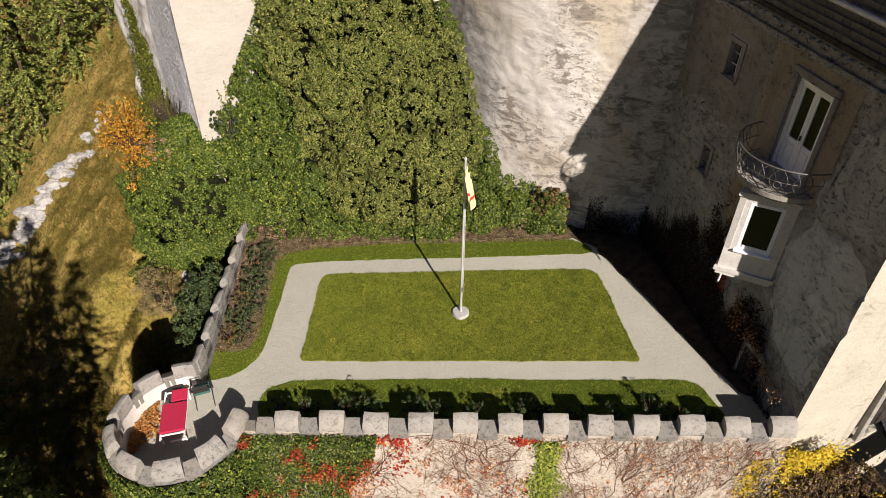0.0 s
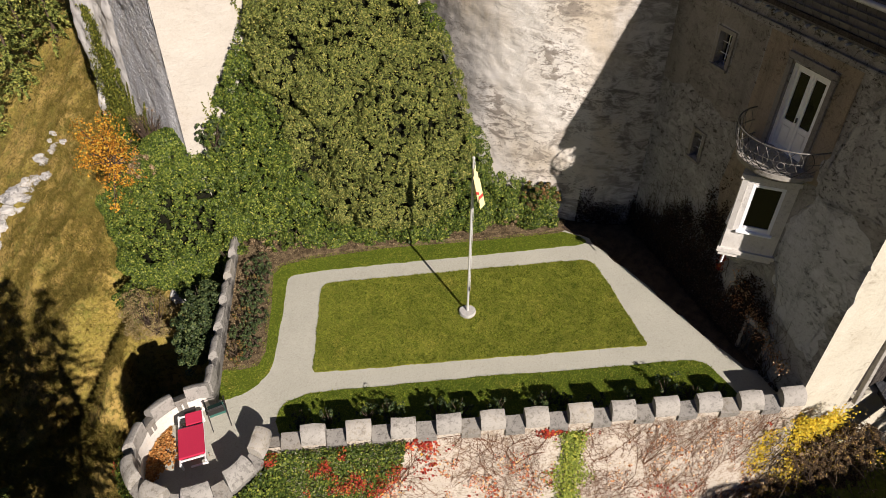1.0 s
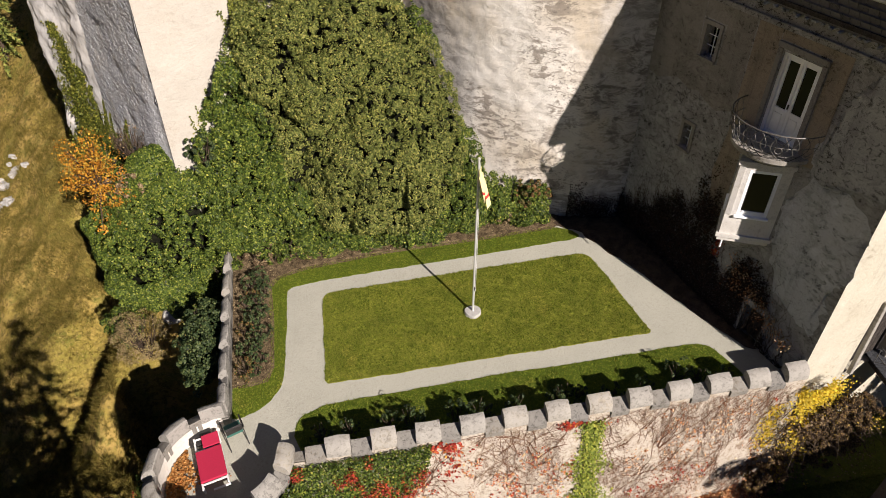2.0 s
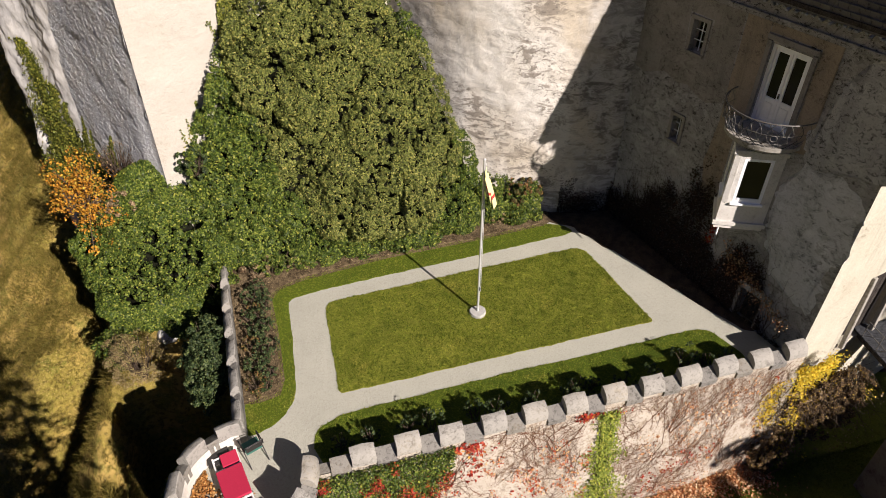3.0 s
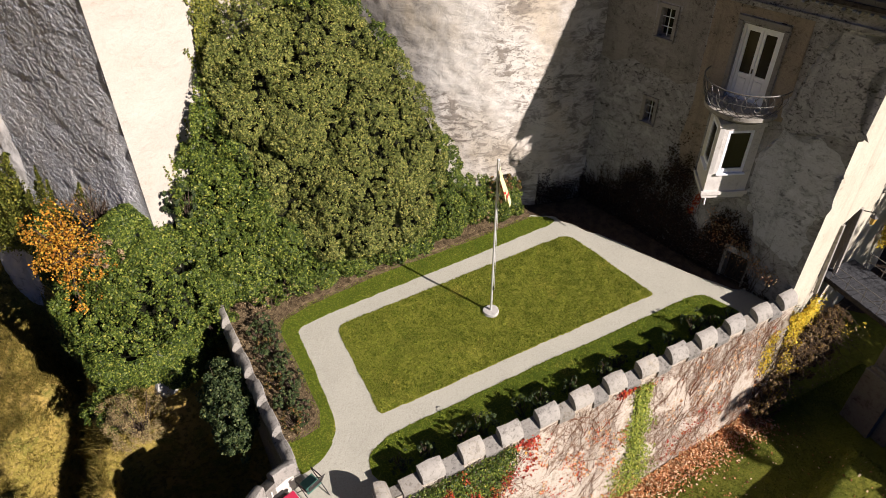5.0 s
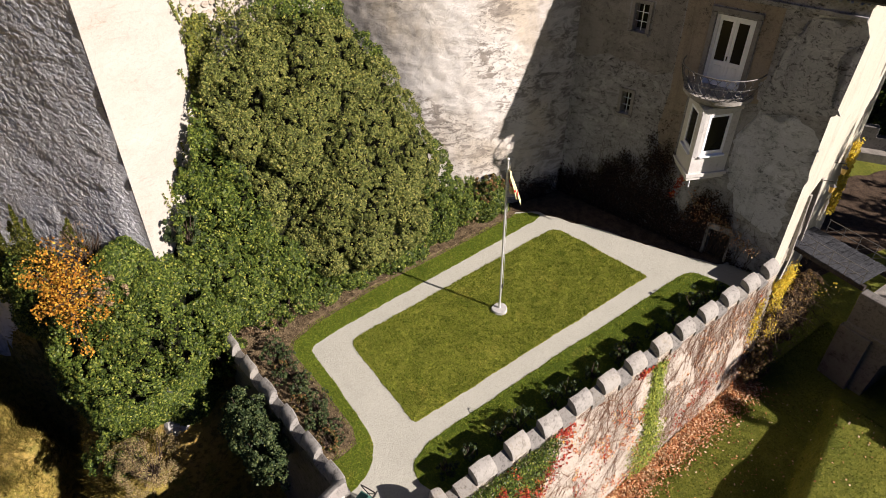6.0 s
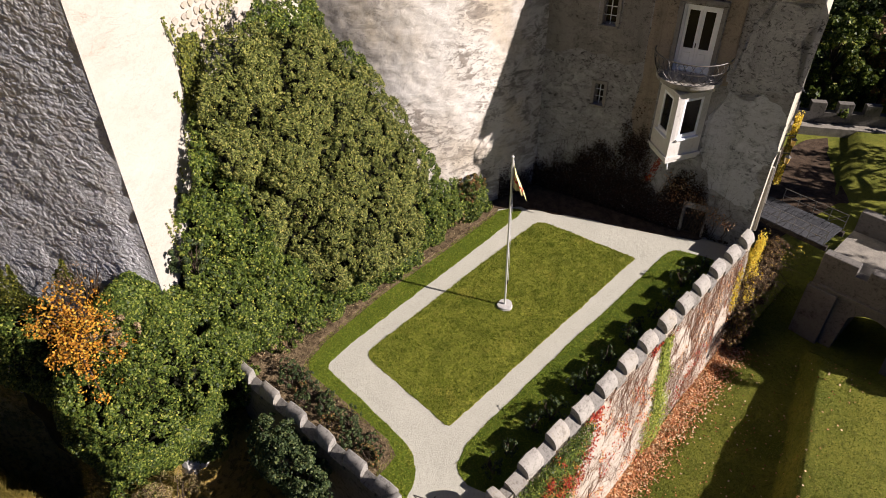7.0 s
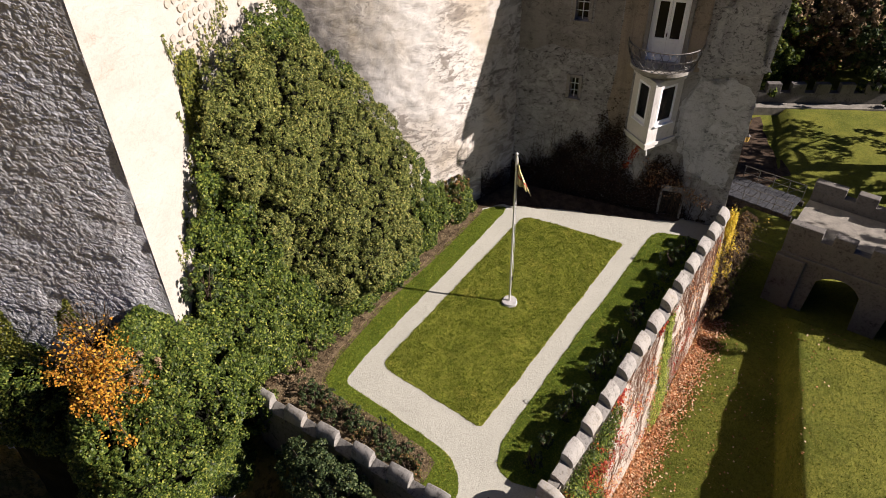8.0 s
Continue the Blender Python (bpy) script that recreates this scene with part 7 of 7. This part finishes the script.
for poly, n, lab in ((LAWN, 135000, "short mown grass blades of the garden lawn"), (NORTH, 110000, "grass blades of the strip by the bed"), (SOUTH, 40000, "grass blades of the strip by the parapet")):
    q = np.array(poly)
    x, y = rng.uniform(q[:, 0].min() - 0.02, q[:, 0].max() + 0.02, n), rng.uniform(q[:, 1].min() - 0.02, q[:, 1].max() + 0.02, n)
    ok = inside(poly, x, y)
    x, y = x[ok], y[ok]
    xyz = np.stack([x, y, 0 * x], -1)
    tall = 1.0 + 0.25 * vnoise(xyz, 3.1, 6) + 0.45 * vnoise(xyz, 11.0, 7)
    v, f = blades(rng, np.stack([x, y, garden_z(x, y) + 0.008], -1), 0.042 * tall, 0.012, 0.7)
    solo("grass", mesh_of("grass", v, f, M["lawn"]), lab, "grass", "stuff")
n = 100000
x, y = rng.uniform(-8, 15, n), 10.4 - 14.0 * rng.random(n) ** 1.7
v, f = blades(rng, np.stack([x, y, ground_z(x, y) - 0.005], -1), 0.05, 0.015, 0.8)
solo("grass", mesh_of("grass", v, f, M["lower_lawn"]), "grass blades of the lower lawn", "grass", "stuff")
n = 190000
x = -11.2 - np.abs(rng.normal(size=n)) * 6.5
y = rng.uniform(12, 42, n)
p3 = np.stack([x, y, ground_z(x, y) - 0.02], -1)
sel = vnoise(p3, 0.9, 15) > -0.35
tall = 0.17 * (1 + 0.8 * vnoise(p3[sel], 1.7, 16))
v, f = blades(rng, p3[sel], tall, 0.016, 0.7)
solo("grass", mesh_of("grass", v, f, M["hill"]), "long dry yellow grass of the hillside", "grass", "stuff")
n = 1500
cx, cy = rng.uniform(-23, -11.6, n), rng.uniform(11.5, 38, n)
idx = np.repeat(np.arange(n), 44)
x, y = cx[idx] + 0.11 * rng.normal(size=len(idx)), cy[idx] + 0.11 * rng.normal(size=len(idx))
v, f = blades(rng, np.stack([x, y, ground_z(x, y) - 0.03], -1), (0.16 + 0.18 * rng.random(n))[idx], 0.012, 0.6)
solo("grass", mesh_of("grass", v, f, M["hill"]), "tussocks of bleached grass on the steep slope", "grass", "stuff")

# ---- trees ----


def conifer(x, y, h, seed, label, z=None, spread=0.26, bare=0.10, thin=1.0):
    rng = np.random.default_rng(seed)
    z0 = float(ground_z(x, y)) - 0.2 if z is None else z
    t = thing("conifer", label, "tree", "conifers")
    tube("trunk", [(x, y, z0), (x + 0.1, y, z0 + h * 0.5), (x, y, z0 + h)], [h * 0.016, h * 0.010, 0.02], M["bark"], t, 7)
    ch = []
    n_w = int(h * 2.0)
    for k in range(n_w):
        f = bare + (1 - bare) * (k + rng.random()) / n_w
        L = h * spread * (1 - f) ** 0.8 + 0.25
        for b in range(7):
            a = rng.uniform(0, 6.28)
            n = int((18 + 20 * L) * thin)
            s = rng.random(n) ** 0.7
            r = L * s
            off = rng.normal(size=n) * 0.09 * (0.6 + L * 0.4) * (1.2 - s)
            pz = z0 + h * f - 0.32 * r - 0.06 * r ** 2 + rng.normal(size=n) * 0.06
            px_ = x + r * math.cos(a) - off * math.sin(a)
            py_ = y + r * math.sin(a) + off * math.cos(a)
            ch.append(leaf_np(rng, np.stack([px_, py_, pz], -1), np.tile([0.3 * math.cos(a), 0.3 * math.sin(a), 1.0], (n, 1)), 0.26, 0.4, 0.4))
    foliage("crown", t, ch, M["conifer"])
    return t


for k, (x, y, h) in enumerate(((-28.0, 38.5, 10.0), (-25.8, 43.5, 9.5), (-30.5, 43, 11.5), (-22.8, 47.5, 9.5), (-33.5, 37, 10.5), (-31.5, 31.0, 9.0), (-27.5, 49, 12), (-35, 45, 12), (-20.5, 52.5, 10.5), (-36.5, 33, 11), (-32.5, 51, 12), (-25.5, 40.5, 8.0), (-23.0, 42.0, 8.5), (-29.5, 35.5, 7.5), (-30.5, 33.0, 8.0))):
    conifer(x, y, h, 400 + k, "dark green conifer on the hillside edge")
for k, (x, y, h) in enumerate(((-8.6, 3.6, 16.5), (-10.8, 5.0, 14.0), (-12.8, 8.0, 15.5), (-16.4, 9.6, 13.0), (-19.2, 13.0, 12.0), (-14.5, 2.5, 11.0), (-22.5, 18.0, 11.0), (-26.0, 22.0, 10.5), (-24.5, 16.0, 12.0), (-21.0, 13.0, 12.0), (-30.0, 25.5, 10.5), (-29.0, 19.5, 12.0), (-14.5, 9.0, 17.0), (-17.2, 11.0, 17.0), (-19.7, 13.2, 16.5), (-16.2, 6.0, 17.5), (-22.5, 14.5, 16.0))):
    conifer(x, y, h, 430 + k, "conifer in the hollow below the bastion", spread=0.24, bare=0.2, thin=0.6)


def broadleaf(x, y, h, seed, label, material, low=0.5, per=48):
    rng = np.random.default_rng(seed)
    z0 = float(ground_z(x, y)) - 0.2
    t = thing("broadleaf_tree", label, "tree", "park trees")
    tube("trunk", [(x, y, z0), (x + 0.1, y + 0.1, z0 + h * 0.3), (x, y, z0 + h * 0.6)], [h * 0.03, h * 0.024, h * 0.012], M["bark"], t, 8)
    c = []
    for k in range(12 if low > 0.3 else 22):
        a = rng.uniform(0, 6.28)
        end = np.array([x + math.cos(a) * h * 0.3 * rng.uniform(0.5, 1.1), y + math.sin(a) * h * 0.3 * rng.uniform(0.5, 1.1), z0 + h * rng.uniform(low, 0.98)])
        tube("limb", [(x, y, z0 + h * 0.35), (np.array([x, y, z0 + h * 0.5]) + end) / 2, end], [h * 0.012, h * 0.008, 0.02], M["bark"], t, 5)
        for j in range(9):
            c.append(end + rng.normal(size=3) * h * 0.085)
    c = np.array(c)
    o = unit(c - np.array([x, y, z0 + h * 0.6]) + UP * 0.5)
    foliage("crown", t, [clump_leaves(rng, c, rng.uniform(0.4, 0.9, len(c)) * h * 0.07, o, per, 0.26, 0.6)], material)
    return t


for k, (x, y, h, mt) in enumerate(((35.0, 16.5, 7, "ivy"), (39.5, 12.5, 8, "dry"), (38.0, 8.6, 6.5, "shrub"), (42, 5, 7, "shrub"), (50, -1, 11, "shrub"), (31.5, 21.5, 7, "ivy"), (44, 14.5, 12, "shrub"),
                                   (45, 9, 12, "shrub"), (39, 20, 11, "shrub"), (49, 12, 13, "shrub"), (50, 5, 13, "shrub"), (47, 18, 13, "shrub"), (36.6, 13.2, 4.5, "rust"))):
    broadleaf(x, y, h, 500 + k, "park tree behind the far garden wall", M[mt], 0.1)
for k, (x, y, h) in enumerate(((23.0, -1.5, 12), (27.0, 0.5, 16.5), (29.3, 2.0, 15), (21.0, -6.0, 12))):
    broadleaf(x, y, h, 540 + k, "park tree south of the stone bridge", M["shrub"], 0.35, 110)
